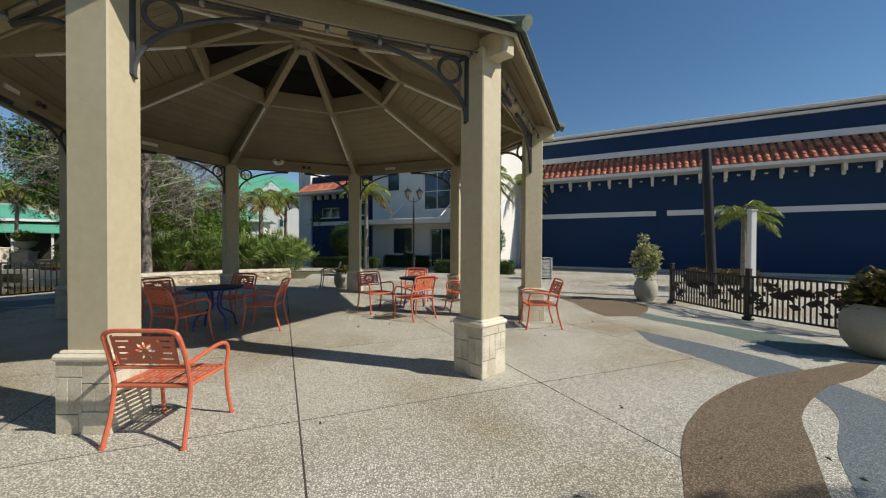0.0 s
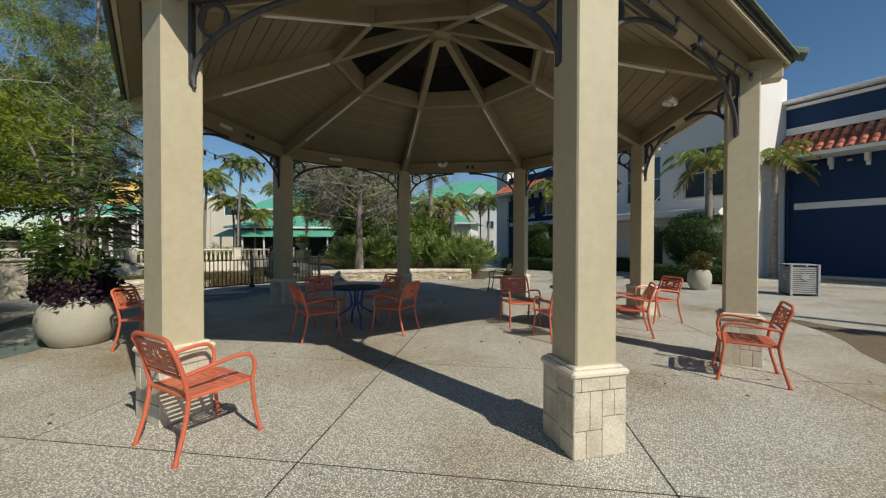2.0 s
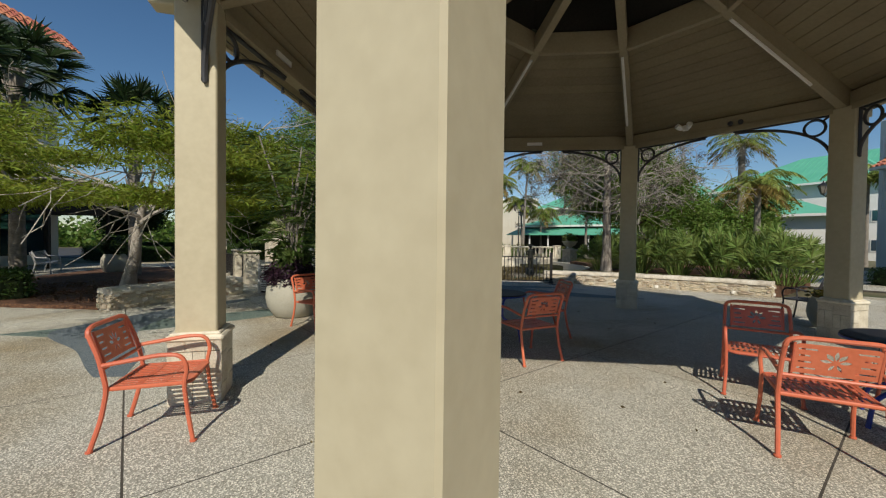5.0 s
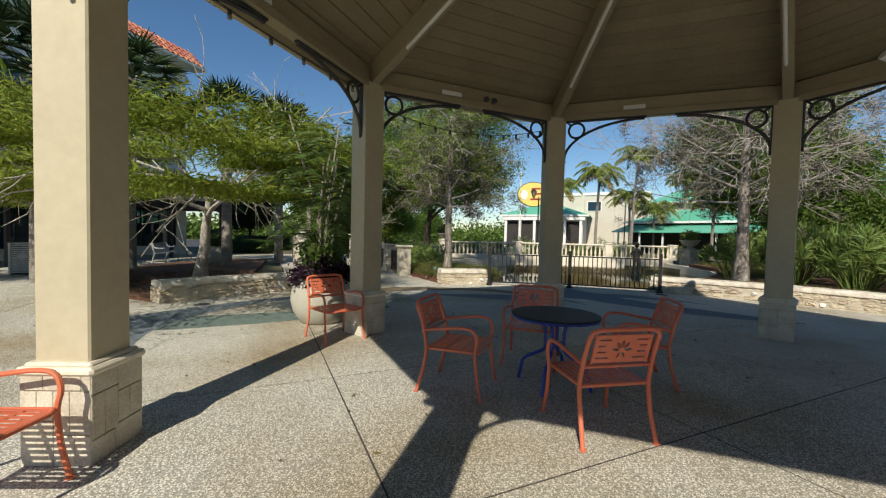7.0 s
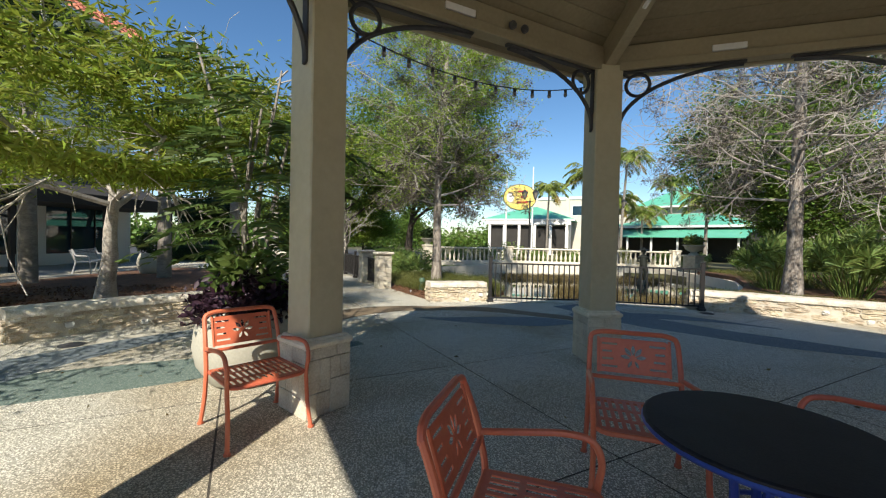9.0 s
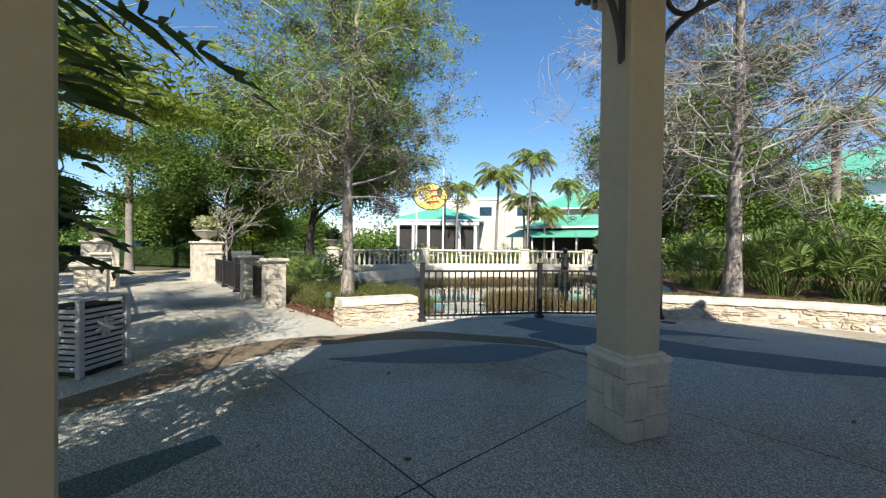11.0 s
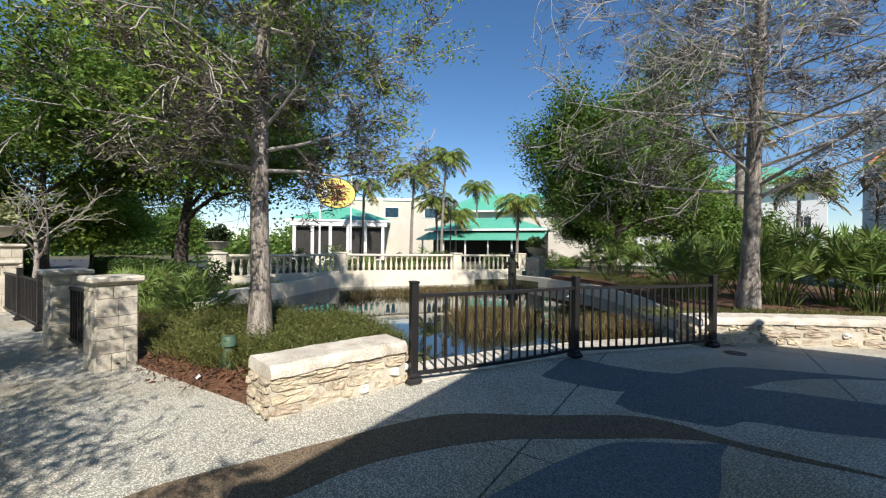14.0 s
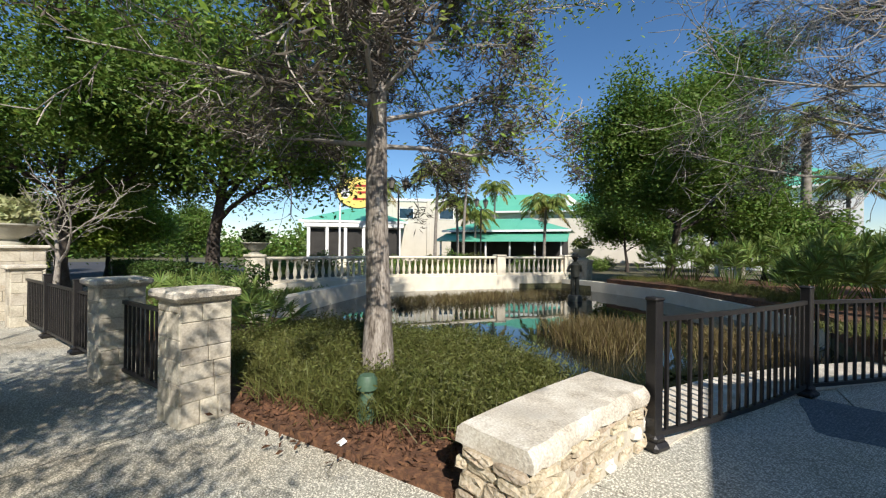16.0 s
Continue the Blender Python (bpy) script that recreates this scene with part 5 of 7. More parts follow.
# ---- furniture ----
def make_chair(mt=None, label="coral-orange metal armchair with pierced flower backrest", group="orange plaza chairs"):
    mt = mt or ORANGE
    ch = thing("armchair", None, label, "chair", group)
    for sx in (-1, 1):
        x = 0.285 * sx
        # rear leg and back upright, one bent bar
        s = Shape().tube(round_bar([(x * 1.04, -0.335, 0), (x * 1.0, -0.27, 0.22), (x, -0.235, 0.43), (x * 0.985, -0.285, 0.66), (x * 0.96, -0.345, 0.815)]), 0.017, 8)
        s.lathe([(0.001, 0), (0.024, 0), (0.024, 0.012), (0.001, 0.014)], 8, (x * 1.04, -0.335, 0))
        part("back_leg", s, mt, ch, smooth=True)
        s = Shape().tube(round_bar([(x * 1.05, 0.30, 0), (x * 1.0, 0.262, 0.20), (x, 0.235, 0.43), (x * 1.03, 0.265, 0.545), (x * 1.04, 0.225, 0.645), (x * 1.02, 0.10, 0.655), (x, -0.262, 0.60)], 6), 0.016, 8)
        s.lathe([(0.001, 0), (0.024, 0), (0.024, 0.012), (0.001, 0.014)], 8, (x * 1.05, 0.30, 0))
        part("front_leg_arm", s, mt, ch, smooth=True)
    top = [(-0.274, -0.345, 0.80), (-0.265, -0.352, 0.845), (-0.2, -0.358, 0.866), (0.2, -0.358, 0.866), (0.265, -0.352, 0.845), (0.274, -0.345, 0.80)]
    part("top_rail", Shape().tube(round_bar(top), 0.017, 8), mt, ch, smooth=True)
    part("lower_rail", Shape().tube([(-0.28, -0.262, 0.575), (0.28, -0.262, 0.575)], 0.014, 8), mt, ch, smooth=True)
    # pierced back plate
    w, h = 0.225, 0.115
    outer = [(-w, -h), (w, -h), (w, h - 0.02), (w - 0.03, h), (-w + 0.03, h), (-w, h - 0.02)]
    holes = []
    for sx in (-1, 1):
        for i, (x0, L) in enumerate(((0.10, 0.10), (0.125, 0.07), (0.135, 0.06), (0.10, 0.10))):
            z = -0.075 + i * 0.05
            a, b = sorted((sx * x0, sx * (x0 + L)))
            holes.append([(a, z - 0.007), (b, z - 0.007), (b, z + 0.007), (a, z + 0.007)])
    for an, L, ww in ((90, 0.072, 0.013), (52, 0.07, 0.015), (128, 0.07, 0.015), (8, 0.066, 0.014), (172, 0.066, 0.014), (-62, 0.055, 0.010), (-118, 0.055, 0.010)):
        holes.append(leaf_loop(0.017 * math.cos(radians(an)), -0.012 + 0.017 * math.sin(radians(an)), radians(an), L, ww))
    m = Matrix.Translation((0, -0.311, 0.715)) @ Matrix.Rotation(radians(90 + 18), 4, "X")
    part("backrest", Shape().plate(outer, holes, -0.003, 0.003, m), mt, ch, "pierced orange back plate with flower cut-out")
    # side straps of the back
    for sx in (-1, 1):
        part("back_strap", Shape().tube([(sx * 0.222, -0.275, 0.60), (sx * 0.222, -0.345, 0.83)], 0.009, 6), mt, ch)
    # seat frame and pierced seat
    fr = [(-0.27, -0.235, 0.425), (-0.27, 0.235, 0.43), (-0.22, 0.265, 0.425), (0.22, 0.265, 0.425), (0.27, 0.235, 0.43), (0.27, -0.235, 0.425)]
    part("seat_frame", Shape().tube(round_bar(fr) + [Vector((-0.27, -0.235, 0.425))], 0.015, 8), mt, ch, smooth=True)
    outer = [(-0.262, -0.235), (0.262, -0.235), (0.262, 0.22), (0.215, 0.258), (-0.215, 0.258), (-0.262, 0.22)]
    holes = []
    for i in range(11):
        x = -0.225 + i * 0.045
        for y0, y1 in ((-0.20, -0.075), (-0.045, 0.08), (0.11, 0.21)):
            holes.append([(x - 0.011, y0), (x + 0.011, y0), (x + 0.011, y1), (x - 0.011, y1)])
    part("seat", Shape().plate(outer, holes, 0.432, 0.438), mt, ch, "slotted orange metal seat")
    return ch


chair = make_chair()
CHAIRS = [(-2.21, 3.135, 0), (-5.73, 4.23, -49), (-4.00, 5.87, -23), (-4.83, 6.81, -112), (-4.25, 7.78, 168), (-3.20, 6.90, 99),
          (-0.62, 7.90, 45), (-1.52, 8.62, -140), (0.36, 8.85, 101), (-0.75, 9.85, 175), (0.72, 10.36, 131), (1.74, 7.13, 90)]
for i, (x, y, a) in enumerate(CHAIRS):
    m = pose(x, y, 0.004, 0, 0, a)
    if i == 0:
        chair.matrix_world = m
    else:
        copy_thing(chair, m)
dark_chair = make_chair(IRON, "dark weathered metal armchair beside a brown pot", "dark plaza chair")
dark_chair.matrix_world = pose(-3.95, 13.45, 0.004, 0, 0, 100)


def make_table():
    tb = thing("cafe_table", None, "round black mesh-top table on blue bent legs", "table", "plaza tables")
    s = Shape().lathe([(0.001, 0.712), (0.43, 0.712), (0.44, 0.718), (0.44, 0.728), (0.43, 0.734), (0.001, 0.734)], 36)
    part("tabletop", s, DARK_TOP, tb, "black perforated round top")
    s = Shape().tube([(0.435 * math.cos(6.283 * i / 36), 0.435 * math.sin(6.283 * i / 36), 0.708) for i in range(36)], 0.012, 6, closed=True)
    part("rim", s, BLUE_LEG, tb, "blue rim under the top", smooth=True)
    for k in range(4):
        a = radians(45 + 90 * k)
        c, sn = math.cos(a), math.sin(a)
        pts = [(0.17 * c, 0.17 * sn, 0.70), (0.10 * c, 0.10 * sn, 0.60), (0.085 * c, 0.085 * sn, 0.36), (0.33 * c, 0.33 * sn, 0.22), (0.37 * c, 0.37 * sn, 0.0)]
        part("leg", Shape().tube(round_bar(pts), 0.018, 8), BLUE_LEG, tb, smooth=True)
    s = Shape().tube([(0.10 * math.cos(6.283 * i / 16), 0.10 * math.sin(6.283 * i / 16), 0.42) for i in range(16)], 0.010, 6, closed=True)
    part("leg_ring", s, BLUE_LEG, tb, smooth=True)
    return tb


table = make_table()
table.matrix_world = pose(-4.05, 6.84, 0.004, 0, 0, 12)
copy_thing(table, pose(-0.60, 9.02, 0.004, 0, 0, 30))


# ---- planters ----
def leaf_clump(name, centre, r, count, size, mt, parent, rs=0, z=(0.6, 1.0), ratio=0.45, label=""):
    rng = np.random.default_rng(rs)
    d = rng.normal(size=(count // 12, 3))
    d /= np.linalg.norm(d, axis=1, keepdims=True)
    rr = rng.uniform(0.55, 1.0, (len(d), 1))
    c = np.asarray(centre) + d * rr * np.array([r, r, r * z[0]])
    c[:, 2] = np.maximum(c[:, 2], centre[2] - r * z[0] * 0.85)
    return leaves(name, c, 12, r * 0.12, size, mt, parent, label, rs, ratio=ratio)


def round_planter(x, y, R_, H, label, group=""):
    pl = thing("planter", pose(x, y, 0.004), label, "planter", group)
    prof = [(0.001, 0), (R_ * 0.62, 0), (R_ * 0.70, 0.03 * H), (R_ * 0.93, 0.28 * H), (R_, 0.52 * H), (R_ * 0.96, 0.76 * H), (R_ * 0.80, 0.96 * H), (R_ * 0.76, H), (R_ * 0.70, H), (R_ * 0.70, 0.93 * H), (0.001, 0.93 * H)]
    part("pot", Shape().lathe(prof, 36), POT, pl, smooth=True)
    part("soil", Shape().lathe([(0.001, 0.90 * H), (R_ * 0.69, 0.90 * H), (R_ * 0.5, 0.96 * H), (0.001, 0.98 * H)], 20), SOIL, pl)
    return pl


def bamboo_palm(parent, base, top, rs, n_stems=5):
    """Slender stems with feathered leaves in a tall pot."""
    rng = random.Random(rs)
    roots, dirs, lens = [], [], []
    for i in range(n_stems):
        a = rng.uniform(0, 6.283)
        lean = rng.uniform(0.05, 0.22)
        h = top * rng.uniform(0.62, 0.95)
        p0 = Vector((rng.uniform(-0.12, 0.12), rng.uniform(-0.12, 0.12), base))
        p1 = p0 + Vector((math.cos(a) * lean * h, math.sin(a) * lean * h, h - base))
        mid = p0.lerp(p1, 0.5) - Vector((math.cos(a), math.sin(a), 0)) * 0.08
        part("stem", Shape().tube([p0, mid, p1], [0.028, 0.022, 0.012], 6), BARK_PALM, parent)
        for q in range(9):
            f = 0.25 + 0.75 * q / 8
            st = p0.lerp(p1, f)
            an = rng.uniform(0, 6.283)
            L = rng.uniform(0.7, 1.15)
            up = rng.uniform(0.35, 0.9)
            for j in range(15):
                s = (j + 2) / 17
                p = st + Vector((math.cos(an) * L * s, math.sin(an) * L * s, up * L * s - 0.75 * L * s * s))
                for sd in (-1, 1):
                    roots.append(p)
                    dirs.append((math.cos(an + sd * 0.95) + 0.1, math.sin(an + sd * 0.95), rng.uniform(-0.2, 0.25)))
                    lens.append(0.30 * (1 - 0.55 * s) * rng.uniform(0.8, 1.2))
    blades("foliage", roots, dirs, np.array(lens), 0.038, L_BAMBOO, parent, bend=0.3, rs=rs)


pl = round_planter(-6.80, 3.74, 0.50, 0.74, "large round stone planter with bamboo palm and purple trailing plants")
bamboo_palm(pl, 0.66, 3.75, 4, 6)
leaf_clump("trailing_plant", (0, 0, 0.80), 0.52, 2600, 0.10, L_PURPLE, pl, 5, (0.42, 1), label="dark purple trailing foliage")
leaf_clump("undergrowth", (0, 0, 1.05), 0.40, 500, 0.16, L_BAMBOO, pl, 6, (0.9, 1))
pl = round_planter(6.08, 5.27, 0.53, 0.70, "large round stone planter with reddish croton")
leaf_clump("croton", (0, 0, 0.86), 0.47, 1500, 0.13, L_CROTON, pl, 8, (0.5, 1))
pl = round_planter(5.48, 10.55, 0.30, 0.56, "small round stone planter with pale variegated shrub")
rng_ = random.Random(9)
for i in range(5):
    a = i * 1.3
    p1 = (0.26 * math.cos(a), 0.26 * math.sin(a), 1.15 + 0.55 * rng_.random())
    part("stem", Shape().tube([(0, 0, 0.5), p1], [0.014, 0.008], 5), BARK, pl)
    leaf_clump("foliage", (p1[0] * 0.8, p1[1] * 0.8, p1[2] - 0.12), 0.15, 220, 0.12, L_PALE, pl, 20 + i, (2.0, 1))
leaf_clump("foliage", (0, 0, 0.72), 0.24, 300, 0.12, L_PALE, pl, 30, (0.8, 1))
pl = round_planter(1.78, 17.25, 0.36, 0.68, "round stone planter with orange flowering plant")
leaf_clump("flowering_foliage", (0, 0, 0.98), 0.38, 900, 0.11, L_CROTON, pl, 10, (0.8, 1))
pl = round_planter(-3.42, 13.15, 0.30, 0.55, "brown round pot beside the dark chair")
leaf_clump("flowering_foliage", (0, 0, 0.62), 0.28, 400, 0.10, L_CROTON, pl, 12, (0.5, 1))


# ---- litter bins ----
def bin_box(x, y, a, size, h, label):
    bn = thing("litter_bin", pose(x, y, 0.004, 0, 0, a), label, "bin", "slatted litter bins")
    s2 = size / 2
    for sx in (-1, 1):
        for sy in (-1, 1):
            part("corner_post", Shape().cbox((sx * (s2 - 0.03), sy * (s2 - 0.03), h / 2), (0.06, 0.06, h), 0.006), GREY_METAL, bn)
    slat = Shape().cbox((0, -s2 + 0.03, 0), (size - 0.12, 0.012, 0.042), 0.003).mesh("slat")
    for f in range(4):
        z = 0.09
        while z < h - 0.05:
            part("slat", slat, GREY_METAL, bn, m=Matrix.Rotation(f * math.pi / 2, 4, "Z") @ Matrix.Translation((0, 0, z)) @ Matrix.Rotation(0, 4, "X"))
            z += 0.062
        s = Shape()
        for an in (90, 35, 145, -20, 200, -70, -110):
            s.plate(leaf_loop(0, 0, radians(an), 0.13, 0.024), (), 0, 0.008)
        mm = Matrix.Rotation(f * math.pi / 2, 4, "Z") @ Matrix.Translation((0, -s2 + 0.018, h * 0.62)) @ Matrix.Rotation(radians(90), 4, "X")
        part("emblem", s, GREY_METAL, bn, "cut metal flower emblem", m=mm)
    part("liner", Shape().cbox((0, 0, h * 0.47), (size - 0.11, size - 0.11, h * 0.9), 0.01), SHADE_DARK, bn, "dark inner bin")
    part("lid", Shape().plate([(-s2, -s2), (s2, -s2), (s2, s2), (-s2, s2)], [[(0.17 * math.cos(6.283 * i / 16), 0.17 * math.sin(6.283 * i / 16)) for i in range(16)]], h, h + 0.025), GREY_METAL, bn, "grey lid with round opening")
    return bn


bin_box(-10.42, 2.96, 65, 0.60, 0.82, "weathered grey slatted metal litter bin on the plaza")
bin_box(4.30, 17.15, 12, 0.72, 0.92, "grey slatted litter bin near the blue wall")
bin_box(-12.6, -6.9, 30, 0.60, 0.95, "grey slatted litter bin in the tree shade")


# ---- stone pillars and their railings along the path ----
def pillar(x, y, a, w, h, label, rs, grp="path pillars"):
    rng = random.Random(rs)
    pi = thing("stone_pillar", pose(x, y, 0, 0, 0, a), label, "pillar", grp)
    part("core", Shape().box((0, 0, h / 2 - 0.03), (w - 0.03, w - 0.03, h - 0.06)), MORTAR, pi)
    for f in range(4):
        z = 0.0
        while z < h - 0.1:
            hh = min(rng.uniform(0.13, 0.22), h - 0.08 - z)
            x0 = -w / 2
            while x0 < w / 2 - 0.02:
                ww = min(rng.uniform(0.14, 0.30), w / 2 - x0)
                if w / 2 - x0 - ww < 0.08:
                    ww = w / 2 - x0
                s = Shape().cbox((x0 + ww / 2, -w / 2 + 0.008, z + hh / 2), (ww - 0.004, 0.03, hh - 0.004), 0.006)
                part("stone", s, CORAL, pi, m=Matrix.Rotation(f * math.pi / 2, 4, "Z"))
                x0 += ww
            z += hh
    s = Shape().cbox((0, 0, h - 0.065), (w + 0.05, w + 0.05, 0.03), 0.01)
    s.cbox((0, 0, h - 0.02), (w + 0.13, w + 0.13, 0.075), 0.02)
    part("cap", s, COPING, pi, "weathered slab cap")
    return pi


def urn(x, y, z, R_, H, label, plant=None, rs=0):
    u = thing("urn", pose(x, y, z), label, "urn", "stone urns")
    part("bowl", Shape().lathe([(0.001, 0), (R_ * 0.55, 0), (R_ * 0.55, 0.08 * H), (R_ * 0.3, 0.2 * H), (R_ * 0.34, 0.3 * H), (R_ * 0.8, 0.55 * H), (R_ * 0.95, 0.85 * H), (R_ * 1.08, 0.93 * H), (R_ * 1.08, H), (R_ * 0.9, H), (R_ * 0.85, 0.9 * H), (0.001, 0.9 * H)], 24), POT, u, smooth=True)
    if plant:
        leaf_clump("foliage", (0, 0, H + 0.22), R_ * 1.0, 700, 0.16, plant, u, rs, (0.7, 1))
    return u


NP = [(-14.55, 4.62), (-16.28, 3.92), (-20.75, 2.15)]
SP = [(-12.95, 1.95), (-14.65, 1.28), (-19.1, -0.45)]
PA = math.degrees(math.atan2(3.92 - 4.62, -16.28 + 14.55))
for row, rs in ((NP, 40), (SP, 50)):
    for i, (x, y) in enumerate(row):
        pillar(x, y, PA, 0.40, 1.09, "square coral stone pillar with slab cap", rs + i)
    for (a, b), posts in (((row[0], row[1]), ()), ((row[1], row[2]), (1.3, 2.9))):
        A, B = Vector(a), Vector(b)
        d = (B - A).normalized()
        railing("path_railing", A + d * 0.22, B - d * 0.22, 0.95, posts, 0.115, "black metal picket railing between stone pillars", 0, "path railings")
for (x, y), pl_, rs in (((-21.95, 1.65), L_PALE, 60), ((-20.3, -0.95), None, 61)):
    pillar(x, y, PA, 0.9, 1.45, "broad stone pedestal carrying an urn", rs, "urn pedestals")
    urn(x, y, 1.47, 0.42, 0.42, "shallow cast stone urn on a pedestal" + (" with plants" if pl_ else ""), pl_, rs)


# ---- balustrade across the pond ----
def balustrade(p0, p1, n, z0, rs):
    a, b = Vector((*p0, 0)), Vector((*p1, 0))
    L = (b - a).length
    bl = thing("balustrade", Matrix.Translation(a) @ Matrix.Rotation(math.atan2(b.y - a.y, b.x - a.x), 4, "Z"), "cream cast stone balustrade across the pond", "balustrade", "pond balustrade")
    part("plinth", Shape().cbox((L / 2, 0, (z0 - 0.9) / 2), (L, 0.5, z0 + 0.9), 0.02), BALUSTER, bl, "cream retaining wall")
    part("base_rail", Shape().cbox((L / 2, 0, z0 + 0.04), (L, 0.30, 0.08), 0.015), BALUSTER, bl)
    part("top_rail", Shape().cbox((L / 2, 0, 1.13), (L, 0.28, 0.10), 0.03), BALUSTER, bl)
    h = 1.08 - z0 - 0.08
    prof = [(0.055, 0), (0.055, 0.06), (0.035, 0.09), (0.05, 0.16), (0.07, 0.30), (0.055, 0.48), (0.032, 0.68), (0.03, 0.82), (0.05, 0.88), (0.05, 1.0)]
    me = Shape().lathe([(r, q * h) for r, q in prof], 8).mesh("baluster", True)
    for i in range(n):
        part("baluster", me, BALUSTER, bl, m=Matrix.Translation((0.25 + (L - 0.5) * i / (n - 1), 0, z0 + 0.08)))
    for x in (0, L):
        s = Shape().cbox((x, 0, z0 / 2 + 0.6), (0.42, 0.42, 1.20 - z0), 0.015)
        s.cbox((x, 0, 1.22), (0.50, 0.50, 0.08), 0.02)
        part("pier", s, BALUSTER, bl)
    return bl


BL = [(-23.6, 6.4), (-25.13, 11.25), (-23.9, 16.67), (-22.9, 20.1)]
for a, b, n in ((BL[0], BL[1], 18), (BL[1], BL[2], 21), (BL[2], BL[3], 13)):
    balustrade(a, b, n, 0.34, 1)
pillar(-22.55, 20.9, 15, 0.7, 1.0, "pale stone pedestal carrying an urn", 70, "urn pedestals")
urn(-22.55, 20.9, 1.02, 0.50, 0.55, "large cast stone urn with leafy plant", L_PALM, 71)


def coping(name, pts, z0, z1, w, label):
    s = Shape()
    P = [Vector(p) for p in pts]
    dense = []
    for a, b, c, d in zip([P[0]] + P[:-2], P[:-1], P[1:], P[2:] + [P[-1]]):
        for q in range(5):
            f = q / 5
            dense.append(0.5 * (2 * b + (c - a) * f + (2 * a - 5 * b + 4 * c - d) * f * f + (3 * b - a - 3 * c + d) * f ** 3))
    dense.append(P[-1])
    left, right = [], []
    for i, p in enumerate(dense):
        d = (dense[min(i + 1, len(dense) - 1)] - dense[max(i - 1, 0)]).normalized()
        nrm = Vector((-d.y, d.x)) * w / 2
        left.append(tuple(p + nrm)), right.append(tuple(p - nrm))
    s.plate(left + right[::-1], (), z0, z1)
    return solo(name, s, BALUSTER, label, "pond edge", kind="structure")


coping("pond_edge_left", [(-18.6, 5.75), (-20.3, 6.2), (-22.0, 7.6), (-23.7, 9.4), (-24.9, 10.6)], -0.8, 0.22, 0.34, "curved cream coping along the pond bank")
coping("pond_edge_right", [(-12.4, 14.4), (-14.4, 16.4), (-17.0, 18.4), (-20.2, 19.4), (-22.6, 19.6)], -0.8, 0.14, 0.36, "grey stone edging of the pond's planted bank")

# bronze figure standing in the pond: one plain shape
s = Shape()
s.lathe([(0.001, -0.6), (0.26, -0.6), (0.24, -0.2), (0.20, -0.12), (0.001, -0.12)], 12)
for sx in (-1, 1):
    s.tube([(sx * 0.08, 0, -0.14), (sx * 0.085, 0.01, 0.25), (sx * 0.07, 0, 0.55)], [0.07, 0.075, 0.09], 8)
    s.tube([(sx * 0.17, 0, 0.92), (sx * 0.24, 0.06, 0.72), (sx * 0.10, 0.20, 0.70)], [0.055, 0.05, 0.04], 8)
s.lathe([(0.001, 0.5), (0.15, 0.5), (0.16, 0.62), (0.15, 0.78), (0.18, 0.92), (0.12, 1.0), (0.05, 1.04), (0.05, 1.08), (0.10, 1.14), (0.105, 1.2), (0.20, 1.22), (0.20, 1.235), (0.11, 1.25), (0.10, 1.32), (0.001, 1.34)], 14)
solo("statue", s, BRONZE, "weathered bronze statue standing in the pond", "statue", smooth=True, m=pose(-19.2, 15.9, 0.05, 0, 0, 60))

# green garden fixture and litter near the stub wall
s = Shape().lathe([(0.001, 0), (0.085, 0), (0.08, 0.04), (0.07, 0.18), (0.055, 0.20), (0.055, 0.25), (0.085, 0.26), (0.08, 0.34), (0.06, 0.37), (0.001, 0.375)], 16)
solo("garden_light", s, material("green_plastic", [(0.05, 0.10, 0.06), (0.08, 0.14, 0.085)], 0.6, 5, 40, 0.05), "short green plastic garden light in the mulch", "garden light", smooth=True, m=pose(-13.55, 5.78, 0.06))
for x, y, c in ((-13.30, 5.44, LABEL_WHITE), (-15.9, 14.9, LABEL_WHITE)):
    s = Shape().add([(0, 0, 0.01), (0.07, 0.01, 0.012), (0.09, 0.05, 0.045), (0.02, 0.06, 0.03), (0.05, 0.035, 0.06)], [(0, 1, 4), (1, 2, 4), (2, 3, 4), (3, 0, 4), (0, 1, 2, 3)])
    solo("litter", s, c, "crumpled white paper scrap on the ground", "litter", m=pose(x, y, 0.06))
for x, y in ((-10.65, 12.0), (-8.1, 1.0)):
    s = Shape().plate([(0.14 * math.cos(6.283 * i / 20), 0.14 * math.sin(6.283 * i / 20)) for i in range(20)], [], 0.0, 0.006)
    for i in range(-2, 3):
        s.box((i * 0.045, 0, 0.008), (0.014, 0.2, 0.006))
    solo("drain_cover", s, IRON, "round dark metal drain cover in the paving", "drain cover", m=pose(x, y, 0.003))


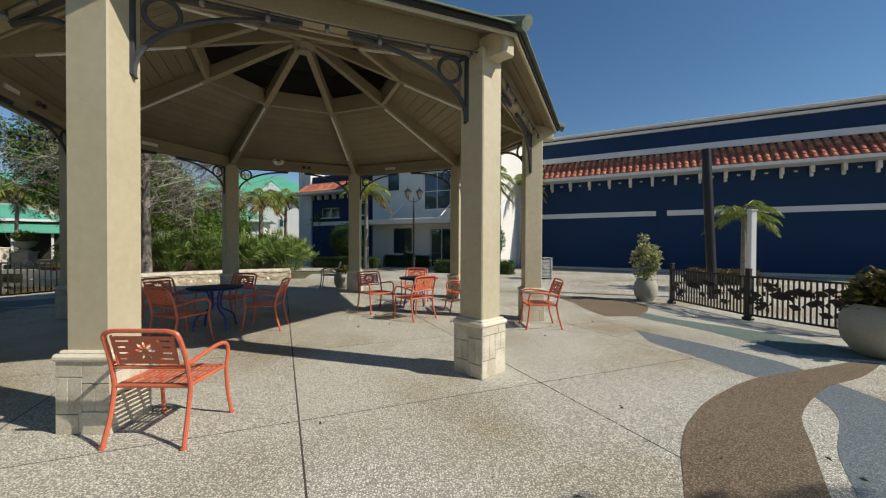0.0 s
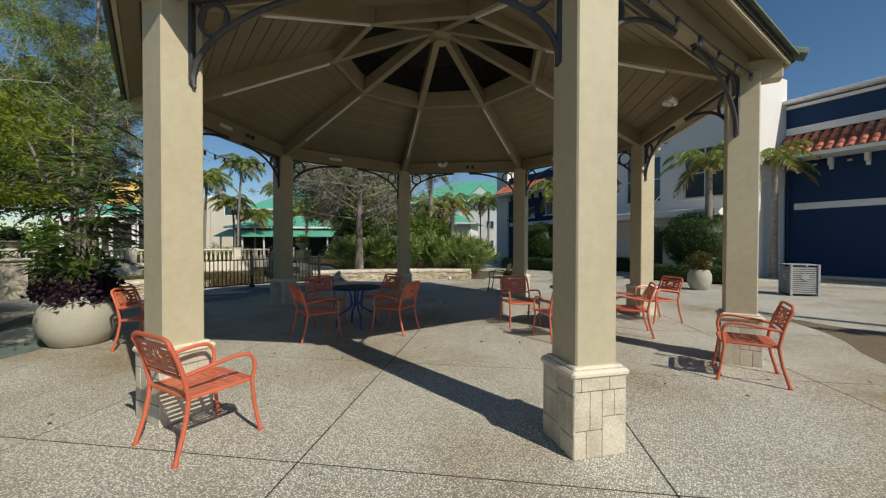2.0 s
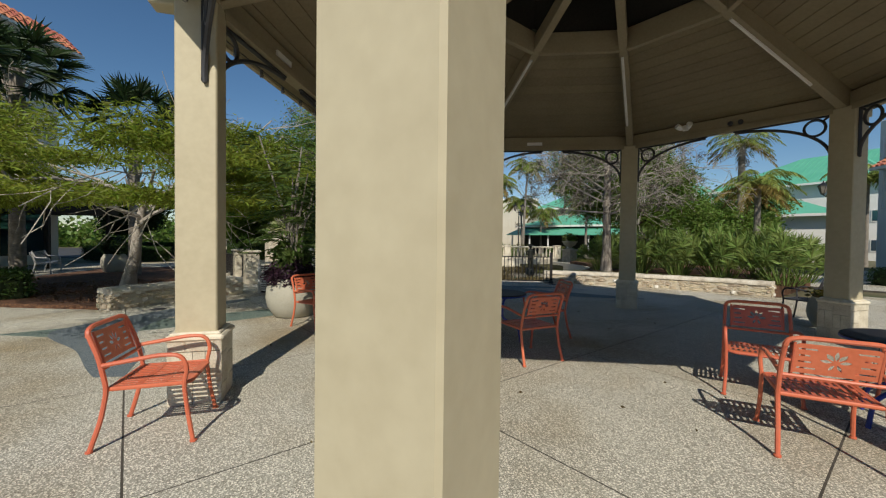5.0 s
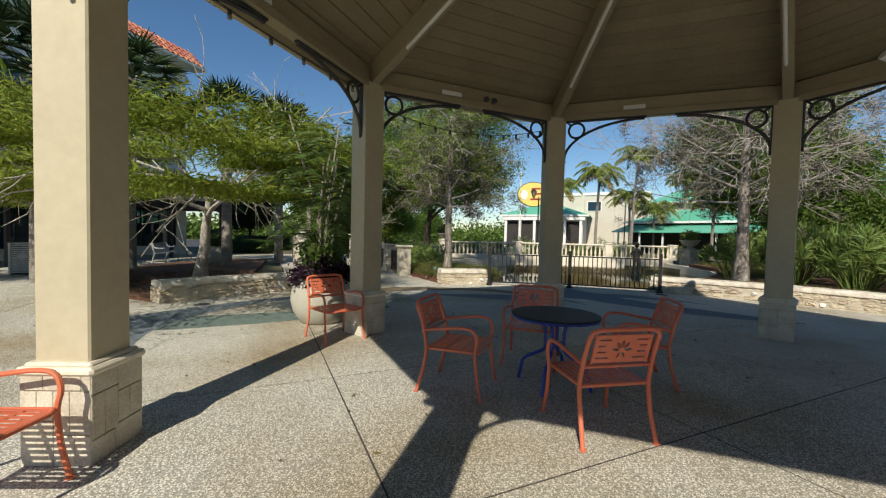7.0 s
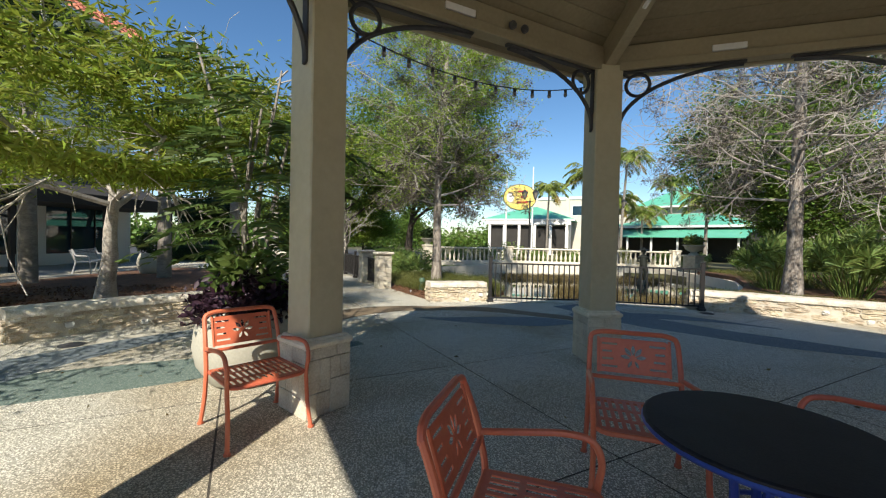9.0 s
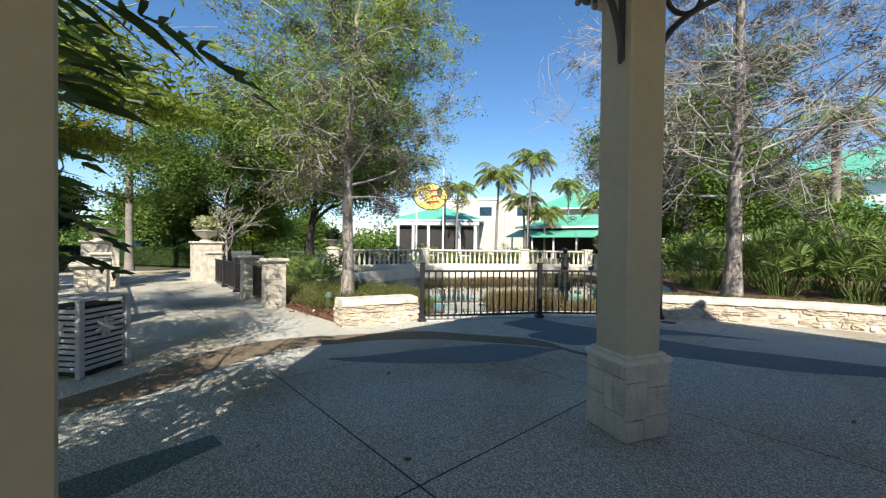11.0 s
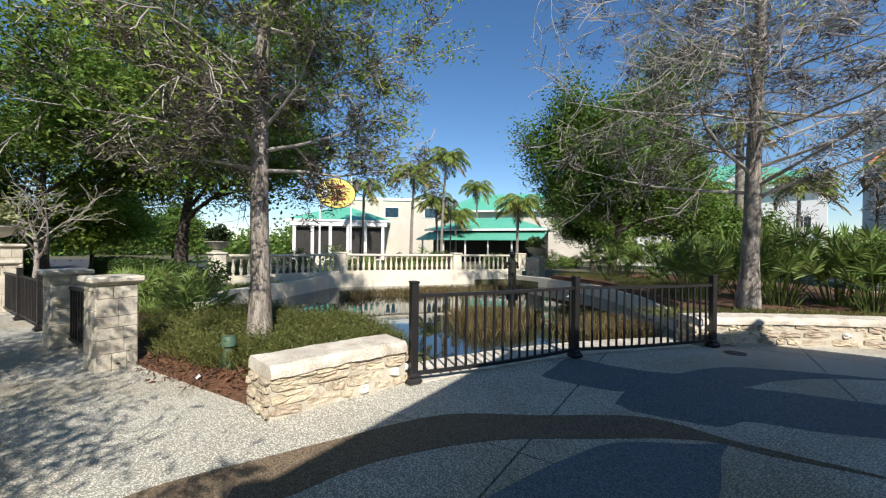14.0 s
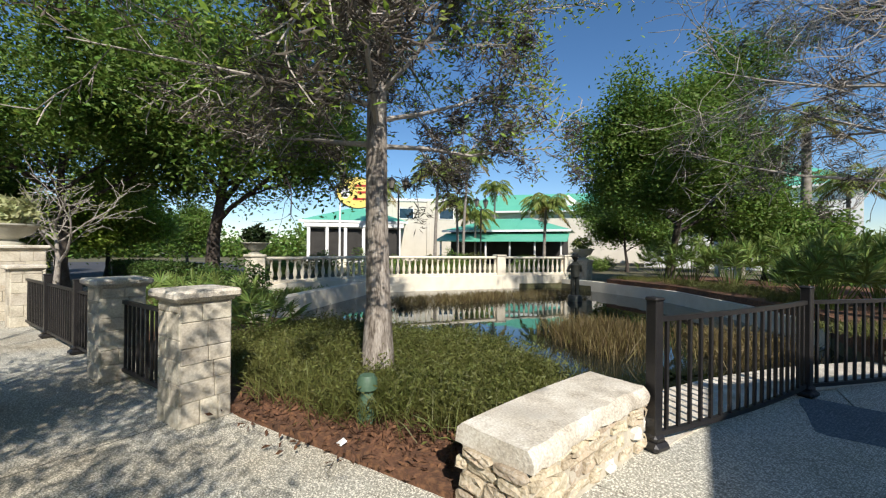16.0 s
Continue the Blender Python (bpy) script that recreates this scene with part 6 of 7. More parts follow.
# ---- lamps ----
def lamp_post(x, y, a, h):
    lp = thing("street_lamp", pose(x, y, 0.004, 0, 0, a), "black double-lantern street lamp on the plaza", "street lamp", "double lanterns")
    part("post", Shape().lathe([(0.001, 0), (0.19, 0), (0.19, 0.12), (0.13, 0.2), (0.11, 0.7), (0.07, 0.8), (0.05, 1.2), (0.042, h - 0.85), (0.06, h - 0.82), (0.035, h - 0.7), (0.03, h - 0.55), (0.001, h - 0.5)], 14), LAMP_METAL, lp, smooth=True)
    part("arm", Shape().tube([(-0.34, 0, h - 0.62), (-0.2, 0, h - 0.74), (0, 0, h - 0.76), (0.2, 0, h - 0.74), (0.34, 0, h - 0.62)], 0.022, 6), LAMP_METAL, lp)
    for sx in (-1, 1):
        m = Matrix.Translation((sx * 0.34, 0, h - 0.62))
        ln = part("lantern", Shape().lathe([(0.001, 0), (0.05, 0), (0.09, 0.04), (0.05, 0.06), (0.001, 0.06)], 8).lathe([(0.22, 0.42), (0.20, 0.46), (0.08, 0.56), (0.03, 0.60), (0.02, 0.68), (0.001, 0.7)], 6), LAMP_METAL, lp, m=m)
        part("glazing", Shape().lathe([(0.08, 0.06), (0.19, 0.42)], 6), BULB, ln, "frosted lantern glass")
        for k in range(6):
            c, s_ = math.cos(k * math.pi / 3), math.sin(k * math.pi / 3)
            part("bar", Shape().tube([(0.085 * c, 0.085 * s_, 0.05), (0.20 * c, 0.20 * s_, 0.43)], 0.010, 4), LAMP_METAL, ln)
    return lp


LP = [(-1.75, 22.6, 10, 4.75), (-11.35, 27.8, 30, 4.6), (-27.1, 13.1, 80, 4.9), (-30.5, 21.0, 80, 4.9)]
for q in LP:
    lamp_post(*q)


# festoon strings
def festoon(a, b, sag, n, m=None):
    a, b = Vector(a), Vector(b)
    f = thing("festoon_string", None, "string of festoon bulbs hung from the pavilion", "string lights", "festoon strings")
    pt = lambda t: a.lerp(b, t) - Vector((0, 0, 4 * sag * t * (1 - t)))
    part("cable", Shape().tube([pt(i / 24) for i in range(25)], 0.007, 4), IRON, f)
    bulb = Shape().lathe([(0.001, -0.10), (0.02, -0.09), (0.026, -0.07), (0.018, -0.045), (0.015, -0.04)], 8).mesh("bulb", True)
    cap = Shape().lathe([(0.02, -0.05), (0.02, 0.0), (0.001, 0.005)], 8).mesh("socket")
    for i in range(n):
        p = pt((i + 0.5) / n)
        part("socket", cap, IRON, f, m=Matrix.Translation(p))
        part("bulb", bulb, BULB, f, m=Matrix.Translation(p))
    return f


for k in (5, 6, 7):
    p, q = ring(45 * k, RP + 0.16), ring(45 * (k + 1), RP + 0.16)
    festoon((*p, 3.68), (*q, 3.68), 0.06, 7)
festoon((*ring(181, RP + 0.25), 3.60), (*ring(224, RP + 0.25), 3.60), 0.30, 13)


# small flood lamps and a cable under the roof
def flood(k, off, a):
    q = radians(45 * k + 22.5)
    m = Matrix.Translation((G.x + (ap - 0.12) * math.cos(q), G.y + (ap - 0.12) * math.sin(q), 3.83)) @ Matrix.Rotation(q + math.pi / 2, 4, "Z")
    fl = thing("wall_lamp", m, "small cream twin-head lamp fixed under the roof beam", "lamp", "pavilion lamps")
    part("bracket_box", Shape().cbox((off, 0.20, 0), (0.11, 0.05, 0.11), 0.01), TRIM, fl)
    for sx in (-1, 1):
        part("head", Shape().lathe([(0.001, 0), (0.035, 0), (0.05, 0.05), (0.055, 0.13), (0.001, 0.13)], 10, m=Matrix.Translation((off + sx * 0.06, 0.23, -0.02)) @ Matrix.Rotation(radians(-60), 4, "X") @ Matrix.Rotation(radians(25 * sx), 4, "Y")), TRIM, fl, smooth=True)
    return fl


flood(0, -0.6, 0), flood(2, 0.5, 0)

# ---- trees ----
def grow(rng, p, d, L, r, level, spec, shapes, tips):
    """One limb and, on it, its side shoots; tips collects points for leaves."""
    n = 4 if level else spec.get("segs", 9)
    pts, rs = [p.copy()], [r]
    d = d.normalized()
    for i in range(n):
        wob = spec["wobble"][min(level, len(spec["wobble"]) - 1)]
        d = (d + Vector((rng.gauss(0, wob), rng.gauss(0, wob), rng.gauss(0, wob) + spec["rise"][min(level, len(spec["rise"]) - 1)]))).normalized()
        p = p + d * (L / n)
        pts.append(p.copy())
        rs.append(max(r * (1 - (i + 1) / n * spec["taper"]), 0.0055))
    if level == 0 and spec.get("flare"):
        rs[0] *= spec["flare"]
    if level == 1:
        shapes[2].append(Shape().tube(pts, rs, 6))
    else:
        shapes[0 if level == 0 else 1].tube(pts, rs, 10 if level == 0 else 4)
    last = level == spec["levels"] - 1
    if last:
        tips += [pts[-1], pts[-2], pts[-3]]
        return
    k = spec["kids"][level]
    lo = spec["from"][level]
    for i in range(k):
        f = lo + (1 - lo) * (i + rng.random()) / k
        q = f * n
        j = min(int(q), n - 1)
        at = pts[j].lerp(pts[j + 1], q - j)
        along = (pts[j + 1] - pts[j]).normalized()
        az = (i * 2.4 + rng.uniform(-0.5, 0.5)) if level == 0 else rng.uniform(0, 6.283)
        o = along.orthogonal().normalized()
        o2 = along.cross(o)
        out = o * math.cos(az) + o2 * math.sin(az)
        an = radians(spec["angle"][level] + rng.uniform(-12, 12))
        nd = along * math.cos(an) + out * math.sin(an)
        ll = L * spec["ratio"][level] * rng.uniform(0.7, 1.2)
        if level == 0:
            ll *= spec["shape"]((f - lo) / (1 - lo))
        rr = max(min(rs[j] * spec.get("thin", 0.45), 0.5 * rs[j] + 0.004), 0.004)
        grow(rng, at, nd, ll, rr, level + 1, spec, shapes, tips)


def tree(name, x, y, z, h, r, spec, leaf, leaf_n, spread, size, label, rs, bark=None, twig=None, moss=0, lean=(0, 0), ratio=0.45, pick=None, group="", droop=0.0, layer=0.0):
    rng = random.Random(rs)
    t = thing(name, pose(x, y, z), label, "tree", group)
    shapes, tips = (Shape(), Shape(), []), []
    grow(rng, Vector((0, 0, -0.05)), Vector((lean[0], lean[1], 1)), h, r, 0, spec, shapes, tips)
    part("trunk", shapes[0], bark or BARK, t, smooth=True)
    for limb in shapes[2]:
        part("limb", limb, twig or TWIG, t, smooth=True)
    if shapes[1].v:
        tagged(part("twig_mass", shapes[1], twig or TWIG, t), kind="stuff")
    pts = np.array([tuple(q) for q in tips])
    if moss:
        near = np.exp(-0.55 * np.hypot(pts[:, 0], pts[:, 1]) - 0.32 * pts[:, 2])
        k = np.random.default_rng(rs).choice(len(pts), min(moss, len(pts)), replace=False, p=near / near.sum())
        leaves("air_plant_mass", pts[k], 60, 0.07, 0.11, MOSS, t, "clumps of grey-brown air plants", rs, ratio=0.14)
    if leaf_n:
        sel = pts if pick is None else pts[pick(pts)]
        if layer:
            sel = sel.copy()
            sel[:, 2] = np.round(sel[:, 2] / layer + 0.3 * np.sin(sel[:, 0] * 1.7 + sel[:, 1])) * layer - 0.03 * np.hypot(sel[:, 0], sel[:, 1])
        leaves("crown", sel, leaf_n, spread, size, leaf, t, rs=rs + 1, ratio=ratio, droop=droop)
    return t


CYPRESS = dict(levels=4, segs=12, kids=(76, 12, 7), ratio=(0.29, 0.40, 0.42), angle=(78, 50, 45), wobble=(0.02, 0.12, 0.18, 0.22), rise=(0.03, 0.015, 0.0, -0.03), taper=0.88, shape=lambda f: 1.15 - 0.8 * f, flare=1.4, thin=0.26)
CYPRESS["from"] = (0.185, 0.15, 0.12)
OAK = dict(levels=4, segs=5, kids=(7, 6, 5), ratio=(0.95, 0.55, 0.5), angle=(52, 48, 45), wobble=(0.08, 0.15, 0.2, 0.25), rise=(0.05, 0.07, 0.03, 0.0), taper=0.65, shape=lambda f: 1.1 - 0.2 * f, flare=1.3, thin=0.6)
OAK["from"] = (0.5, 0.3, 0.2)
SPRAY = dict(CYPRESS, kids=(70, 11, 6), ratio=(0.215, 0.36, 0.36), angle=(78, 48, 45), rise=(0.03, 0.0, -0.02, -0.05), shape=lambda f: min(0.8 + 1.6 * f, 1.25 - 0.7 * f), thin=0.28)
SPRAY["from"] = (0.21, 0.15, 0.12)
ROUND = dict(OAK, kids=(9, 6, 5), ratio=(0.62, 0.52, 0.5), angle=(62, 50, 48), rise=(0.03, 0.05, 0.02, 0.0), shape=lambda f: 1.25 - 0.55 * f)
ROUND["from"] = (0.28, 0.25, 0.2)
FLAME = dict(levels=4, segs=5, kids=(8, 6, 5), ratio=(1.75, 0.5, 0.5), angle=(68, 36, 42), wobble=(0.09, 0.14, 0.2, 0.2), rise=(0.05, 0.0, 0.0, 0.01), taper=0.6, shape=lambda f: 1.0, flare=1.3, thin=0.6)
FLAME["from"] = (0.72, 0.3, 0.2)

tree("bald_cypress", -14.34, 6.24, 0.06, 11.5, 0.14, SPRAY, L_SPRING, 11, (0.11, 0.11, 0.07), 0.072, "bald cypress with grey twigs and fresh light-green leaves", 11, BARK, moss=700, ratio=0.4,
     pick=lambda p: np.random.default_rng(2).random(len(p)) < np.clip((p[:, 2] - 1.2) / 6.0, 0.05, 0.85) * np.clip(np.hypot(p[:, 0], p[:, 1]) - 0.3, 0.15, 1.0), group="cypresses")
tree("bald_cypress", -11.41, 14.85, 0.30, 12.0, 0.17, CYPRESS, L_SPRING, 3, 0.10, 0.08, "nearly bare bald cypress with dense grey twigs", 23, BARK, moss=520, ratio=0.3,
     pick=lambda p: np.random.default_rng(3).random(len(p)) < 0.07, group="cypresses")
tree("oak", -25.48, 5.39, 0.0, 4.6, 0.25, OAK, L_OAK, 120, 0.40, 0.165, "broad live oak with dark trunk and dense crown", 31, BARK_DARK, BARK_DARK, pick=lambda p: p[:, 2] > 3.4, group="oaks")
tree("oak", -27.6, 1.4, 0.0, 4.6, 0.20, OAK, L_OAK, 120, 0.40, 0.165, "broad live oak shading the path", 37, BARK_DARK, BARK_DARK, pick=lambda p: p[:, 2] > 2.7, group="oaks")
tree("oak", -19.3, 22.6, 0.2, 6.2, 0.18, ROUND, L_OAK, 150, 0.42, 0.165, "rounded dense oak behind the pond", 43, BARK_DARK, BARK_DARK, pick=lambda p: p[:, 2] > 1.9, group="oaks")
tree("poinciana", -11.15, -0.80, 0.08, 2.7, 0.17, FLAME, L_FERN, 260, (0.44, 0.44, 0.03), 0.14, "spreading poinciana with flat feathery layers of leaves", 53, BARK_PALE, BARK_PALE, ratio=0.22, pick=lambda p: (p[:, 2] > 2.1) & (p[:, 2] < 3.9), layer=0.75, lean=(0.42, 0.38), group="poincianas")
tree("poinciana", -10.0, -6.6, 0.0, 3.2, 0.15, dict(FLAME, angle=(58, 32, 36), ratio=(1.1, 0.5, 0.5), kids=(7, 6, 5), rise=(0.05, 0.05, 0.04, 0.03)), L_FERN, 110, (0.48, 0.48, 0.03), 0.15, "spreading poinciana beside the walk", 59, BARK_PALE, BARK_PALE, ratio=0.22, pick=lambda p: (p[:, 2] > 2.5) & (p[:, 2] < 4.4), layer=0.75, group="poincianas")
for i, (x, y, h) in enumerate(((-39, -5.0, 2.6), (-33.5, -9.5, 2.5), (-36.0, 1.5, 2.4), (-33.0, -2.5, 2.2), (-48.0, 5.0, 2.2), (-26.5, 31.5, 2.8), (-9.5, 36.0, 2.4), (-23.5, 37.0, 3.0), (-17.5, 28.0, 2.0), (-14.8, 25.0, 0.9))):
    tree("shade_tree", x, y, 0, h, 0.13, OAK, (L_OAK, L_DARK, L_SPRING)[i % 3] if i < 4 else L_OAK, 44, 0.32, 0.22, "small rounded shade tree among the planting", 100 + i, BARK_DARK, BARK_DARK, group="shade trees")
BARE = dict(OAK, kids=(6, 5, 5), ratio=(0.9, 0.6, 0.55))
tree("bare_tree", -24.3, 1.9, 0, 1.9, 0.09, BARE, L_SPRING, 1, 0.1, 0.08, "small pale leafless tree beside the pedestal", 140, TWIG, TWIG, group="shade trees")


# ---- palms ----
def frond_blades(rng, base, az, up, L, n, width_len, roots, dirs, lens, sag=1.1):
    """Leaflets along one arching frond."""
    c, s = math.cos(az), math.sin(az)
    for j in range(n):
        f = (j + 1.5) / (n + 1)
        p = Vector(base) + Vector((c * L * f * (1 - 0.15 * f), s * L * f * (1 - 0.15 * f), up * L * f - sag * L * f * f))
        for sd in (-1, 1):
            roots.append(p)
            a = az + sd * (1.15 - 0.55 * f)
            dirs.append((math.cos(a), math.sin(a), rng.uniform(-0.55, -0.1) + (up - 2 * sag * f) * 0.35))
            lens.append(width_len * math.sin(math.pi * (0.12 + 0.82 * f)) * rng.uniform(0.85, 1.15))


def feather_palm(x, y, z, h, r, L, n_fronds, label, rs, lean=(0, 0), dry=3, group="coconut palms", boots=0, leaf=None, wid=0.045, shaft=0):
    rng = random.Random(rs)
    t = thing("palm_tree", pose(x, y, z), label, "palm", group)
    pts = [Vector((lean[0] * h * f * f, lean[1] * h * f * f, h * f - 0.05)) for f in [i / 8 for i in range(9)]]
    rad = [r * (1.35 if i == 0 else 1.0 - 0.25 * i / 8) for i in range(9)]
    part("trunk", Shape().tube(pts, rad, 10), BARK_PALM, t, smooth=True)
    top = pts[-1]
    if shaft:
        part("crownshaft", Shape().tube([top, top + Vector((0, 0, shaft))], [r * 0.85, r * 0.5], 8), L_PALM, t, smooth=True)
        top = top + Vector((0, 0, shaft))
    for grp_, cnt, mt, ups in (("fronds", n_fronds, leaf or L_PALM, (0.05, 1.25)), ("dry_fronds", dry, L_PALM_DRY, (-0.5, 0.0))):
        roots, dirs, lens = [], [], []
        rach = Shape()
        for i in range(cnt):
            az = i * 2.399 + rng.uniform(-0.2, 0.2)
            up = ups[0] + (ups[1] - ups[0]) * (i + 0.5) / max(cnt, 1)
            LL = L * rng.uniform(0.85, 1.1)
            sag = 0.55 + 0.45 * up if up > 0 else 0.35
            frond_blades(rng, top, az, up, LL, 26, LL * 0.26, roots, dirs, lens, sag)
            c, s = math.cos(az), math.sin(az)
            rach.tube([top + Vector((c * LL * f * (1 - 0.15 * f), s * LL * f * (1 - 0.15 * f), up * LL * f - sag * LL * f * f)) for f in (0, 0.25, 0.5, 0.75, 1)], [0.025, 0.02, 0.015, 0.01, 0.005], 4)
        if cnt:
            fr = blades(grp_, roots, dirs, np.array(lens), wid * L / 2, mt, t, bend=0.35, rs=rs)
            part("midrib", rach, mt, fr)
    for i in range(boots):
        f = 0.45 + 0.5 * i / boots
        q = f * 8
        j = min(int(q), 7)
        p = pts[j].lerp(pts[j + 1], q - j)
        az = i * 2.4
        o = Vector((math.cos(az), math.sin(az), 0))
        part("leaf_boot", Shape().tube([p + o * r * 0.7, p + o * (r * 1.25) + Vector((0, 0, 0.12)), p + o * (r * 1.9) + Vector((0, 0, 0.34))], [0.05, 0.045, 0.02], 5, flat=1.5), TWIG, t)
    return t


COCO = [(-36.45, 21.24, 7.7, 0.03), (-39.45, 26.3, 10.2, 0.04), (-46.9, 36.75, 9.2, 0.0), (-48.4, 22.0, 8.1, 0.02), (-41.5, 27.2, 6.2, -0.03), (-43.5, 31.0, 5.2, 0.0), (-33.0, 30.0, 5.4, 0.02), (-21.0, 36.0, 5.6, 0.0), (-17.0, 42.0, 6.4, 0.0)]
for i, (x, y, h, ln) in enumerate(COCO):
    feather_palm(x, y, 0, h, 0.14, 2.8, 24, "slender coconut palm with arching fronds", 200 + i, (ln, ln * 0.7), 3, wid=0.07)
feather_palm(-27.5, -2.8, 0, 8.6, 0.17, 2.4, 18, "tall straight palm beyond the path", 220, group="tall palms")
feather_palm(-16.0, 28.2, 0, 7.6, 0.22, 2.2, 18, "stout palm behind the cypress", 221, group="tall palms", dry=6)
feather_palm(-4.7, 23.6, 0, 4.2, 0.14, 2.0, 12, "foxtail palm beside the white building", 222, group="foxtail palms", dry=4, shaft=0.6, wid=0.06)
feather_palm(2.3, 21.6, 0, 4.6, 0.17, 2.1, 12, "foxtail palm with drooping fronds near the hedge ball", 223, group="foxtail palms", dry=3, shaft=0.6, wid=0.06)
feather_palm(5.0, 24.6, 0, 5.0, 0.15, 2.0, 12, "foxtail palm at the corner of the blue wall", 225, group="foxtail palms", dry=3, shaft=0.6, wid=0.06)
feather_palm(-9.4, 20.0, 0.3, 3.6, 0.13, 1.6, 12, "yellowing palm above the palmettos", 224, group="foxtail palms", dry=8, wid=0.06)
feather_palm(9.95, 12.9, 0, 2.55, 0.09, 1.3, 16, "small bright green palm behind the white post", 226, group="small palms", dry=0, wid=0.07)


feather_palm(8.5, -1.5, 0, 5.9, 0.14, 2.2, 16, "coconut palm standing at the plaza edge", 227, dry=2)


def fan_leaf(rng, base, tip, size, n, roots, dirs, lens, stems):
    """One fan: a stalk and a half circle of stiff blades."""
    b, t = Vector(base), Vector(tip)
    stems.tube([b, b.lerp(t, 0.5) + Vector((0, 0, 0.04)), t], [0.012, 0.010, 0.007], 4)
    d = (t - b).normalized()
    side = d.cross(Vector((0, 0, 1)))
    side = side.normalized() if side.length > 1e-3 else Vector((1, 0, 0))
    up = side.cross(d)
    tilt = rng.uniform(-0.5, 0.5)
    for i in range(n):
        a = -1.75 + 3.5 * i / (n - 1)
        v = d * math.cos(a) + (side * math.cos(tilt) + up * math.sin(tilt)) * math.sin(a) + up * 0.12
        roots.append(t), dirs.append(tuple(v)), lens.append(size * (1 - 0.25 * abs(a) / 1.75) * rng.uniform(0.9, 1.1))


def palmetto(x, y, z, n, R_, H, rs, label="palmetto clump with stiff fan leaves", size=0.42, group="palmettos", trunk=0.0, mt=None, tall=0.0):
    rng = random.Random(rs)
    t = thing("sabal_palm" if trunk else "palmetto", pose(x, y, z), label, "palm", group)
    if trunk:
        part("trunk", Shape().tube([(0, 0, -0.05), (0.02, 0, trunk / 2), (0, 0.03, trunk)], [0.21, 0.17, 0.18], 10), BARK_PALM, t, smooth=True)
        for i in range(34):
            f = 0.50 + 0.5 * i / 34
            az = i * 2.4
            o = Vector((math.cos(az), math.sin(az), 0))
            p = Vector((0, 0, trunk * f))
            part("leaf_boot", Shape().tube([p + o * 0.13, p + o * 0.24 + Vector((0, 0, 0.12)), p + o * 0.34 + Vector((0, 0, 0.34))], [0.05, 0.045, 0.02], 5, flat=1.5), TWIG, t)
    roots, dirs, lens, stems = [], [], [], Shape()
    for i in range(n):
        az = i * 2.399 + rng.uniform(-0.3, 0.3)
        rr = R_ * math.sqrt((i + 0.5) / n)
        hh = H * (1.05 - 0.6 * (rr / R_) ** 2) * rng.uniform(0.75, 1.1)
        b = (0, 0, trunk) if trunk else (rr * 0.35 * math.cos(az), rr * 0.35 * math.sin(az), 0)
        if trunk:
            e = rng.uniform(-0.75, 1.3)
            tp = (1.1 * math.cos(az) * math.cos(e), 1.1 * math.sin(az) * math.cos(e), trunk + 1.1 * math.sin(e))
        else:
            tp = (rr * math.cos(az), rr * math.sin(az), hh)
        fan_leaf(rng, b, tp, size, 17, roots, dirs, lens, stems)
    blades("fan_foliage", roots, dirs, np.array(lens), size * 0.095, mt or L_FAN, t, bend=0.22, rs=rs)
    tagged(part("stalk_mass", stems, mt or L_FAN, t), kind="stuff")
    return t


rg = random.Random(77)
SPOTS = [(-6.9, 17.6), (-7.8, 18.4), (-8.4, 17.2), (-9.3, 17.9), (-9.9, 16.8), (-10.6, 17.6), (-11.3, 16.4), (-12.2, 17.4), (-8.9, 19.4), (-7.4, 19.2), (-10.2, 19.0), (-12.0, 19.2), (-13.6, 18.6), (-13.9, 20.2), (-16.2, 20.6), (-17.6, 20.9), (-18.8, 21.4), (-15.4, 22.0), (-12.8, 15.8)]
for i, (x, y) in enumerate(SPOTS):
    palmetto(x, y, 0.28, 34, rg.uniform(0.8, 1.1), rg.uniform(1.1, 1.6), 300 + i, size=0.52)
for i, (x, y) in enumerate(((-17.4, 5.6), (-18.9, 4.9), (-20.4, 4.2), (-21.6, 4.4), (-19.6, 5.5), (-26.3, 7.4), (-29, 14), (-28, 16.5), (-24.5, 22.5))):
    palmetto(x, y, 0.06, 22, 0.6, rg.uniform(0.55, 0.8), 340 + i, "low bright palmetto in the pond bed", 0.34)
SABAL = [(-10.85, -4.8, 5.6), (-14.7, -6.9, 7.0), (-14.1, -4.9, 6.6), (-16.2, -2.65, 5.8), (-19.4, -1.8, 6.4), (-12.0, -8.9, 6.0)]
for i, (x, y, h) in enumerate(SABAL):
    palmetto(x, y, 0.05, 46, 1, 1, 360 + i, "sabal palm with old leaf boots on its trunk", 0.92, "sabal palms", h, L_DARK)


# ---- shrubs, reeds and grass ----
def tuft_field(name, spots, per, h, lean, width, mt, label, category, rs, bend=0.45, z=0.0, scatter=0.16):
    """Fine upright blades round many spots: nobody could count them."""
    rng = np.random.default_rng(rs)
    c = np.repeat(np.asarray([(p[0], p[1], p[2] if len(p) > 2 else z) for p in spots], float), per, axis=0)
    c[:, :2] += rng.normal(size=(len(c), 2)) * scatter
    d = np.concatenate([rng.normal(size=(len(c), 2)) * lean, np.ones((len(c), 1))], 1)
    ob = blades(name, c, d, h * rng.uniform(0.55, 1.15, len(c)), width, mt, None, bend, 2, rs=rs)
    return tagged(ob, label, category, kind="stuff")


def inside(poly, x, y):
    c = False
    for (x0, y0), (x1, y1) in zip(poly, poly[1:] + poly[:1]):
        if (y0 > y) != (y1 > y) and x < (x1 - x0) * (y - y0) / (y1 - y0) + x0:
            c = not c
    return c


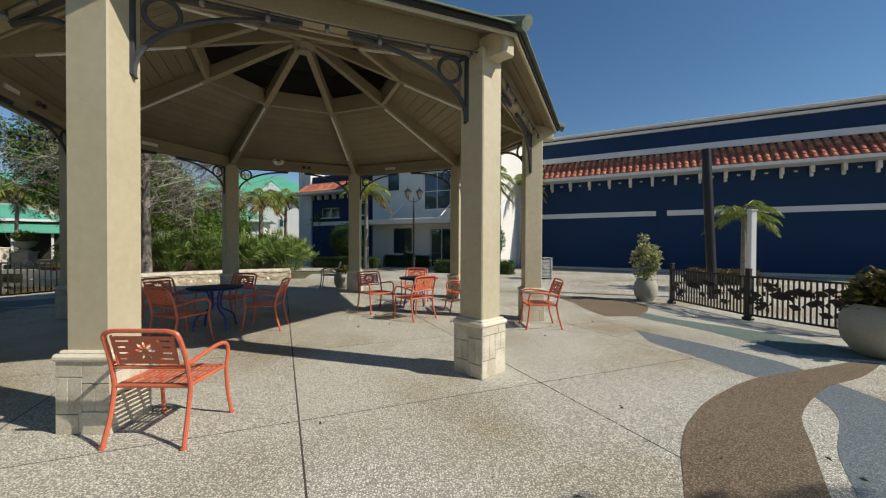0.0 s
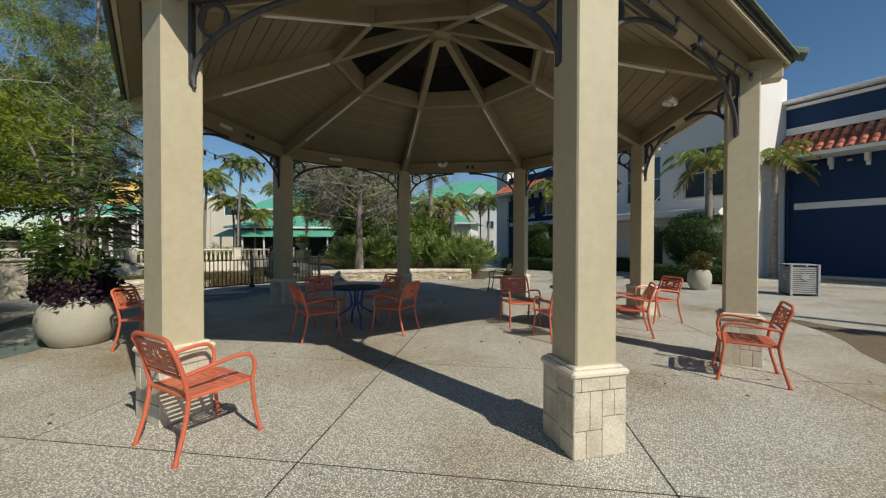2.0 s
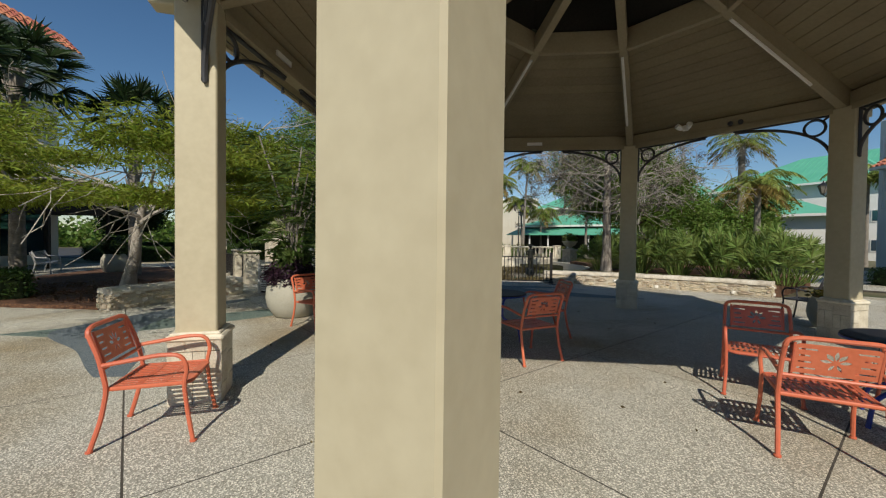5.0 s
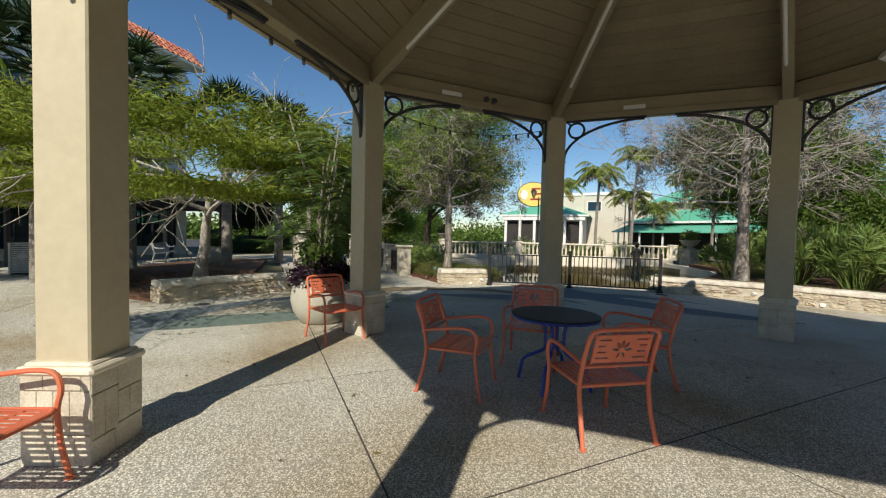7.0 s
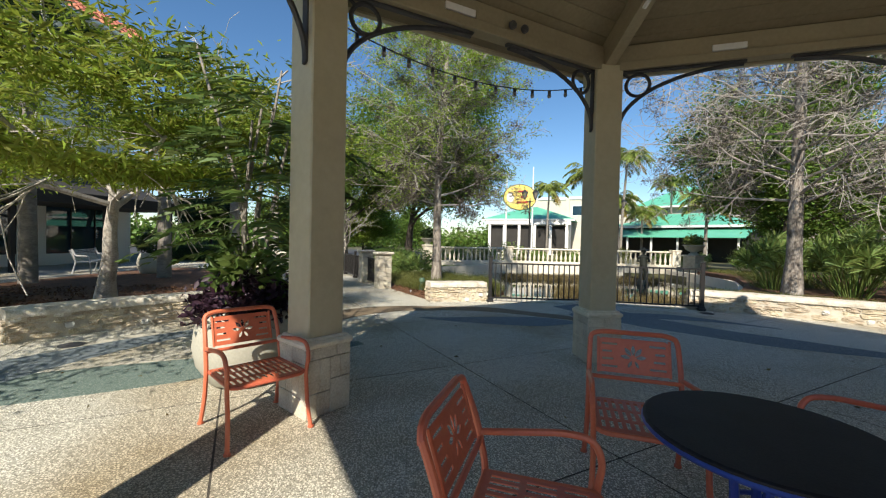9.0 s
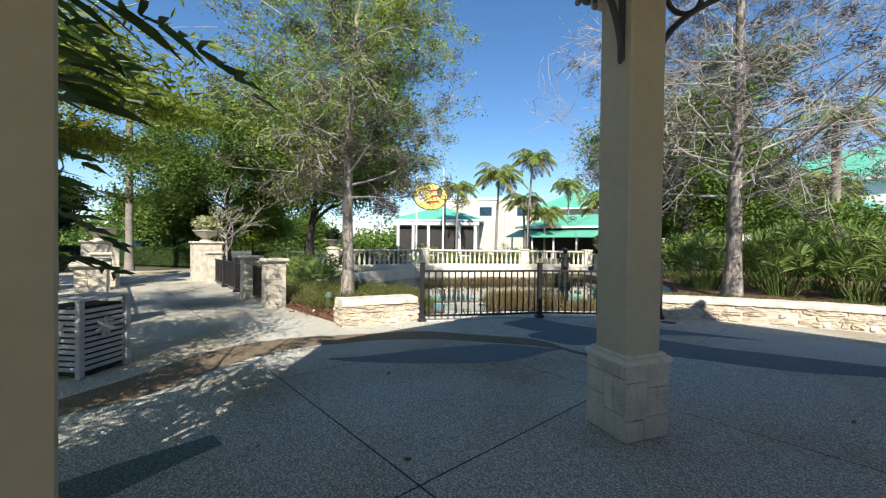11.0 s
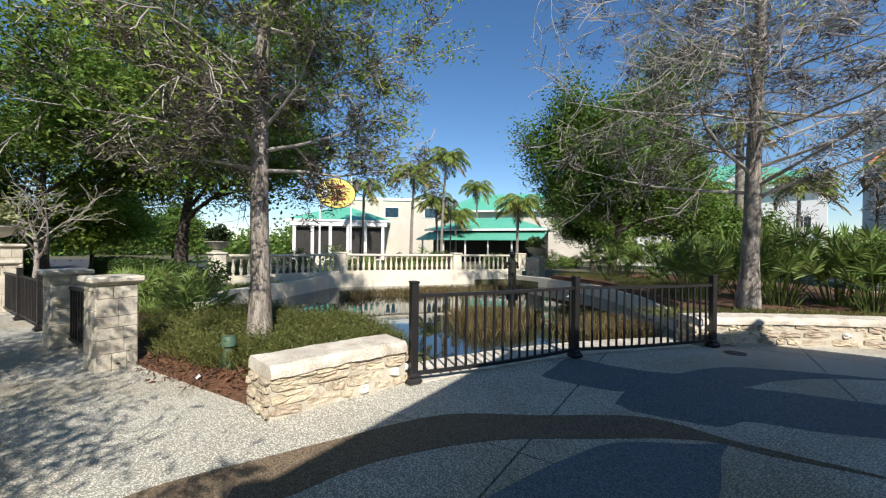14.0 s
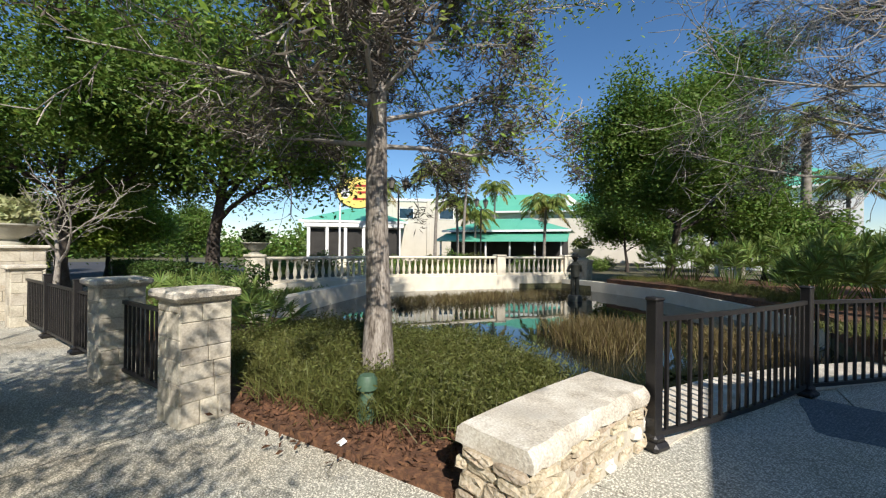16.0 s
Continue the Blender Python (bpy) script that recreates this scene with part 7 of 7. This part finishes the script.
def fill(poly, n, rs):
    rng = random.Random(rs)
    xs, ys = [p[0] for p in poly], [p[1] for p in poly]
    out = []
    while len(out) < n:
        x, y = rng.uniform(min(xs), max(xs)), rng.uniform(min(ys), max(ys))
        if inside(poly, x, y):
            out.append((x, y))
    return out


MOUND = [(-12.70, 6.45), (-12.72, 7.6), (-14.0, 8.0), (-15.6, 7.8), (-17.2, 6.7), (-16.6, 4.9), (-14.7, 5.2), (-14.1, 5.45), (-13.3, 5.85), (-12.8, 6.1)]
sp = fill(MOUND, 760, 5)
sp = [(x, y, 0.03 + 0.15 * max(0, noise.noise(Vector((x * 0.9, y * 0.9, 3.0))) + 0.5)) for x, y in sp]
tuft_field("low_shrub", sp, 62, 0.38, 0.5, 0.009, L_BUSH, "low fine-leaved evergreen shrub mound around the cypress", "shrub", 6, 0.35, scatter=0.13)
lf = leaves("low_shrub_leaves", [(x, y, z + 0.16) for x, y, z in sp], 30, (0.13, 0.13, 0.085), 0.045, L_BUSH, rs=9, ratio=0.35)
tagged(lf, "small leaves of the low shrub mound", "shrub", kind="stuff")
tuft_field("pond_grass", [(x, y) for x, y in fill([(-17.5, 5.2), (-20.0, 3.4), (-24, 4.5), (-24.0, 8.6), (-22.0, 6.6), (-19.3, 5.4)], 160, 8)], 40, 0.42, 0.35, 0.016, L_FAN, "strappy green grass on the pond bank", "grass", 12, 0.5, 0.05)
tuft_field("border_grass", [(ring(a, RW + 0.75 + q)) for a in np.arange(114, 154, 0.8) for q in (0, 0.35, 0.7)], 40, 0.26, 0.5, 0.010, L_BUSH, "low ground-cover grass behind the stone wall", "grass", 14, 0.4, 0.29)
tuft_field("bank_grass", fill([(-13.2, 15.6), (-14.6, 17.0), (-17.0, 18.8), (-20.0, 19.8), (-19.4, 21), (-15.5, 19.8), (-13, 17.6)], 150, 15), 40, 0.36, 0.45, 0.012, L_BUSH, "unkempt grass on the far pond bank", "grass", 16, 0.4, 0.29)
tuft_field("reeds", fill([(-14.0, 9.9), (-14.6, 12.6), (-16.3, 12.3), (-16.1, 10.8)], 110, 17), 26, 0.55, 0.25, 0.014, L_REED, "brown and green reeds standing in the pond", "reeds", 18, 0.25, WATER_Z)
tuft_field("reeds", fill([(-20.8, 9.8), (-22.2, 10.4), (-21.4, 17.0), (-19.8, 17.6), (-20.4, 13.5)], 190, 19), 24, 0.42, 0.4, 0.016, L_REED, "brown reed bank below the balustrade", "reeds", 20, 0.3, WATER_Z)
tuft_field("reeds", fill([(-12.9, 11.2), (-12.4, 13.4), (-13.9, 14.2), (-14.6, 13.0)], 110, 21), 24, 0.45, 0.4, 0.014, L_REED, "brown reeds near the railing", "reeds", 22, 0.3, WATER_Z)
# pine bark scattered on the mulch
bark_spots = [(x, y, 0.065) for x, y in fill([(-12.55, 5.95), (-12.6, 6.8), (-13.6, 5.9), (-14.8, 5.3), (-14.3, 5.0), (-13.4, 5.4)], 200, 23)] + [(x, y, 0.085) for x, y in fill([(-8.8, -0.6), (-10.8, 1.8), (-14, -1), (-13, -5), (-10, -3.2)], 400, 24)]
tagged(leaves("bark_mulch", bark_spots, 10, (0.12, 0.12, 0.008), 0.07, SOIL, rs=25, ratio=0.4), "loose bark mulch chips on the beds", "mulch", kind="stuff")
# a few leaves and grit on the paving
rg2 = random.Random(4)
grit = [(G.x + rg2.uniform(-7, 6), G.y + rg2.uniform(-6, 3), 0.008) for _ in range(130)]
tagged(leaves("leaf_litter", grit, 1, (0.05, 0.05, 0.001), 0.05, L_REED, rs=26, ratio=0.5), "scattered dry leaves and grit on the paving", "leaf litter", kind="stuff")


def hedge_ball(x, y, R_, zc, label, rs, squash=0.92):
    t = thing("clipped_shrub", pose(x, y, 0), label, "shrub", "clipped shrubs")
    # solid core, coloured dark as the shade between the leaves
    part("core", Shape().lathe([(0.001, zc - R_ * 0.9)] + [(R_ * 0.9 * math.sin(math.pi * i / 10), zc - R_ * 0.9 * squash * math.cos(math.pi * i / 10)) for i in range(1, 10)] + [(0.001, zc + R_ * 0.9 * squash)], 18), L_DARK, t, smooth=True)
    part("stem", Shape().tube([(0, 0, 0), (0, 0, zc)], 0.08, 6), BARK_DARK, t)
    rng = np.random.default_rng(rs)
    d = rng.normal(size=(1400, 3))
    d /= np.linalg.norm(d, axis=1, keepdims=True)
    leaves("foliage", d * np.array([R_, R_, R_ * squash]) * rng.uniform(0.93, 1.02, (1400, 1)) + np.array([0, 0, zc]), 7, 0.05, 0.09, L_HEDGE, t, rs=rs)
    return t


hedge_ball(-6.4, 26.3, 1.25, 1.75, "large clipped shrub ball beside the blue wing", 401)
hedge_ball(2.0, 22.2, 1.45, 1.75, "large clipped shrub ball by the entrance", 402, 0.85)


def hedge(x, y, a, L, w, h, label, rs, mt=None):
    t = thing("hedge", pose(x, y, 0, 0, 0, a), label, "hedge", "clipped hedges")
    # dark solid filling: the hedge's inner shade as colour
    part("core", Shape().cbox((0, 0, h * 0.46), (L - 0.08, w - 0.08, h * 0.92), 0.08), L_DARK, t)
    rng = np.random.default_rng(rs)
    n = int(260 * (L * w + 2 * h * (L + w)))
    p = (rng.random((n, 3)) - 0.5) * np.array([L, w, h])
    ax = rng.choice(3, n, p=[0.2, 0.3, 0.5])
    sg = np.where(rng.random(n) < 0.5, -0.5, 0.5)
    sg = np.where(ax == 2, 0.5, sg)
    p[np.arange(n), ax] = sg * np.array([L, w, h])[ax]
    p[:, 2] += h / 2
    leaves("foliage", p, 3, 0.045, 0.085, mt or L_HEDGE, t, rs=rs)
    return t


hedge(-10.3, -3.1, 35, 1.9, 1.1, 0.62, "low dark hedge at the edge of the tree bed", 410)
hedge(-6.2, 24.6, -10, 4.2, 0.9, 0.6, "low clipped hedge below the shrub ball", 411)
hedge(1.6, 20.4, -15, 4.0, 0.9, 0.6, "low clipped hedge by the entrance", 412)
hedge(-2.4, 25.9, -8, 3.0, 0.7, 0.7, "low hedge along the white building", 413)
hedge(10.9, 15.2, -30, 2.2, 0.8, 0.5, "low reddish hedge before the blue wall", 414, L_CROTON)
hedge(-34, -6, 60, 14, 1.5, 1.0, "clipped hedge along the car park", 415)
hedge(-30, 3.6, 20, 6, 1.2, 0.8, "clipped hedge by the road", 416)
hedge(-28.5, -8.0, 70, 5, 1.2, 0.8, "clipped hedge by the road", 417)
rg3 = random.Random(88)
for i in range(26):
    f = i / 25
    x, y = -30.5 - 4.5 * rg3.random() + 3.5 * f, 9.0 + 24.0 * f
    r = rg3.uniform(0.45, 1.0)
    sb = thing("loose_shrub", pose(x, y, 0), "loose leafy shrub beyond the pond balustrade", "shrub", "loose shrubs")
    part("stem", Shape().tube([(0, 0, 0), (0.05, 0, r * 0.7)], [0.04, 0.02], 5), BARK_DARK, sb)
    leaf_clump("foliage", (0, 0, r * 0.75), r, 900, 0.15, (L_OAK, L_FAN, L_BUSH)[i % 3], sb, 500 + i, (0.8, 1))
for i, (x, y, r) in enumerate(((-21.9, 5.3, 0.6), (-22.6, 6.0, 0.7), (-21.0, 4.9, 0.5), (-23.0, 5.1, 0.6))):
    sb = thing("loose_shrub", pose(x, y, 0.06), "dark leafy shrub at the end of the balustrade", "shrub", "loose shrubs")
    part("stem", Shape().tube([(0, 0, 0), (0.05, 0, r * 0.7)], [0.04, 0.02], 5), BARK_DARK, sb)
    leaf_clump("foliage", (0, 0, r * 0.75), r, 1200, 0.12, L_HEDGE, sb, 540 + i, (0.8, 1))
urn(-23.6, 6.4, 1.262, 0.36, 0.36, "cast stone urn with dark shrub on the balustrade end", L_DARK, 73)
# shaded pot by the trees
pl = round_planter(-17.6, -3.9, 0.45, 0.8, "large pot with shrub in the tree shade")
leaf_clump("foliage", (0, 0, 1.15), 0.5, 700, 0.16, L_DARK, pl, 420, (0.9, 1))

# far woods: a leafy belt along the horizon
rgw = np.random.default_rng(50)
cs = []
for a in np.arange(88, 292, 0.55):
    for k in range(5):
        r = rgw.uniform(74, 100)
        hmax = 3.4 + 1.5 * math.sin(a * 0.35) + 1.1 * math.sin(a * 1.3 + 1)
        cs.append((G.x + r * math.cos(radians(a)), G.y + r * math.sin(radians(a)), rgw.uniform(0.2, max(1.6, hmax))))
tagged(leaves("far_woods", cs, 46, (1.7, 1.7, 0.9), 0.75, L_OAK, rs=51, ratio=0.7), "belt of distant green trees on the horizon", "woods", kind="stuff")
